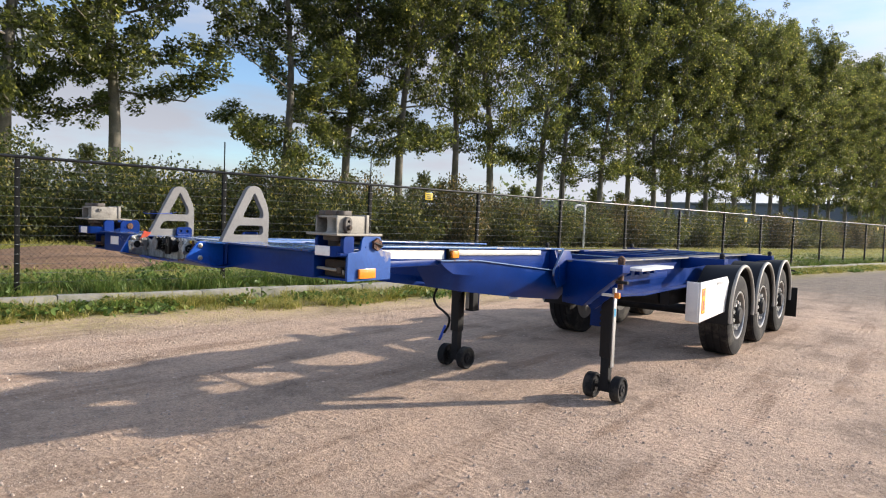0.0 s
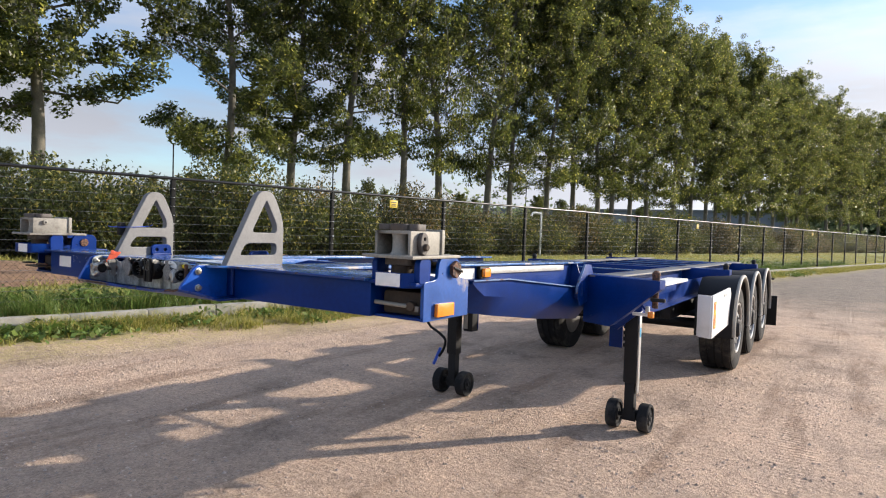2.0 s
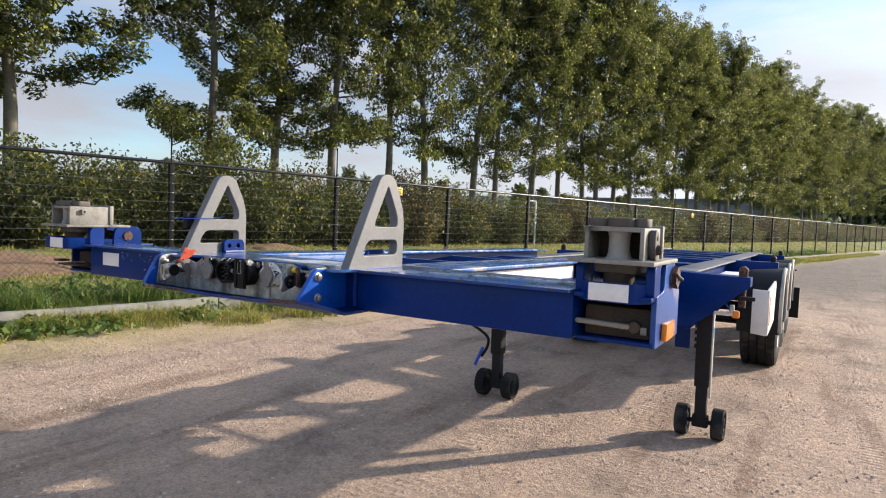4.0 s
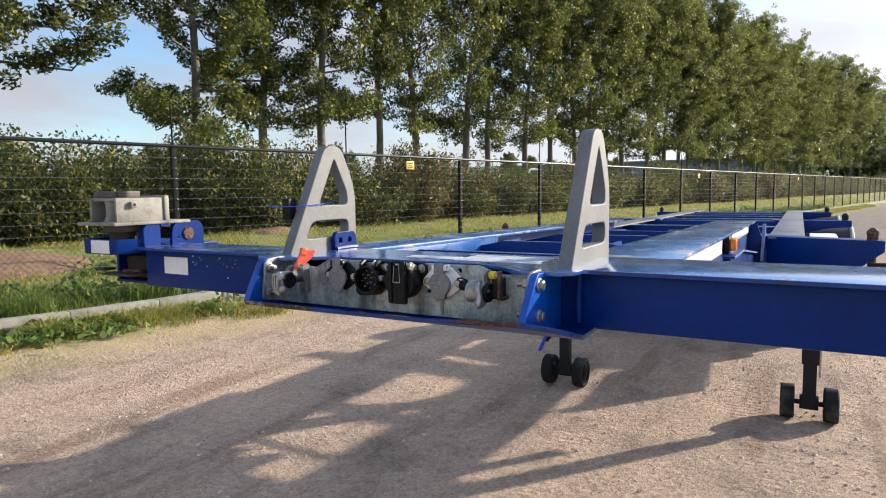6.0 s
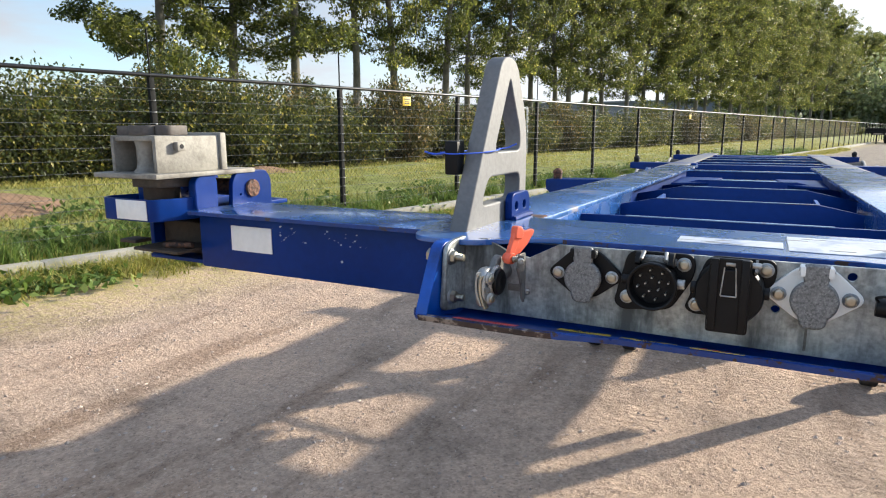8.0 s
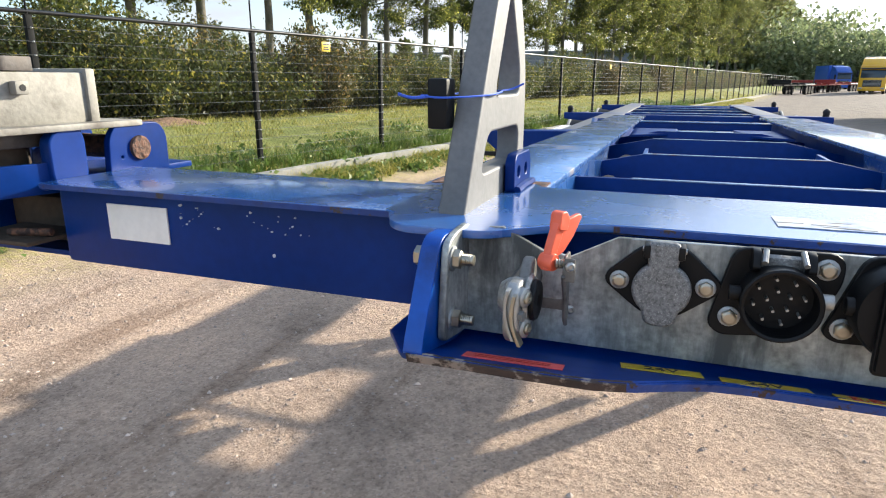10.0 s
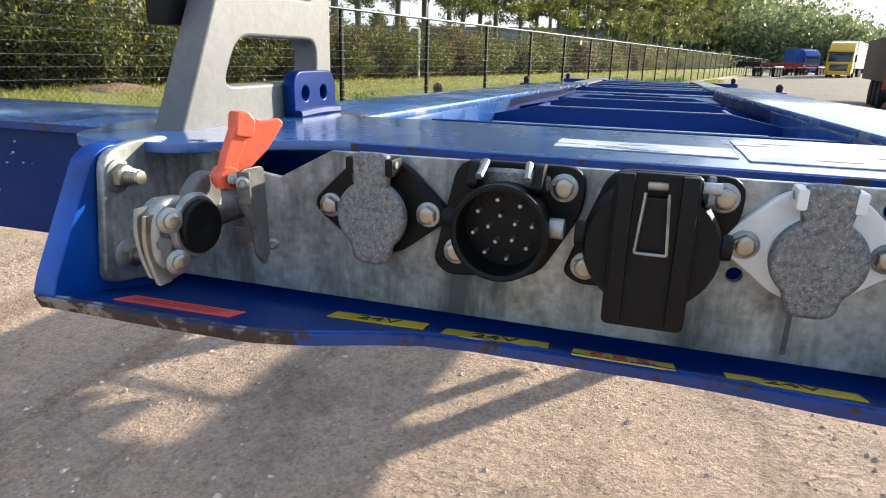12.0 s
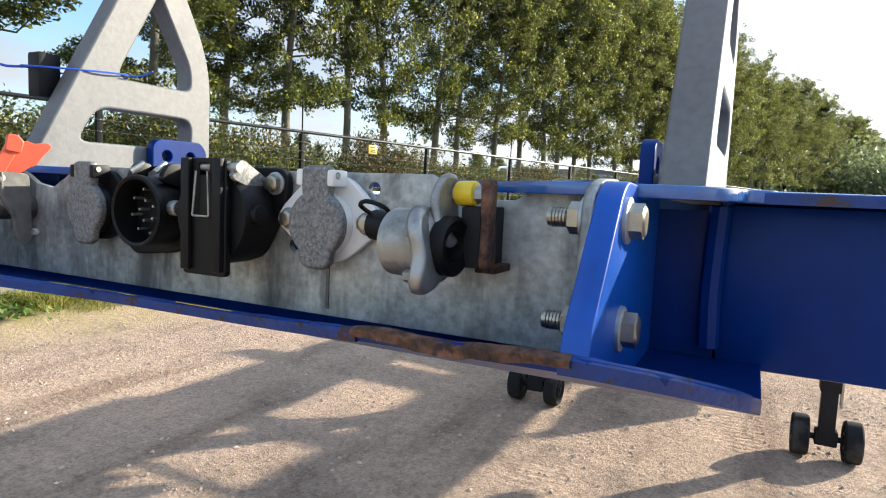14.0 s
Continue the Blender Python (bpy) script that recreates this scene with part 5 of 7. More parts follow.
bm = prism(rounded([(FACE - 0.046, cz + 0.03), (FACE - 0.006, cz + 0.016), (FACE - 0.006, cz + 0.03), (FACE - 0.036, cz + 0.045)], 0.005, 3), "x", cx + 0.0255, cx + 0.029, 0.0005)
tp("hinge_lug", bm, CAPMETAL, parent=so)
hex_bolt((0.0805, FACE - 0.007, 1.378), (0, -1, 0), 0.0066, so)
hex_bolt((0.006, FACE - 0.007, 1.327), (0, -1, 0), 0.0066, so)

# air coupling with red shut-off lever, its face turned to the trailer's right
ax = Vector((1, -0.05, 0)).normalized()
c0 = Vector((-0.2405, -0.052, 1.342))
ac = tp("air_coupling", lathe([(0.0, -0.026), (0.013, -0.026), (0.017, -0.02), (0.0175, -0.009), (0.0205, -0.006), (0.0222, -0.001), (0.02, 0.002), (0.0, 0.002)], c0, ax, 32), BRIGHT, "cast air brake coupling with red lever")
tp("rubber_seal", lathe([(0.0178, 0.0), (0.0178, 0.003), (0.0165, 0.0045), (0.006, 0.005), (0.004, 0.0038), (0.0, 0.0038)], c0 + ax * 0.002, ax, 32), BLACK, "black rubber seal", ac)
tp("mount", rod((-0.256, -0.036, 1.343), (-0.256, FACE + 0.004, 1.343), 0.0125, 16), DULL, parent=ac)
neck = rounded([(-0.062, 1.352), (-0.043, 1.37), (-0.031, 1.373), (-0.023, 1.364), (-0.026, 1.348), (-0.045, 1.34)], 0.007, 3)
tp("neck", plate(neck, [], 0.01, at_x(-0.247), 0.003), DULL, parent=ac)
lump = rounded([(-0.05, 1.358), (-0.073, 1.36), (-0.081, 1.355), (-0.083, 1.324), (-0.074, 1.313), (-0.055, 1.319)], 0.008, 3)
tp("cast_arm", plate(lump, [], 0.014, at_x(-0.2505), 0.004), BRIGHT, parent=ac)
facing = Vector((0.93, -0.36, 0.05)).normalized()
for at in ((-0.2415, -0.0755, 1.351), (-0.2415, -0.072, 1.323)):
    tp("screw_boss", lathe([(0.009, -0.01), (0.0082, 0.002), (0.0065, 0.003), (0.0, 0.003)], at, facing, 20), BRIGHT, parent=ac)
    tp("screw_head", lathe([(0.005, 0.0), (0.005, 0.0018), (0.0035, 0.0026), (0.0022, 0.0026), (0.0018, 0.0012), (0.0, 0.0012)], Vector(at) + facing * 0.003, facing, 18), STEEL, parent=ac)
tp("grease_boss", hexagon((-0.247, -0.08, 1.337), (-0.2395, -0.082, 1.337), 0.0045), DULL, parent=ac)
for dx, bend in ((-0.008, 0.0), (0.0, 0.004)):
    line = []
    for k in range(11):
        u = k / 10
        line.append((-0.2475 + 0.7 * dx + 0.005 * u * u - 0.003 * math.sin(u * math.pi), 1.3595 - bend - 0.042 * u))
    band = line + [(x_ + 0.0018, z_) for x_, z_ in line[::-1]]
    tp("claw_plate", plate(band, [], 0.011, at_y(-0.0845), 0.0006), BRIGHT if dx else STEEL, parent=ac)
lever_at = Vector((-0.2305, -0.032, 1.3715))
mm = Matrix.Translation(lever_at) @ Matrix.Rotation(radians(66), 4, "Z") @ XZ
lev = rounded([(-0.006, -0.006), (0.0045, -0.006), (0.0065, 0.008), (0.0145, 0.024), (0.018, 0.032), (0.009, 0.034), (0.0, 0.014)], 0.002, 3)
lv_ = tp("lever", plate(lev, [], 0.008, mm, 0.0012), RED, "red plastic lever", ac)
blade = rounded([(0.006, 0.003), (0.018, 0.006), (0.032, 0.017), (0.045, 0.033), (0.042, 0.036), (0.02, 0.033), (0.01, 0.016)], 0.0012, 2)
tp("lever_blade", plate(blade, [], 0.0045, mm @ Matrix.Translation((0, 0, 0.001)), 0.0008), RED, parent=lv_)
back = [(0.024 + 0.0125 * math.cos(k * math.pi / 9), 0.0245 + 0.0125 * math.sin(k * math.pi / 9)) for k in range(18)]
tp("lever_dish", plate(back, [], 0.003, mm @ Matrix.Translation((0, 0, -0.0035)), 0.0006), RED, parent=lv_)
tp("lever_grip", plate(rounded([(0.008, 0.028), (0.019, 0.026), (0.0215, 0.036), (0.017, 0.0415), (0.01, 0.0415)], 0.0015, 3), [], 0.0115, mm, 0.0012), RED, parent=lv_)
tp("lever_boss", lathe([(0.0068, -0.007), (0.008, -0.005), (0.008, 0.005), (0.0068, 0.007)], lever_at, (0.91, -0.4, 0), 20), RED, parent=lv_)
fork = rounded([(-0.041, 1.366), (-0.036, 1.378), (-0.011, 1.377), (-0.009, 1.314), (-0.015, 1.308), (-0.022, 1.316), (-0.025, 1.337), (-0.035, 1.354)], 0.005, 3)
fk = tp("sheet_bracket", plate(fork, [], 0.0022, at_x(-0.2155), 0.0005), DULL, "bent dark sheet bracket", ac)
tp("bracket_rim", hose([(-0.2155, -0.0405, 1.362), (-0.2155, -0.035, 1.353), (-0.2155, -0.0255, 1.337), (-0.2155, -0.0222, 1.318), (-0.2155, -0.015, 1.309)], 0.0022, 8), DULL, parent=fk)
tp("bracket_lip", box(-0.2155, -0.206, -0.0405, -0.0385, 1.357, 1.378, 0.0008), DULL, parent=fk)
tp("bracket_foot", box(-0.238, -0.2155, -0.016, -0.0135, 1.322, 1.332, 0.0006), DULL, parent=fk)
for at, r_s in (((-0.2105, -0.0408, 1.371), 0.0044), ((-0.2135, -0.006, 1.32), 0.0042)):
    tp("screw_head", lathe([(r_s, 0.0), (r_s, 0.0022), (r_s * 0.6, 0.0034), (r_s * 0.4, 0.002), (0.0, 0.002)], at, (0.5, -0.87, 0), 18), BRIGHT, parent=fk)
tp("spring", lathe([(0.004, 0.0)] + [(0.0046 if k % 2 else 0.0036, 0.0012 * k) for k in range(9)] + [(0.003, 0.0105)], (-0.2235, -0.036, 1.371), (1, 0, 0.15), 14), STEEL, parent=fk)

# the other air coupling, side on, with a yellow plug and a rusted lever
ac = tp("air_coupling", lathe([(0.0, 0.0), (0.019, 0.0), (0.0215, 0.002), (0.022, 0.026), (0.0235, 0.029), (0.0235, 0.034), (0.017, 0.039), (0.013, 0.039), (0.011, 0.032), (0.0, 0.032)], (0.214, -0.03, 1.3445), (1, -0.12, 0), 32), BRIGHT, "grey cast air coupling")
tp("rubber_seal", lathe([(0.0185, 0.0), (0.0185, 0.007), (0.016, 0.009), (0.01, 0.007), (0.009, 0.001)], (0.252, -0.035, 1.3445), (1, -0.12, 0), 28), BLACK, parent=ac)
tp("mount", rod((0.225, -0.02, 1.347), (0.226, FACE + 0.004, 1.349), 0.014, 16), GALV, parent=ac)
bm = rod((0.188, -0.017, 1.353), (0.206, -0.019, 1.352), 0.0105, 14, bevel=0.002)
rod((0.206, -0.019, 1.352), (0.216, -0.021, 1.351), 0.0085, 12, into=bm)
tp("hose_nipple", bm, BLACK, parent=ac)
tp("cap_loop", hose([(0.19, -0.022, 1.36), (0.186, -0.03, 1.366), (0.194, -0.034, 1.369), (0.204, -0.03, 1.366), (0.206, -0.022, 1.36)], 0.0016, 6), BLACK, parent=ac)
for x_, prof, th in ((0.2475, [(-0.036, 1.366), (-0.052, 1.366), (-0.061, 1.355), (-0.059, 1.34), (-0.064, 1.326), (-0.056, 1.318), (-0.04, 1.321), (-0.034, 1.342)], 0.0095),
                     (0.2545, [(-0.018, 1.386), (-0.034, 1.386), (-0.042, 1.376), (-0.044, 1.352), (-0.034, 1.345), (-0.02, 1.35)], 0.004)):
    claw = plate(rounded(prof, 0.007, 4), [], th, at_x(x_), 0.0028)
    for v in claw.vertices:
        v.co.x += 0.004 * math.sin((v.co.z - 1.312) * 75) - 0.003
    tp("claw_plate", claw, BRIGHT, "worn cast claw", ac)
for at in ((0.234, -0.05, 1.352), (0.234, -0.05, 1.326)):
    tp("cast_lug", rod(at, (at[0] + 0.014, at[1] - 0.002, at[2]), 0.0045, 6, bevel=0.0008), BRIGHT, parent=ac)
tp("valve_housing", box(0.2575, 0.271, -0.026, FACE, 1.331, 1.369, 0.002), DARK, parent=ac)
tp("spindle", rod((0.244, -0.021, 1.376), (0.277, -0.022, 1.3765), 0.0055, 6, bevel=0.0008), GALV, parent=ac)
tp("yellow_plug", rod((0.253, -0.021, 1.3765), (0.266, -0.022, 1.377), 0.0078, 16, bevel=0.0015), YELLOW_CAP, "yellow plastic plug", ac)
lv = rounded([(-0.005, 0.006), (0.006, 0.006), (0.005, -0.02), (0.008, -0.042), (0.004, -0.049), (-0.004, -0.046), (-0.003, -0.02)], 0.003, 3)
tp("rusted_lever", plate(lv, [], 0.006, Matrix.Translation((0.2755, -0.026, 1.379)) @ YZ, 0.0012), RUST, "rusted steel lever", ac)
bm = box(0.263, 0.277, -0.014, FACE, 1.327, 1.332, 0.001)
tp("stop", bm, RUST, parent=ac)

# ---- horns ----
tri = rounded([(0.058, 1.382), (0.322, 1.378), (0.324, 1.55), (0.266, 1.664), (0.204, 1.664)], [0.003, 0.003, 0.05, 0.035, 0.035], 5)
h1 = rounded([(0.165, 1.504), (0.292, 1.504), (0.292, 1.54), (0.237, 1.638)], [0.025, 0.022, 0.03, 0.014], 5)
h2 = rounded([(0.112, 1.418), (0.292, 1.418), (0.294, 1.469), (0.142, 1.469)], 0.022, 5)
for sx in (-1, 1):
    hn = tp("lashing_horn", plate(tri, [h1, h2], 0.03, at_x(-0.352 if sx < 0 else 0.375), 0.003), HORN, "pale grey triangular horn")
    ey = rounded([(0.214, 1.386), (0.304, 1.386), (0.304, 1.42), (0.294, 1.432), (0.224, 1.432), (0.214, 1.424)], 0.006, 3)
    el = tp("eye_plate", plate(ey, [disc_loop(0.236, 1.41, 0.0095, 18), disc_loop(0.276, 1.41, 0.0095, 18)], 0.013, at_x(sx * 0.328), 0.0015), BLUE)
    tp("weld_bead", hose([(sx * 0.318, 0.214, 1.389), (sx * 0.319, 0.26, 1.39), (sx * 0.318, 0.304, 1.389)], 0.005, 6), BLUE, parent=el)
    tp("foot_block", box(sx * 0.364 - 0.015, sx * 0.364 + 0.015, 0.19, 0.23, 1.386, 1.418, 0.006), RUST, parent=el)
    if sx < 0:
        tp("tied_connector", box(-0.392, -0.3685, 0.09, 0.118, 1.472, 1.526, 0.004), BLACK, "black connector tied on with blue cable ties", hn)
        tp("cable_tie", hose([(-0.396, 0.084, 1.508), (-0.37, 0.08, 1.506), (-0.334, 0.13, 1.508), (-0.334, 0.185, 1.512), (-0.37, 0.192, 1.51), (-0.39, 0.15, 1.508), (-0.396, 0.086, 1.508)], 0.0012, 6), BLUE_TIE, "blue cable tie", hn)
        tp("cable_tie", hose([(-0.388, 0.085, 1.507), (-0.402, 0.072, 1.506), (-0.414, 0.064, 1.51)], 0.0016, 6), BLUE_TIE, "blue cable tie", hn)
        tp("cable_tie", hose([(-0.334, 0.185, 1.512), (-0.325, 0.2, 1.514), (-0.312, 0.205, 1.52)], 0.0012, 6), BLUE_TIE, "blue cable tie", hn)

# ---- corner lock boxes ----


def corner_lock(x0, x1, out, y0, pin_y):
    """The folding container lock at a front corner, between x0 and x1; out: +1 or -1 towards the trailer's side."""
    c, w = (x0 + x1) / 2, x1 - x0
    lo = tp("lock_pocket", box(x0 + 0.004, x1 - 0.004, 0.1, 0.36, 1.268, 1.276, 0.001), BLUE, "corner pocket for a container lock")
    tp("pocket_roof", box(x0 + 0.004, x1 - 0.004, 0.07, 0.36, 1.372, 1.382, 0.002), BLUE, parent=lo)
    tp("pocket_back", box(x0 + 0.006, x1 - 0.006, 0.3, 0.312, 1.276, 1.372), POCKET, parent=lo)
    tp("pocket_block", box(x0 + 0.012, x1 - 0.012, 0.13, 0.3, 1.277, 1.35, 0.012), POCKET, parent=lo)
    if out < 0:
        tp("pocket_bar", box(x0 - 0.02, x0 + 0.03, 0.045, 0.085, 1.308, 1.316, 0.003), POCKET, parent=lo)
        tp("pocket_bar", box(c - 0.055, x1 - 0.012, 0.035, 0.15, 1.297, 1.304, 0.003), POCKET, parent=lo)
        tp("pocket_bar", rod((c + 0.01, 0.06, 1.309), (x1 - 0.012, 0.075, 1.311), 0.006, 10, bevel=0.002), RUST, parent=lo)
    else:
        tp("pocket_bar", hose([(x0 + 0.002, 0.105, 1.312), (x0 + 0.05, 0.098, 1.312), (c + 0.025, 0.098, 1.31), (c + 0.035, 0.11, 1.309)], 0.0065, 10), CAST, "grey steel lock bar", lo)
        tp("bar_knob", lathe([(0.0, -0.014), (0.013, -0.012), (0.016, 0.0), (0.013, 0.012), (0.0, 0.014)], (c + 0.042, 0.112, 1.309), (0.3, -1, 0), 16), POCKET, parent=lo)
        tp("bar_tab", box(c + 0.058, c + 0.072, 0.108, 0.113, 1.293, 1.31, 0.001), CAST, parent=lo)
    # side plates with a lug behind
    so_ = rounded([(0.108, 1.266), (0.36, 1.266), (0.36, 1.38), (0.3, 1.39), (0.3, 1.436), (0.285, 1.455), (0.2, 1.455), (0.185, 1.436), (0.18, 1.39), (0.15, 1.384), (0.13, 1.384), (0.108, 1.38)], [0.004, 0.004, 0.004, 0.01, 0.02, 0.02, 0.02, 0.02, 0.01, 0.004, 0.004, 0.004], 4)
    for sx, xx in ((-1, x0 + 0.006), (1, x1 - 0.006)):
        outer = (sx == out)
        prof = so_ if outer else rounded([(0.18, 1.378), (0.3, 1.378), (0.3, 1.436), (0.285, 1.455), (0.2, 1.455), (0.185, 1.436)], [0, 0, 0.02, 0.02, 0.02, 0.02], 4)
        tp("side_plate", plate(prof, [disc_loop(0.205, 1.405, 0.004, 10)], 0.012, at_x(xx), 0.0015), BLUE_WORN if outer and out > 0 else BLUE, parent=lo)
    tp("hinge_pin", rod((x0 - 0.004, pin_y, 1.417), (x1 + 0.006, pin_y, 1.417), 0.0195, 20, bevel=0.002), RUST if out < 0 else STEEL, "worn brassy hinge pin", lo)
    if out > 0:
        tp("pin_nut", hexagon((x1 + 0.002, pin_y, 1.417), (x1 + 0.014, pin_y, 1.417), 0.027), RUST, "brown castle nut", lo)
        tp("split_pin", rod((x1 + 0.013, pin_y - 0.02, 1.424), (x1 + 0.019, pin_y + 0.022, 1.411), 0.0045, 8), DARK, parent=lo)
        tp("side_marker", box(x1 + 0.0005, x1 + 0.014, 0.163, 0.258, 1.275, 1.316, 0.004), ORANGE, "orange side marker lamp", lo)
    # arched guide and the strap round the front
    for xx in (x0 + 0.012, x1 - 0.012):
        arch = rounded([(0.086, 1.38), (0.086, 1.44), (0.1, 1.452), (0.135, 1.452), (0.14, 1.44), (0.14, 1.38)], 0.012, 3)
        tp("guide_arch", plate(arch, [], 0.02, at_x(xx), 0.003), BLUE, parent=lo)
    fy = y0 - 0.012
    wrap = 0.05 if out > 0 else 0.09
    outer_ = [(x0 + 0.002, 0.11), (c - wrap - 0.025, fy + 0.03), (c - wrap, fy), (c + 0.05, fy), (c + 0.06, fy + 0.012), (x1 - 0.002, 0.11)]
    loop = rounded(outer_ + [(x1 - 0.009, 0.11), (c + 0.053, fy + 0.014), (c + 0.047, fy + 0.006), (c - wrap + 0.003, fy + 0.006), (c - wrap - 0.019, fy + 0.033), (x0 + 0.009, 0.11)],
                   [0, 0.01, 0.01, 0.006, 0.006, 0, 0, 0.004, 0.004, 0.006, 0.006, 0], 3)
    st = tp("strap", prism(loop, "z", 1.366, 1.41, 0.0008), BLUE, parent=lo)
    tp("reflector", box(c - 0.048, c + 0.042, fy - 0.0022, fy - 0.0005, 1.369, 1.408, 0.0004), REFLECTOR, "white reflective tape", lo)
    # cast head: base plate, hollow housing, claw on top
    hd = tp("lock_head", box(x0 - 0.004, x1 + 0.004, y0 - 0.025, y0 + 0.235, 1.452, 1.462, 0.003), CAST, "grey cast container lock head")
    a, b = c - 0.067, c + 0.067
    for xa, xb in ((a, a + 0.01), (b - 0.01, b)):
        tp("side_wall", prism([(y0, 1.461), (y0 + 0.165, 1.461), (y0 + 0.165, 1.534), (y0, 1.534)], "x", xa, xb, 0.003), CAST, parent=hd)
    tp("crown_plate", prism(rounded([(a + 0.004, y0 + 0.004), (b - 0.004, y0 + 0.004), (b - 0.004, y0 + 0.163), (a + 0.004, y0 + 0.163)], 0.004, 3), "z", 1.524, 1.5335, 0.001), CAST, parent=hd)
    tp("back_plate", box(a - 0.006, b + 0.006, y0 + 0.158, y0 + 0.174, 1.461, 1.54, 0.003), CAST, parent=hd)
    # shade in the hollow head is put into this wall's dark colour
    tp("inner_wall", box(a + 0.01, b - 0.01, y0 + 0.09, y0 + 0.102, 1.461, 1.527), POCKET, parent=hd)
    tp("column", lathe([(0.034, 0.0), (0.026, 0.008), (0.0235, 0.02), (0.0235, 0.05), (0.027, 0.066)], (c + 0.004, y0 + 0.034, 1.461), (0, 0, 1), 24), CAST, parent=hd)
    for k, (xa, xb, ya, yb, zz) in enumerate(((c - 0.07, c - 0.012, y0 + 0.01, y0 + 0.075, 1.5535), (c - 0.02, c + 0.04, y0, y0 + 0.08, 1.5545), (c + 0.032, c + 0.068, y0 + 0.02, y0 + 0.085, 1.5545))):
        lump = prism(rounded([(xa, ya + 0.012), (xa + 0.012, ya), (xb - 0.012, ya + 0.004), (xb, ya + 0.016), (xb - 0.004, yb), (xa + 0.004, yb)], 0.008, 3), "z", 1.535, zz, 0.006)
        tp("claw", lump, BARE, "dark bare steel claw", hd)
    if out > 0:
        ring = rounded([(y0 + u_, v_) for u_, v_ in ((0.04, 1.466), (0.058, 1.464), (0.066, 1.485), (0.066, 1.512), (0.056, 1.527), (0.04, 1.527), (0.032, 1.512), (0.032, 1.488))], 0.011, 3)
        tp("handle", plate(ring, [disc_loop(y0 + 0.049, 1.51, 0.008, 14)], 0.016, at_x(b + 0.009), 0.003), BARE, "dark rusty cast handle", hd)
        tp("handle_boss", lathe([(0.011, 0.0), (0.011, 0.008), (0.008, 0.012), (0.0, 0.012)], (b + 0.016, y0 + 0.05, 1.486), (1, 0, 0), 18), POCKET, parent=hd)
    else:
        tp("stud", box(b, b + 0.014, y0 + 0.04, y0 + 0.06, 1.504, 1.522, 0.003), CAST, parent=hd)
        # dark disc on the solid stud paints in the shade of a bore
        tp("stud_bore_disc", rod((b + 0.0135, y0 + 0.05, 1.513), (b + 0.0148, y0 + 0.05, 1.513), 0.0045, 12), DARK, parent=hd)
    tp("swivel", rod((c, y0 + 0.06, 1.384), (c, y0 + 0.06, 1.453), 0.036, 20), POCKET, parent=lo)
    tp("swivel_block", prism(rounded([(c - 0.05, y0 + 0.02), (c + 0.05, y0 + 0.02), (c + 0.055, y0 + 0.09), (c + 0.03, y0 + 0.18), (c - 0.03, y0 + 0.18), (c - 0.055, y0 + 0.09)], 0.02, 3), "z", 1.43, 1.452, 0.005), BARE, parent=lo)


corner_lock(-1.137, -0.957, -1, 0.015, 0.24)
corner_lock(1.045, 1.228, 1, 0.066, 0.266)

# ---- neck ----


def neck_z(y):
    return 1.384 - 0.0165 * y


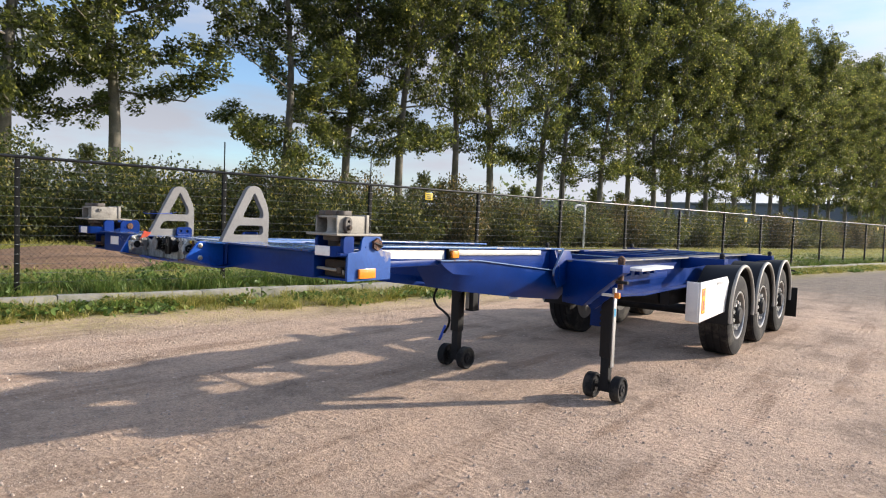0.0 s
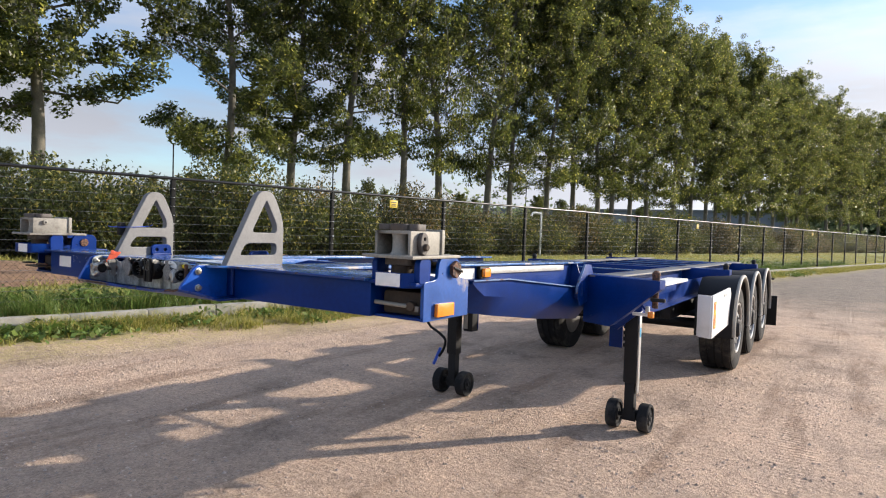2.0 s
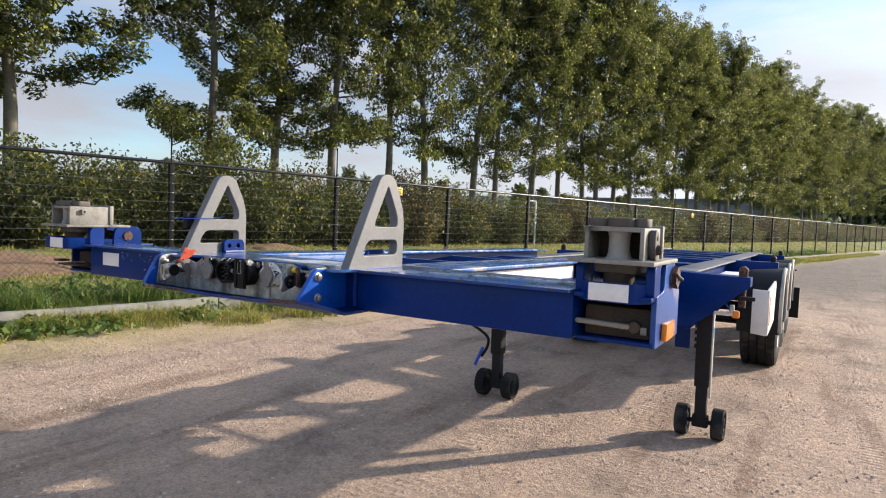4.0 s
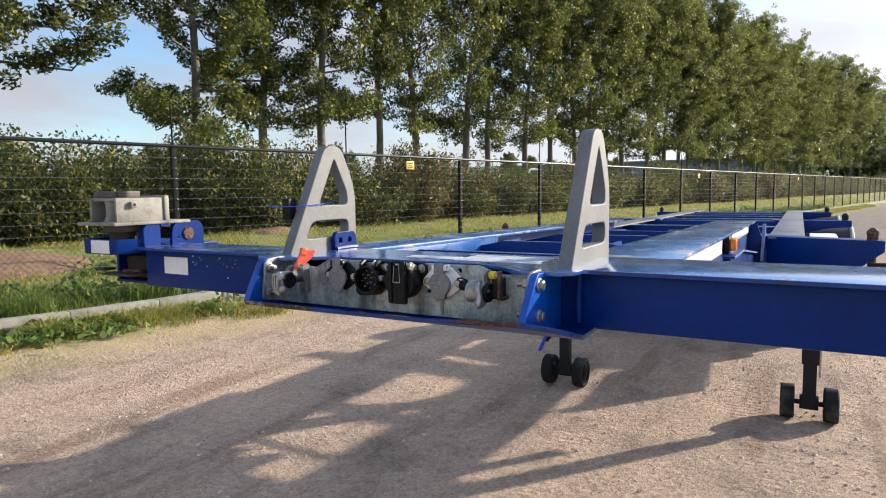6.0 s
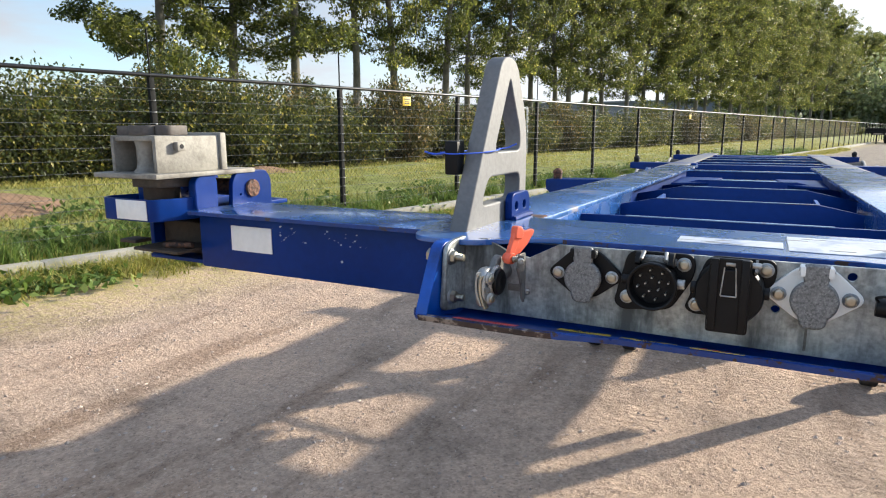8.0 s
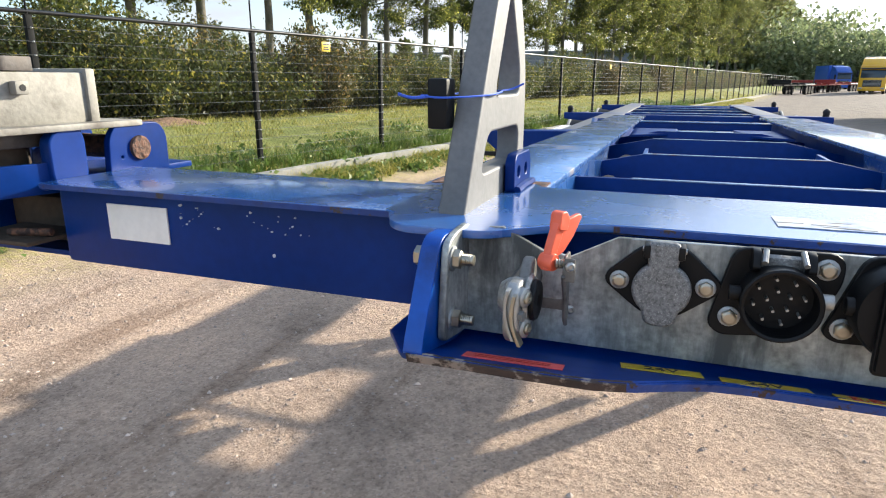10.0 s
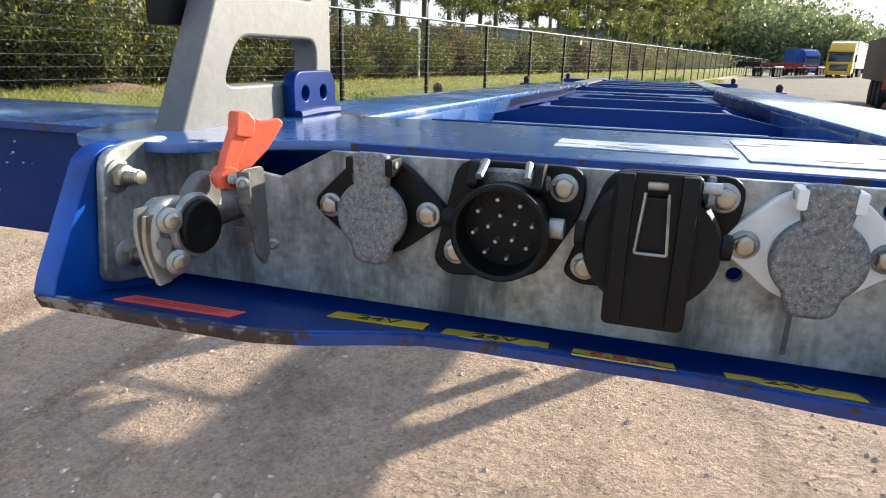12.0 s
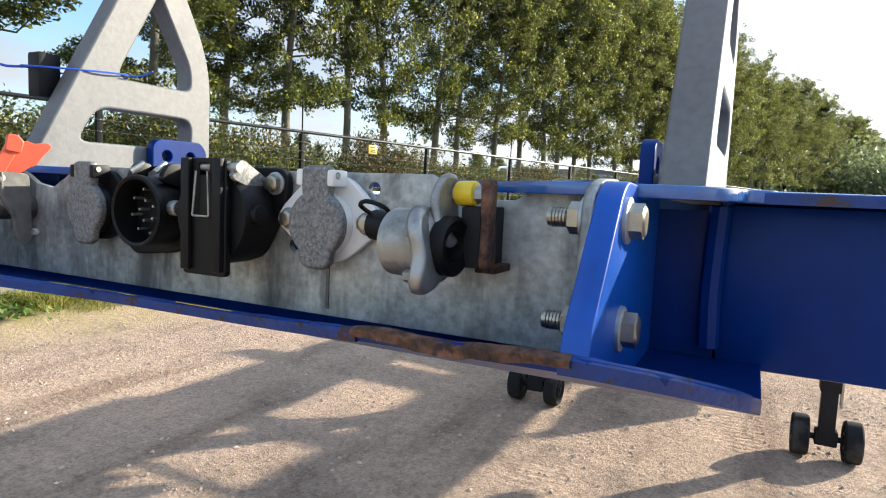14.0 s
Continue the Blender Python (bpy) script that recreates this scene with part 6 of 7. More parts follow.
for sx in (-1, 1):
    web = [(0.25, 1.25), (0.25, neck_z(0.25) - 0.012), (3.28, neck_z(3.28) - 0.012), (3.28, 1.1), (2.0, 1.2), (1.62, 1.235), (1.0, 1.243)]
    wo, fo = (0.495, 0.528) if sx > 0 else (0.445, 0.475)    # outer sides of web and flange
    nb = tp("neck_beam", prism(web, "x", min(sx * 0.36, sx * wo), max(sx * 0.36, sx * wo), 0.006), BLUE)
    fl = [(0.289, neck_z(0.289) - 0.012), (0.289, neck_z(0.289)), (3.32, neck_z(3.32)), (3.32, neck_z(3.32) - 0.012)]
    # sky reflected at a grazing angle is part of this flange's pale colour
    tp("top_flange", prism(fl, "x", min(sx * 0.298, sx * fo), max(sx * 0.298, sx * fo), 0.003), BLUE_SHEEN_SCRAPED, "top flange scraped to bare metal, sky sheen put into its pale blue", nb)
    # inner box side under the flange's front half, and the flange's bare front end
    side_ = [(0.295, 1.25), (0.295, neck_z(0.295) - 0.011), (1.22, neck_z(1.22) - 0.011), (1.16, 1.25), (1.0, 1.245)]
    # sunlight falling on this side is put into its paler blue
    tp("inner_side", prism(side_, "x", min(sx * 0.3, sx * 0.361), max(sx * 0.3, sx * 0.361), 0.004), BLUE_LIT, "inner side of the beam with sunlight put into its blue", nb)
    tp("bare_front", box(min(sx * 0.3, sx * (fo - 0.01)), max(sx * 0.3, sx * (fo - 0.01)), 0.292, 0.35, neck_z(0.32) - 0.004, neck_z(0.32) + 0.0015, 0.0), RUST, "front end of the flange worn to rust", nb)
    # rounded lower rail along the front half
    tp("lower_rail", box(min(sx * (wo - 0.03), sx * (wo + 0.016)), max(sx * (wo - 0.03), sx * (wo + 0.016)), 0.42, 1.6, 1.232, 1.272, 0.012), BLUE, parent=nb)
    # ledge on the deep half, running down to the rear
    lg = [(1.56, 1.262), (1.56, 1.27), (2.0, 1.26), (3.1, 1.15), (3.1, 1.142), (2.0, 1.252)]
    tp("ledge", prism(lg, "x", min(sx * (wo - 0.1), sx * (wo + 0.058)), max(sx * (wo - 0.1), sx * (wo + 0.058)), 0.002), BLUE, parent=nb)
    e = prism([(1.56, 1.263), (1.56, 1.2705), (2.0, 1.2605), (3.1, 1.1505), (3.1, 1.143), (2.0, 1.253)], "x", min(sx * (wo + 0.0575), sx * (wo + 0.0595)), max(sx * (wo + 0.0575), sx * (wo + 0.0595)))
    tp("worn_edge", e, PALE_EDGE, "plate edge worn pale", nb)
    # deep box under the ledge: an upright band, then a slope tucked in below
    hull, rows_ = bmesh.new(), []
    xo = wo + 0.04
    for y, zt, zm, zb in ((1.58, 1.262, 1.25, 1.232), (1.64, 1.26, 1.21, 1.16), (1.72, 1.258, 1.17, 1.062), (2.0, 1.251, 1.145, 1.02), (2.66, 1.185, 1.072, 0.935), (3.42, 1.11, 0.99, 0.86)):
        rows_.append([hull.verts.new((sx * x_, y, z_)) for x_, z_ in ((0.3, zt), (xo, zt), (xo, zm), (xo - 0.1, zb), (0.3, zb))])
    for ra, rb in zip(rows_, rows_[1:]):
        for k in range(5):
            hull.faces.new((ra[k], ra[(k + 1) % 5], rb[(k + 1) % 5], rb[k]))
    hull.faces.new(rows_[0])
    hull.faces.new(rows_[-1])
    tp("lower_web", hull, BLUE, parent=nb)
    tp("side_tape", prism([(0.55, neck_z(0.55) - 0.075), (0.55, neck_z(0.55) - 0.022), (1.66, neck_z(1.66) - 0.026), (1.66, neck_z(1.66) - 0.085)], "x", min(sx * (wo + 0.0005), sx * (wo + 0.0025)), max(sx * (wo + 0.0005), sx * (wo + 0.0025))), REFLECTOR, "white reflective tape", nb)
    tp("side_rail", prism([(1.8, neck_z(1.8) - 0.06), (1.8, neck_z(1.8) - 0.02), (2.95, neck_z(2.95) - 0.022), (2.95, neck_z(2.95) - 0.06)], "x", min(sx * (wo + 0.002), sx * (wo + 0.014)), max(sx * (wo + 0.002), sx * (wo + 0.014)), 0.002), ALU, "aluminium side rail", nb)
    tp("side_lamp_holder", box(min(sx * (wo + 0.002), sx * (wo + 0.027)), max(sx * (wo + 0.002), sx * (wo + 0.027)), 1.68, 1.79, 1.27, 1.34, 0.004), BLACK, parent=nb)
    tp("side_lamp", box(min(sx * (wo + 0.027), sx * (wo + 0.052)), max(sx * (wo + 0.027), sx * (wo + 0.052)), 1.695, 1.765, 1.28, 1.33, 0.006), ORANGE, "orange side lamp", nb)
    # end plate with a slanting gusset
    tp("end_gusset", prism([(sx * 0.44, neck_z(3.2) - 0.01), (sx * 0.545, neck_z(3.2) - 0.012), (sx * 0.6, 1.15), (sx * 0.6, 1.08), (sx * 0.44, 1.0)], "y", 3.12, 3.13, 0.001), BLUE, parent=nb)
    tp("end_gusset", prism([(3.05, 1.1), (3.05, 1.15), (3.2, 1.315), (3.33, 1.31), (3.4, 1.2), (3.4, 1.05), (3.12, 1.0)], "x", min(sx * 0.575, sx * 0.585), max(sx * 0.575, sx * 0.585), 0.001), BLUE, parent=nb)
    e = prism([(3.046, 1.1), (3.046, 1.152), (3.198, 1.3175), (3.202, 1.3145), (3.052, 1.15), (3.052, 1.1)], "x", min(sx * 0.572, sx * 0.588), max(sx * 0.572, sx * 0.588))
    tp("worn_edge", e, PALE_EDGE, "plate edge worn pale", nb)

for y, drop, depth in ((0.6, 0.02, 0.11), (1.05, 0.016, 0.11), (1.66, 0.02, 0.2), (2.3, 0.03, 0.3)):
    zt = neck_z(y) - drop
    prof = [(-0.37, zt - 0.035), (-0.2, zt), (0.2, zt), (0.37, zt - 0.035), (0.37, zt - depth), (-0.37, zt - depth)]
    if y < 0.7:
        prof = [(-0.37, zt), (0.37, zt), (0.37, zt - depth), (-0.37, zt - depth)]
    cm = tp("cross_member", prism(prof, "y", y, y + 0.012, 0.001), BLUE)
    e = box(-0.2, 0.2, y - 0.001, y + 0.0125, zt - 0.0005, zt + 0.0012)
    tp("worn_edge", e, PALE_EDGE, "plate edge worn pale", cm)
    for sx in (-1, 1):
        tp("hole_rim", lathe([(0.03, 0.0), (0.03, 0.004), (0.02, 0.004), (0.02, 0.0)], (sx * 0.28, y - 0.0005, zt - 0.085), (0, -1, 0), 20), GREY_PAINT, parent=cm)
for sx in (-1, 1):
    bm = prism([(sx * 0.31, 2.2), (sx * 0.31, 2.62), (sx * 0.12, 2.62), (sx * 0.16, 2.3)], "z", neck_z(2.3) - 0.05, neck_z(2.3) - 0.04, 0.002)
    tp("corner_gusset", bm, BLUE)
    tp("stiffener", box(sx * 0.2 - 0.004, sx * 0.2 + 0.004, 1.062, 1.2, 1.25, 1.35), BLUE_WORN)

# coiled hoses lying at the neck's end
e = bmesh.new()
for k in range(5):
    a = 0.1 + 0.012 * k
    hose([(-0.2 + a * math.cos(t_ * 0.7 + k), 2.84 + a * math.sin(t_ * 0.7 + k), 1.185 + 0.012 * k + 0.01 * math.sin(t_)) for t_ in range(10)], 0.009, 6, into=e)
tp("air_hose", e, DARK, "coiled dark air hose")

# ---- main frame ----


def frame_z(y):
    return 1.235 - 0.0075 * (y - 3.0)


for sx in (-1, 1):
    a, b = min(sx * 0.6, sx * 0.8), max(sx * 0.6, sx * 0.8)
    mb = tp("main_beam", prism([(3.25, 0.93), (3.25, frame_z(3.25) - 0.012), (9.85, frame_z(9.85) - 0.012), (9.85, 0.9), (4.6, 0.86)], "x", sx * 0.7 - 0.01, sx * 0.7 + 0.01, 0.002), BLUE)
    tp("top_flange", prism([(3.25, frame_z(3.25) - 0.012), (3.25, frame_z(3.25)), (9.9, frame_z(9.9)), (9.9, frame_z(9.9) - 0.012)], "x", a, b, 0.002), BARE_TOP, parent=mb)
    tp("bottom_flange", prism([(3.25, 0.92), (3.25, 0.93), (4.6, 0.86), (9.85, 0.9), (9.85, 0.89), (4.6, 0.85)], "x", a, b, 0.002), BLUE, parent=mb)
for y in (3.7, 4.86, 6.6, 7.5, 8.3, 9.4):
    zt = frame_z(y) - 0.02
    cm = tp("cross_member", box(-0.69, 0.69, y, y + 0.012, zt - 0.1, zt, 0.001), BLUE)
    # pale flange: the sky's reflection is put into its colour
    tp("cross_flange", box(-0.69, 0.69, y - 0.01, y + 0.09, zt, zt + 0.008, 0.001), BLUE_SHEEN_SCRAPED, parent=cm)
for k, (xa, ya, xb, yb) in enumerate(((0.1, 4.98, 0.68, 5.42), (-0.1, 4.98, -0.68, 5.42), (0.68, 6.4, -0.66, 6.6))):
    d = Vector((xb - xa, yb - ya, 0)).normalized()
    s_ = Vector((-d.y, d.x, 0)) * 0.03
    # brace carries the same painted sky sheen
    tp("diagonal_brace", prism([(xa - s_.x, ya - s_.y), (xb - s_.x, yb - s_.y), (xb + s_.x, yb + s_.y), (xa + s_.x, ya + s_.y)], "z", frame_z(ya) - 0.07, frame_z(ya) - 0.055, 0.001), BLUE_SHEEN_SCRAPED)
# bolsters with twist locks at their ends
for y, w, dep in ((3.06, 1.18, 0.37), (5.95, 1.2, 0.13), (8.86, 1.14, 0.13)):
    zt = frame_z(y)
    for sx in (-1, 1):
        prof = [(sx * 0.55, zt), (sx * w, zt), (sx * w, zt - 0.06), (sx * 0.98, zt - dep * 0.62), (sx * 0.8, zt - dep), (sx * 0.55, zt - dep)]
        bm = prism(prof, "y", y, y + 0.15, 0.0015)
        if y < 4:
            for v in bm.verts:
                v.co.y += max(0.0, 1.0 - abs(v.co.x)) * 0.5
        bo = tp("bolster_arm", bm, BLUE)
        tp("twist_lock", lathe([(0.028, -0.02), (0.028, 0.03), (0.032, 0.034), (0.03, 0.05), (0.012, 0.068), (0.0, 0.07)], (sx * (w - 0.05), y + 0.09, zt), (0, 0, 1), 14), RUST if y < 5 else DARK, parent=bo)
        if y < 4:
            tp("lock_shank", rod((sx * (w - 0.05), y + 0.09, zt - 0.2), (sx * (w - 0.05), y + 0.09, zt - 0.08), 0.022, 12), RUST, parent=bo)
            tp("lock_handle", box(sx * (w - 0.02) - 0.05, sx * (w - 0.02) + 0.05, y + 0.03, y + 0.06, zt - 0.15, zt - 0.125, 0.004), DARK, parent=bo)
    tp("bolster_beam", box(-0.56, 0.56, y + (0.3 if y < 4 else 0), y + (0.45 if y < 4 else 0.15), zt - 0.17, zt - 0.012, 0.004), BLUE)
for sx in (-1, 1):
    a, b = min(sx * 0.84, sx * 1.02), max(sx * 0.84, sx * 1.02)
    tp("support_plate", box(a, b, 3.9, 4.75, 1.14, 1.165, 0.004), WHITE, "pale support plate")
    e = box(min(sx * 0.82, sx * 0.84), max(sx * 0.82, sx * 0.84), 3.6, 5.1, 1.02, 1.08, 0.002)
    for k in range(5):
        box(min(sx * 0.8, sx * 0.84), max(sx * 0.8, sx * 0.84), 3.9 + k * 0.2, 3.98 + k * 0.2, 1.07, 1.13, 0.003, e)
    tp("notched_rail", e, BLUE)
tp("air_tank", rod((-0.45, 6.1, 0.72), (0.45, 6.1, 0.72), 0.13, 24, bevel=0.03), DARK)
tp("suspension_beam", box(-0.62, -0.5, 5.9, 9.9, 0.62, 0.8, 0.01), DARK)
tp("suspension_beam", box(0.5, 0.62, 5.9, 9.9, 0.62, 0.8, 0.01), DARK)

# ---- landing legs ----
for sx in (-1, 1):
    x = 0.86 if sx > 0 else -0.812
    lg = tp("landing_leg", box(x - 0.05, x + 0.05, 3.53, 3.63, 0.38, 1.03, 0.006), DARK, "black telescopic landing leg")
    tp("inner_tube", box(x - 0.039, x + 0.039, 3.542, 3.618, 0.12, 0.4, 0.005), DARK, parent=lg)
    if sx > 0:
        tp("side_strip", box(x + 0.05, x + 0.062, 3.545, 3.6, 0.3, 0.96, 0.002), ALU, "pale steel side face", lg)
        tp("sticker", box(x + 0.0625, x + 0.0632, 3.55, 3.59, 0.75, 0.82), material("blue_sticker", (0.05, 0.3, 0.5), 0.4), parent=lg)
    tp("axle", rod((x - 0.17, 3.58, 0.113), (x + 0.17, 3.58, 0.113), 0.017, 12, bevel=0.002), DARK, parent=lg)
    tp("yoke", box(x - 0.055, x + 0.055, 3.545, 3.615, 0.075, 0.16, 0.008), DARK, parent=lg)
    for dx in (-0.125, 0.125):
        prof = [(0.0, -0.035), (0.03, -0.035), (0.034, -0.04), (0.05, -0.04), (0.056, -0.028), (0.085, -0.028), (0.09, -0.04), (0.106, -0.042), (0.113, -0.034), (0.113, 0.034), (0.106, 0.042), (0.09, 0.04), (0.085, 0.028), (0.056, 0.028), (0.05, 0.04), (0.034, 0.04), (0.03, 0.035), (0.0, 0.035)]
        tp("leg_wheel", lathe(prof, (x + dx, 3.58, 0.113), (1, 0, 0), 30), RUBBER, parent=lg)
    bm = prism([(sx * 0.6, 1.12), (sx * 0.98, 1.12), (sx * 0.94, 0.96), (sx * 0.76, 0.8), (sx * 0.72, 0.8), (sx * 0.6, 0.94)], "y", 3.5, 3.52, 0.002)
    tp("mounting_plate", bm, BLUE, parent=lg)
    tp("mounting_plate", prism([(3.2, 1.1), (3.72, 1.1), (3.66, 0.86), (3.52, 0.82), (3.5, 0.96)], "x", min(sx * 0.8, sx * 0.81), max(sx * 0.8, sx * 0.81), 0.002), BLUE, parent=lg)
    tp("hanging_plate", box(min(sx * 0.63, sx * 0.74), max(sx * 0.63, sx * 0.74), 3.7, 3.71, 0.62, 0.92, 0.004), BLUE, parent=lg)
    for k in range(5):
        tp("rack_tooth", box(x - sx * 0.05 - 0.014, x - sx * 0.05 + 0.014, 3.535, 3.56, 0.66 + k * 0.05, 0.69 + k * 0.05, 0.003), DARK, parent=lg)
    # marker lamp on its arm
    arm = tp("lamp_arm", hose([(sx * 0.9, 3.3, 1.12), (sx * 1.0, 3.22, 1.06), (sx * 1.06, 3.2, 1.0)], 0.008, 8), BLUE)
    tp("marker_lamp", box(sx * 1.02 - 0.06, sx * 1.02 + 0.06, 3.17, 3.195, 0.965, 0.99, 0.011), WHITE_PLASTIC, "white front marker lamp", arm)
    tp("marker_lens", box(sx * 1.095 - 0.022, sx * 1.095 + 0.022, 3.165, 3.205, 0.955, 1.005, 0.012), ORANGE, "orange marker lens", arm)
    tp("marker_back", box(sx * 1.07 - 0.014, sx * 1.07 + 0.014, 3.17, 3.2, 0.985, 1.04, 0.006), ALU, parent=arm)
tp("gear_box", box(-0.735, -0.635, 3.605, 3.72, 0.6, 0.98, 0.01), DARK)
# a white sticker in grey: the shade on it is put into its colour
tp("sticker", box(-0.731, -0.686, 3.6005, 3.6042, 0.625, 0.796), GREY_PAINT, "white instruction sticker greyed to paint in its shade")
tp("cross_shaft", rod((-0.8, 3.6, 0.9), (0.8, 3.6, 0.9), 0.018, 12), DARK)
tp("drop_hose", hose([(-0.9, 3.55, 1.08), (-0.966, 3.55, 0.956), (-1.046, 3.55, 0.858), (-1.117, 3.55, 0.711), (-1.073, 3.55, 0.618), (-0.977, 3.55, 0.568), (-0.898, 3.55, 0.506), (-0.908, 3.55, 0.42), (-0.958, 3.55, 0.34)], 0.013, 8), BLACK, "hanging black hose")
tp("hose_end", rod((-0.945, 3.55, 0.42), (-1.019, 3.55, 0.255), 0.0145, 12, bevel=0.003), BLUE_TIE, "blue hose end")

# ---- wheels ----
tyre_prof = [(0.29, -0.16), (0.31, -0.18), (0.4, -0.188), (0.465, -0.178), (0.49, -0.165)]
for k in range(4):
    a = -0.16 + k * 0.082
    tyre_prof += [(0.503, a), (0.503, a + 0.062), (0.49, a + 0.066), (0.49, a + 0.078)]
tyre_prof += [(0.49, 0.165), (0.465, 0.178), (0.4, 0.188), (0.31, 0.18), (0.29, 0.16)]
rim_prof = [(0.288, -0.17), (0.3, -0.165), (0.298, 0.155), (0.292, 0.17), (0.276, 0.165), (0.262, 0.125), (0.252, 0.085), (0.222, 0.07), (0.19, 0.098), (0.13, 0.11), (0.125, 0.13), (0.0, 0.135)]


def mesh_of(bm, name, mat):
    bmesh.ops.recalc_face_normals(bm, faces=bm.faces)
    m = bpy.data.meshes.new(name)
    bm.to_mesh(m)
    bm.free()
    m.materials.append(mat)
    return shaded(m, 32)


tyre_mesh = mesh_of(lathe(tyre_prof + [tyre_prof[0]], (0, 0, 0), (1, 0, 0), 48), "tyre", RUBBER)
rim_mesh = mesh_of(lathe(rim_prof, (0, 0, 0), (1, 0, 0), 36), "rim", RIM)
lip_mesh = mesh_of(lathe([(0.276, 0.166), (0.283, 0.176), (0.297, 0.176), (0.303, 0.164), (0.29, 0.16), (0.276, 0.166)], (0, 0, 0), (1, 0, 0), 48), "rim_lip", ALU)
bm = lathe([(0.0, 0.0), (0.115, 0.0), (0.11, 0.05), (0.09, 0.075), (0.0, 0.08)], (0.125, 0, 0), (1, 0, 0), 24)
nut_bm = bmesh.new()
for k in range(10):
    a = 2 * math.pi * k / 10
    p = Vector((0.1, 0.163 * math.cos(a), 0.163 * math.sin(a)))
    hexagon(p, p + Vector((0.062, 0, 0)), 0.025, into=nut_bm)
lathe([(0.118, 0.0), (0.196, -0.004), (0.196, -0.012), (0.118, -0.014)], (0.118, 0, 0), (1, 0, 0), 30, into=bm)
hub_mesh = mesh_of(bm, "hub", DARK)
nut_mesh = mesh_of(nut_bm, "wheel_nuts", WHEEL_NUT)
# black discs on the rim stand in for the shade in its hand holes
bm = bmesh.new()
for k in range(10):
    a = 2 * math.pi * (k + 0.5) / 10
    p = Vector((0.066, 0.222 * math.cos(a), 0.222 * math.sin(a)))
    lathe([(0.0, 0.0), (0.036, 0.0), (0.033, 0.016), (0.0, 0.018)], p, (1, 0, 0), 14, into=bm)
hole_disc_mesh = mesh_of(bm, "hand_hole_discs", INK_AND_HOLE)
for sx in (-1, 1):
    for y in (6.75, 8.06, 9.37):
        w = tp("wheel", tyre_mesh, RUBBER, "worn dusty truck tyre")
        w.matrix_basis = pose(sx * 1.03, y, 0.495, 0, 0, 0 if sx > 0 else 180) @ pose(0, 0, 0, y * 40)
        for mesh, nm in ((rim_mesh, "rim"), (lip_mesh, "rim_lip"), (hub_mesh, "hub"), (nut_mesh, "wheel_nuts"), (hole_disc_mesh, "hand_hole_discs")):
            o = new(nm, mesh)
            o.parent = w
        # mudguard: an arched shell with a pale edge
        bm = bmesh.new()
        ring = []
        for k in range(25):
            a = radians(-100 + 200 * k / 24)
            for r, xx in ((0.575, 0.82), (0.575, 1.235), (0.587, 1.235), (0.587, 0.82)):
                ring.append(bm.verts.new((sx * xx, y + r * math.sin(a), 0.535 + r * math.cos(a))))
        for k in range(24):
            for j in range(4):
                bm.faces.new((ring[4 * k + j], ring[4 * k + (j + 1) % 4], ring[4 * k + 4 + (j + 1) % 4], ring[4 * k + 4 + j]))
        bm.faces.new(ring[:4])
        bm.faces.new(ring[-4:])
        mg = tp("mudguard", bm, DARK, "black arched mudguard")
        tp("mudguard_edge", hose([(sx * 1.238, y + 0.575 * math.sin(radians(a)), 0.535 + 0.575 * math.cos(radians(a))) for a in range(-98, 99, 14)], 0.022, 8, smooth=2), GREY_PAINT, "dusty grey mudguard edge", mg)
    # white guard panel ahead of the wheels
    gp = tp("guard_panel", prism([(5.16, 0.562), (5.16, 0.985), (6.2, 1.005), (6.28, 0.94), (6.2, 0.592)], "x", min(sx * 1.16, sx * 1.182), max(sx * 1.16, sx * 1.182), 0.004), WHITE, "white side guard panel with a hazard sticker")
    tp("front_return", prism([(sx * 1.04, 0.575), (sx * 1.165, 0.562), (sx * 1.165, 0.985), (sx * 1.04, 0.99)], "y", 5.14, 5.158, 0.004), WHITE, parent=gp)
    m = Matrix.Translation((sx * 1.1835, 5.27, 0.785))
    for dz, hh, mt in ((0.0, 0.27, ORANGE), (0.0, 0.25, YELLOW), (0.085, 0.06, RED_STICKER), (-0.05, 0.1, RED_STICKER)):
        wide_ = 0.06 if mt is ORANGE else 0.048 if mt is YELLOW else 0.026
        bm = box(-0.001, 0.001 + (0.001 if mt is YELLOW else 0.002 if mt is RED_STICKER else 0), -wide_, wide_, dz - hh / 2, dz + hh / 2)
        bmesh.ops.transform(bm, matrix=m, verts=bm.verts)
        tp("hazard_sticker", bm, mt, parent=gp)
    bm = box(sx * 1.1835 - 0.001, sx * 1.1835 + 0.001, 5.75, 6.0, 0.93, 0.96)
    tp("print", bm, GALV, parent=gp)
    tp("mud_flap", box(sx * 1.12 - 0.22, sx * 1.12 + 0.22, 9.98, 10.0, 0.18, 0.66, 0.003), BLACK)
    tp("rear_lamp", box(sx * 0.95 - 0.2, sx * 0.95 + 0.2, 10.0, 10.06, 0.86, 0.98, 0.01), DARK)
    tp("rear_bracket", hose([(sx * 1.1, 10.0, 0.92), (sx * 1.2, 10.05, 0.93), (sx * 1.28, 10.05, 0.93)], 0.012, 8), DARK)
for y in (6.75, 8.06, 9.37):
    tp("axle", rod((-0.95, y, 0.495), (0.95, y, 0.495), 0.065, 16), DARK)
tp("rear_beam", box(-1.1, 1.1, 9.9, 10.0, 0.55, 0.68, 0.01), DARK)

# ---- loose stones on the yard ----
rs = np.random.RandomState(21)
n = 18000
ys = -0.5 + 9.5 * rs.uniform(0, 1, n) ** 1.3
xs = rs.uniform(-5.2, 3.6, n)
sz = 0.0035 + 0.014 * rs.uniform(0, 1, n) ** 8
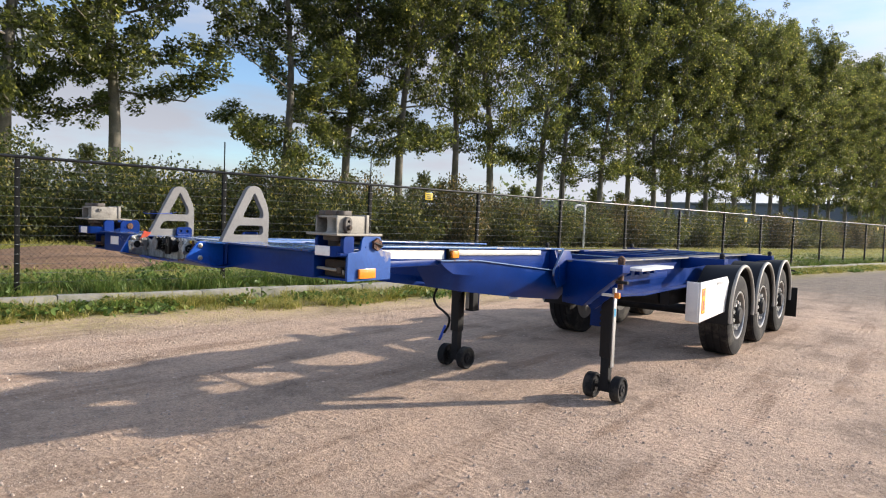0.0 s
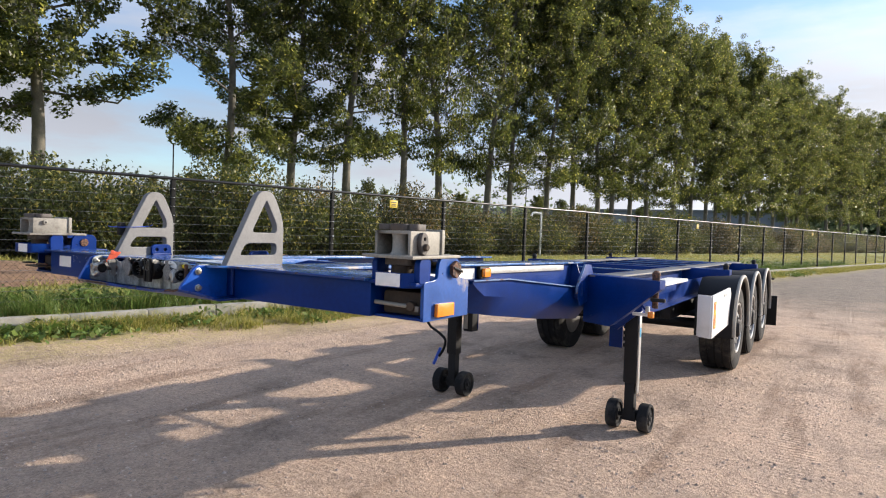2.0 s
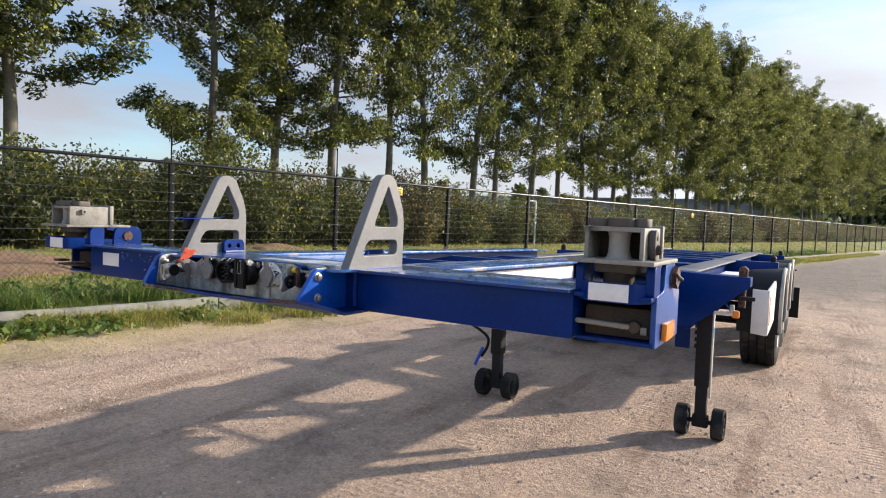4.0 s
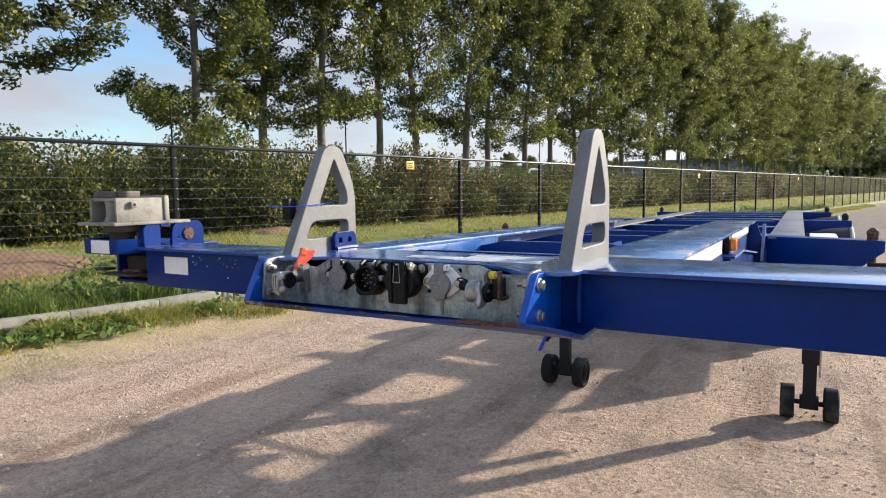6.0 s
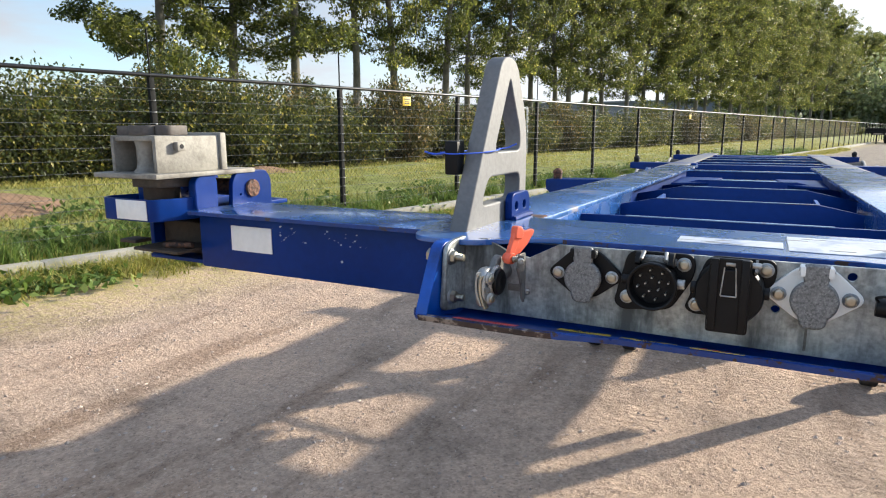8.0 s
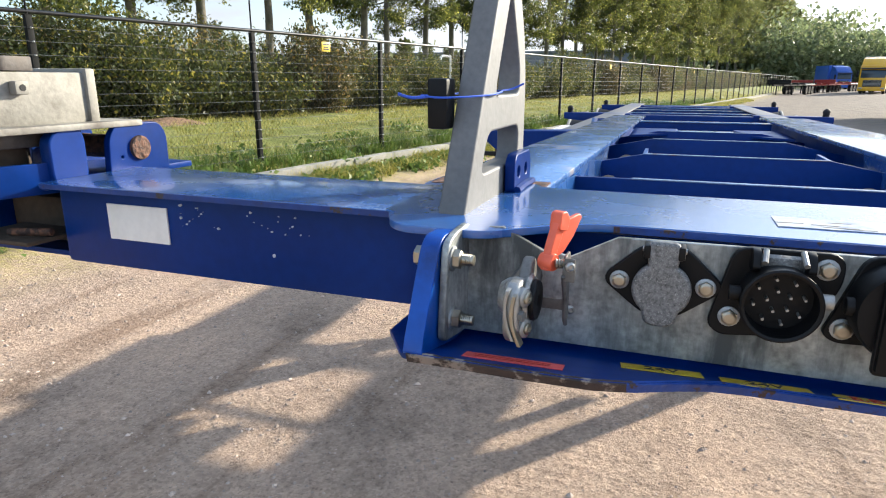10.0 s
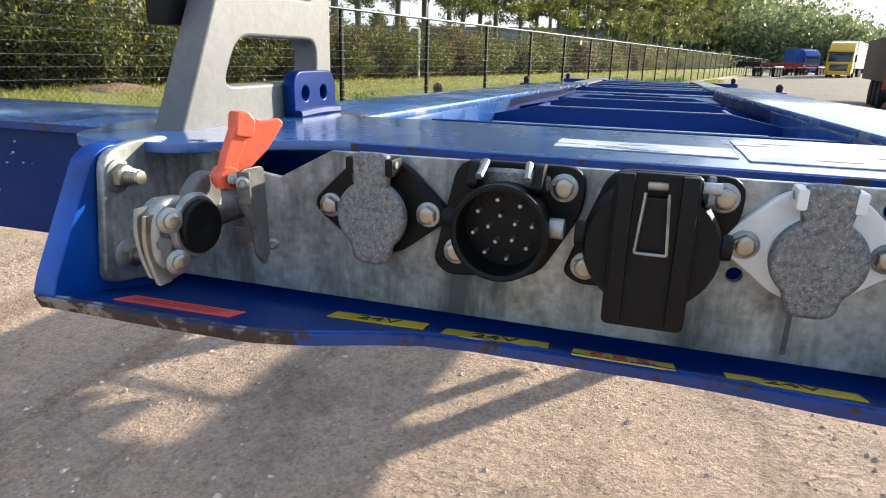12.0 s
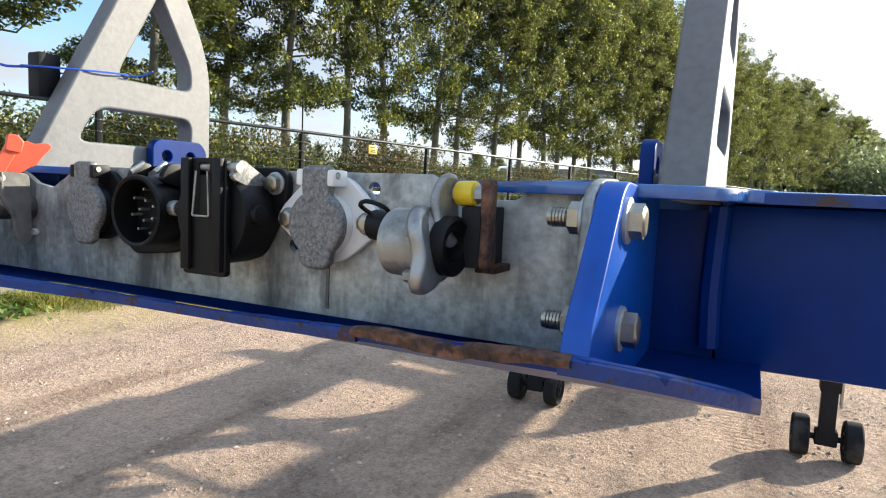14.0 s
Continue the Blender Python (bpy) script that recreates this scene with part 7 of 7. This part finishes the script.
ico = np.array([(0, 0, 1), (0.9, 0, 0.1), (0.2, 0.9, 0.0), (-0.8, 0.4, 0.1), (-0.6, -0.7, 0.0), (0.4, -0.85, 0.1)])
tris = np.array([(0, 1, 2), (0, 2, 3), (0, 3, 4), (0, 4, 5), (0, 5, 1)])
jit = rs.uniform(0.65, 1.3, (n, 6, 3))
v = ico[None] * jit * sz[:, None, None]
v[:, :, 2] *= 0.8
ang = rs.uniform(0, 6.28, n)
c, s = np.cos(ang), np.sin(ang)
v = np.stack([v[:, :, 0] * c[:, None] - v[:, :, 1] * s[:, None], v[:, :, 0] * s[:, None] + v[:, :, 1] * c[:, None], v[:, :, 2]], 2)
v += np.stack([xs, ys, np.full(n, -0.002)], 1)[:, None, :]
mesh = bpy.data.meshes.new("loose_stones")
mesh.from_pydata(v.reshape(-1, 3).tolist(), [], (tris[None] + 6 * np.arange(n)[:, None, None]).reshape(-1, 3).tolist())
mesh.materials.append(STONE)
o = part("loose_stones", mesh, STONE)
tagged(o, "small loose stones scattered on the packed gravel", "stones", kind="stuff")

# clods in patches
n = 4200
px_, py_ = rs.uniform(-4.8, 3.4, 4 * n), -0.6 + 8.0 * rs.uniform(0, 1, 4 * n) ** 1.2
keep = np.array([noise.noise((a * 0.9, b * 0.9, 7.0)) + 0.4 * noise.noise((a * 3.0, b * 3.0, 2.0)) > 0.0 for a, b in zip(px_, py_)])
px_, py_ = px_[keep][:n], py_[keep][:n]
n = len(px_)
sz = 0.005 + 0.013 * rs.uniform(0, 1, n) ** 4
v = ico[None] * rs.uniform(0.55, 1.4, (n, 6, 3)) * sz[:, None, None]
v[:, :, 2] *= 0.6
v += np.stack([px_, py_, np.full(n, -0.002)], 1)[:, None, :]
mesh = bpy.data.meshes.new("clods")
mesh.from_pydata(v.reshape(-1, 3).tolist(), [], (tris[None] + 6 * np.arange(n)[:, None, None]).reshape(-1, 3).tolist())
mesh.materials.append(CLOD)
o = part("clods", mesh, CLOD)
tagged(o, "crumbly clods of packed sandy soil", "clods", kind="stuff")

# more, finer grit
n = 26000
ys = -0.8 + 7.5 * rs.uniform(0, 1, n) ** 1.2
xs = rs.uniform(-4.8, 3.4, n)
sz = 0.002 + 0.004 * rs.uniform(0, 1, n) ** 2
base = np.stack([xs, ys, np.zeros(n)], 1)
ang = rs.uniform(0, 6.28, n)
d1 = np.stack([np.cos(ang), np.sin(ang), np.zeros(n)], 1) * sz[:, None]
d2 = np.stack([-np.sin(ang), np.cos(ang), np.zeros(n)], 1) * sz[:, None]
up = np.stack([np.zeros(n), np.zeros(n), sz * rs.uniform(0.5, 1.0, n)], 1)
grit = np.stack([base - d1, base + d2, base + d1 + up * 0.6, base - d2 * 0.6 + up], 1)
o = part("grit", raw_mesh("grit", grit, 4, n, STONE), STONE)
tagged(o, "fine grit on the packed gravel yard", "grit", kind="stuff")

# ---- parked vehicles, far off ----
YELLOW_CAB = material("yellow_cab_paint", (0.75, 0.42, 0.02), 0.35, spread=0.06, scale=2, bump=0.0, coat=0.4)
GLASS_DARK = material("dark_windscreen", (0.03, 0.045, 0.06), 0.12, spread=0.05, bump=0.0)
RED_FRAME = material("red_chassis_paint", (0.3, 0.035, 0.03), 0.5, spread=0.2, scale=3, bump=0.05)
BOX_GREY = material("pale_trailer_wall", (0.6, 0.6, 0.58), 0.5, spread=0.06, scale=1, bump=0.0)
BOARD = material("weathered_trailer_doors", (0.12, 0.085, 0.07), 0.75, spread=0.25, scale=3, bump=0.1)


def far_wheels(t, spots, r=0.5, w=0.28):
    for x, y in spots:
        part("wheel", lathe([(0.2, -w / 2), (r * 0.92, -w / 2), (r, -w * 0.35), (r, w * 0.35), (r * 0.92, w / 2), (0.2, w / 2), (0.0, w * 0.3)], (x, y, r), (1, 0, 0), 24), RUBBER, t)


def truck(label, paint, trailer_paint, end=15.5):
    """A tractor unit with its box trailer at the origin, its front towards -y."""
    t = thing("truck", (0, 0, 0), label, "truck", "parked vehicles")
    cab = prism(rounded([(0.0, 0.5), (0.0, 1.6), (0.12, 2.6), (0.25, 3.0), (2.2, 3.0), (2.2, 0.5)], 0.12, 4), "x", -1.25, 1.25, 0.05)
    part("cab", cab, paint, t)
    part("roof_deflector", prism([(0.3, 3.0), (1.0, 3.65), (2.2, 3.85), (2.2, 3.0)], "x", -1.2, 1.2, 0.05), paint, t)
    m = prism([(-0.015, 1.68), (0.1, 2.5), (0.14, 2.5), (0.03, 1.68)], "x", -1.12, 1.12, 0.01)
    part("windscreen", m, GLASS_DARK, t)
    part("sun_visor", prism([(-0.15, 2.55), (-0.12, 2.62), (0.2, 2.75), (0.2, 2.68)], "x", -1.15, 1.15, 0.01), BLACK, t)
    gr = part("grille", box(-0.85, 0.85, -0.03, 0.02, 0.75, 1.45, 0.02), BLACK, t)
    for k in range(5):
        part("grille_bar", box(-0.82, 0.82, -0.045, -0.03, 0.82 + k * 0.13, 0.87 + k * 0.13, 0.008), BRIGHT, gr)
    part("bumper", box(-1.25, 1.25, -0.08, 0.3, 0.3, 0.7, 0.05), paint, t)
    for sx in (-1, 1):
        part("headlight", box(sx * 1.0 - 0.16, sx * 1.0 + 0.16, -0.1, -0.06, 0.5, 0.66, 0.03), BRIGHT, t)
        part("mirror", box(sx * 1.45 - 0.1, sx * 1.45 + 0.1, 0.1, 0.25, 1.7, 2.4, 0.03), BLACK, t)
    part("trailer_box", box(-1.27, 1.27, 3.0, end, 1.0, 3.95, 0.03), trailer_paint, t)
    part("chassis", box(-0.5, 0.5, 1.0, end - 0.5, 0.6, 1.0, 0.02), DARK, t)
    far_wheels(t, [(sx * 1.05, y) for sx in (-1, 1) for y in (1.2, 4.6, 10.8, 12.1, 13.4) if y < end])
    return t


def chassis(label, paint):
    """An empty chassis trailer at the origin, its front towards -y."""
    t = thing("chassis_trailer", (0, 0, 0), label, "trailer", "parked vehicles")
    for sx in (-1, 1):
        part("main_beam", box(sx * 0.5 - 0.08, sx * 0.5 + 0.08, 0, 11.5, 0.95, 1.3, 0.02), paint, t)
        part("landing_leg", box(sx * 0.8 - 0.06, sx * 0.8 + 0.06, 2.6, 2.72, 0.02, 0.95, 0.01), DARK, t)
        part("mudguard", prism(rounded([(6.5, 1.05), (6.5, 1.2), (10.6, 1.2), (10.6, 1.05)], 0.03, 2), "x", sx * 1.03 - 0.2, sx * 1.03 + 0.2, 0.02), GALV, t)
    for y in (0.0, 3.2, 6.0, 8.5, 11.3):
        part("bolster", box(-1.22, 1.22, y, y + 0.18, 1.12, 1.32, 0.02), paint, t)
    part("headboard", box(-1.2, 1.2, 0.1, 0.2, 1.32, 1.62, 0.02), paint, t)
    far_wheels(t, [(sx * 1.03, y) for sx in (-1, 1) for y in (7.2, 8.5, 9.8)], 0.5, 0.38)
    return t


def stand(t, x, y, turn):
    t.matrix_basis = pose(x, y, ground_z(x, y), 0, 0, turn)


stand(truck("yellow truck with a pale box trailer, parked facing the yard", YELLOW_CAB, BOX_GREY), 19.4, 80.0, -19)
blue_lorry = truck("blue lorry parked behind a row of chassis trailers", material("lorry_blue", (0.02, 0.09, 0.4), 0.4, spread=0.06, scale=2, bump=0.0), material("lorry_blue_box", (0.03, 0.11, 0.42), 0.45, spread=0.08, scale=2, bump=0.0), 7.4)
stand(blue_lorry, 26.0, 124.0, 16)
stand(chassis("black chassis trailer parked beside the fence", DARK), 9.9, 76.0, -22)
stand(chassis("dark red chassis trailer in a parked row", RED_FRAME), 14.0, 88.0, -27)
stand(chassis("dark red chassis trailer in a parked row", RED_FRAME), 17.2, 92.0, -27)
# the rear end of a closed trailer
rt = thing("box_trailer", (0, 0, 0), "tipper trailer with a red frame and worn brown doors", "trailer", "parked vehicles")
part("body", box(-1.2, 1.2, 0.12, 8.0, 0.95, 2.55, 0.03), BOARD, rt)
for sx in (-1, 1):
    part("corner_post", box(sx * 1.22 - 0.06, sx * 1.22 + 0.06, 0.0, 0.14, 0.7, 2.62, 0.02), RED_FRAME, rt)
    part("door", box(sx * 0.58 - 0.56, sx * 0.58 + 0.56, 0.06, 0.12, 1.0, 2.5, 0.02), BOARD, rt)
    part("rear_lamp", box(sx * 0.95 - 0.2, sx * 0.95 + 0.2, -0.02, 0.04, 0.62, 0.78, 0.02), RED, rt)
part("top_bar", box(-1.28, 1.28, 0.0, 0.14, 2.52, 2.64, 0.02), RED_FRAME, rt)
part("bumper", box(-1.25, 1.25, 0.0, 0.12, 0.5, 0.72, 0.02), DARK, rt)
far_wheels(rt, [(sx * 1.0, y) for sx in (-1, 1) for y in (1.6, 2.9, 4.2)], 0.5, 0.38)
stand(rt, 8.9, 25.0, -10)

# bare earth and bark thrown up on the bank
def heap(mb, cx, cy, wide, long, high):
    rings = []
    for i in range(9):
        u = i / 8
        rings.append([])
        for k in range(26):
            a = 2 * math.pi * k / 26
            rr_ = u * (1 + 0.3 * noise.noise((math.cos(a) * 1.5 + cy, math.sin(a) * 1.5, 4.0)))
            x, y = cx + wide * rr_ * math.cos(a) + 0.25 * wide * rr_ * math.sin(a), cy + long * rr_ * math.sin(a)
            h = high * (1 - u * u) + 0.04 * noise.noise((x * 3, y * 3, 1.0)) * (1 - u) - 0.03 * (i == 8)
            rings[-1].append(mb.verts.new((x, y, ground_z(x, y) + h + 0.01)))
    for a, b in zip(rings, rings[1:]):
        for k in range(26):
            mb.faces.new((a[k], a[(k + 1) % 26], b[(k + 1) % 26], b[k]))


mb = bmesh.new()
heap(mb, -9.3, 3.0, 1.0, 1.7, 0.16)
heap(mb, -9.4, 9.2, 0.45, 0.8, 0.1)
bmesh.ops.remove_doubles(mb, verts=mb.verts, dist=0.0005)
o = part("bark_mulch", mb, MULCH)
tagged(o, "low heap of dry brown bark on the grass bank", "mulch", kind="stuff")
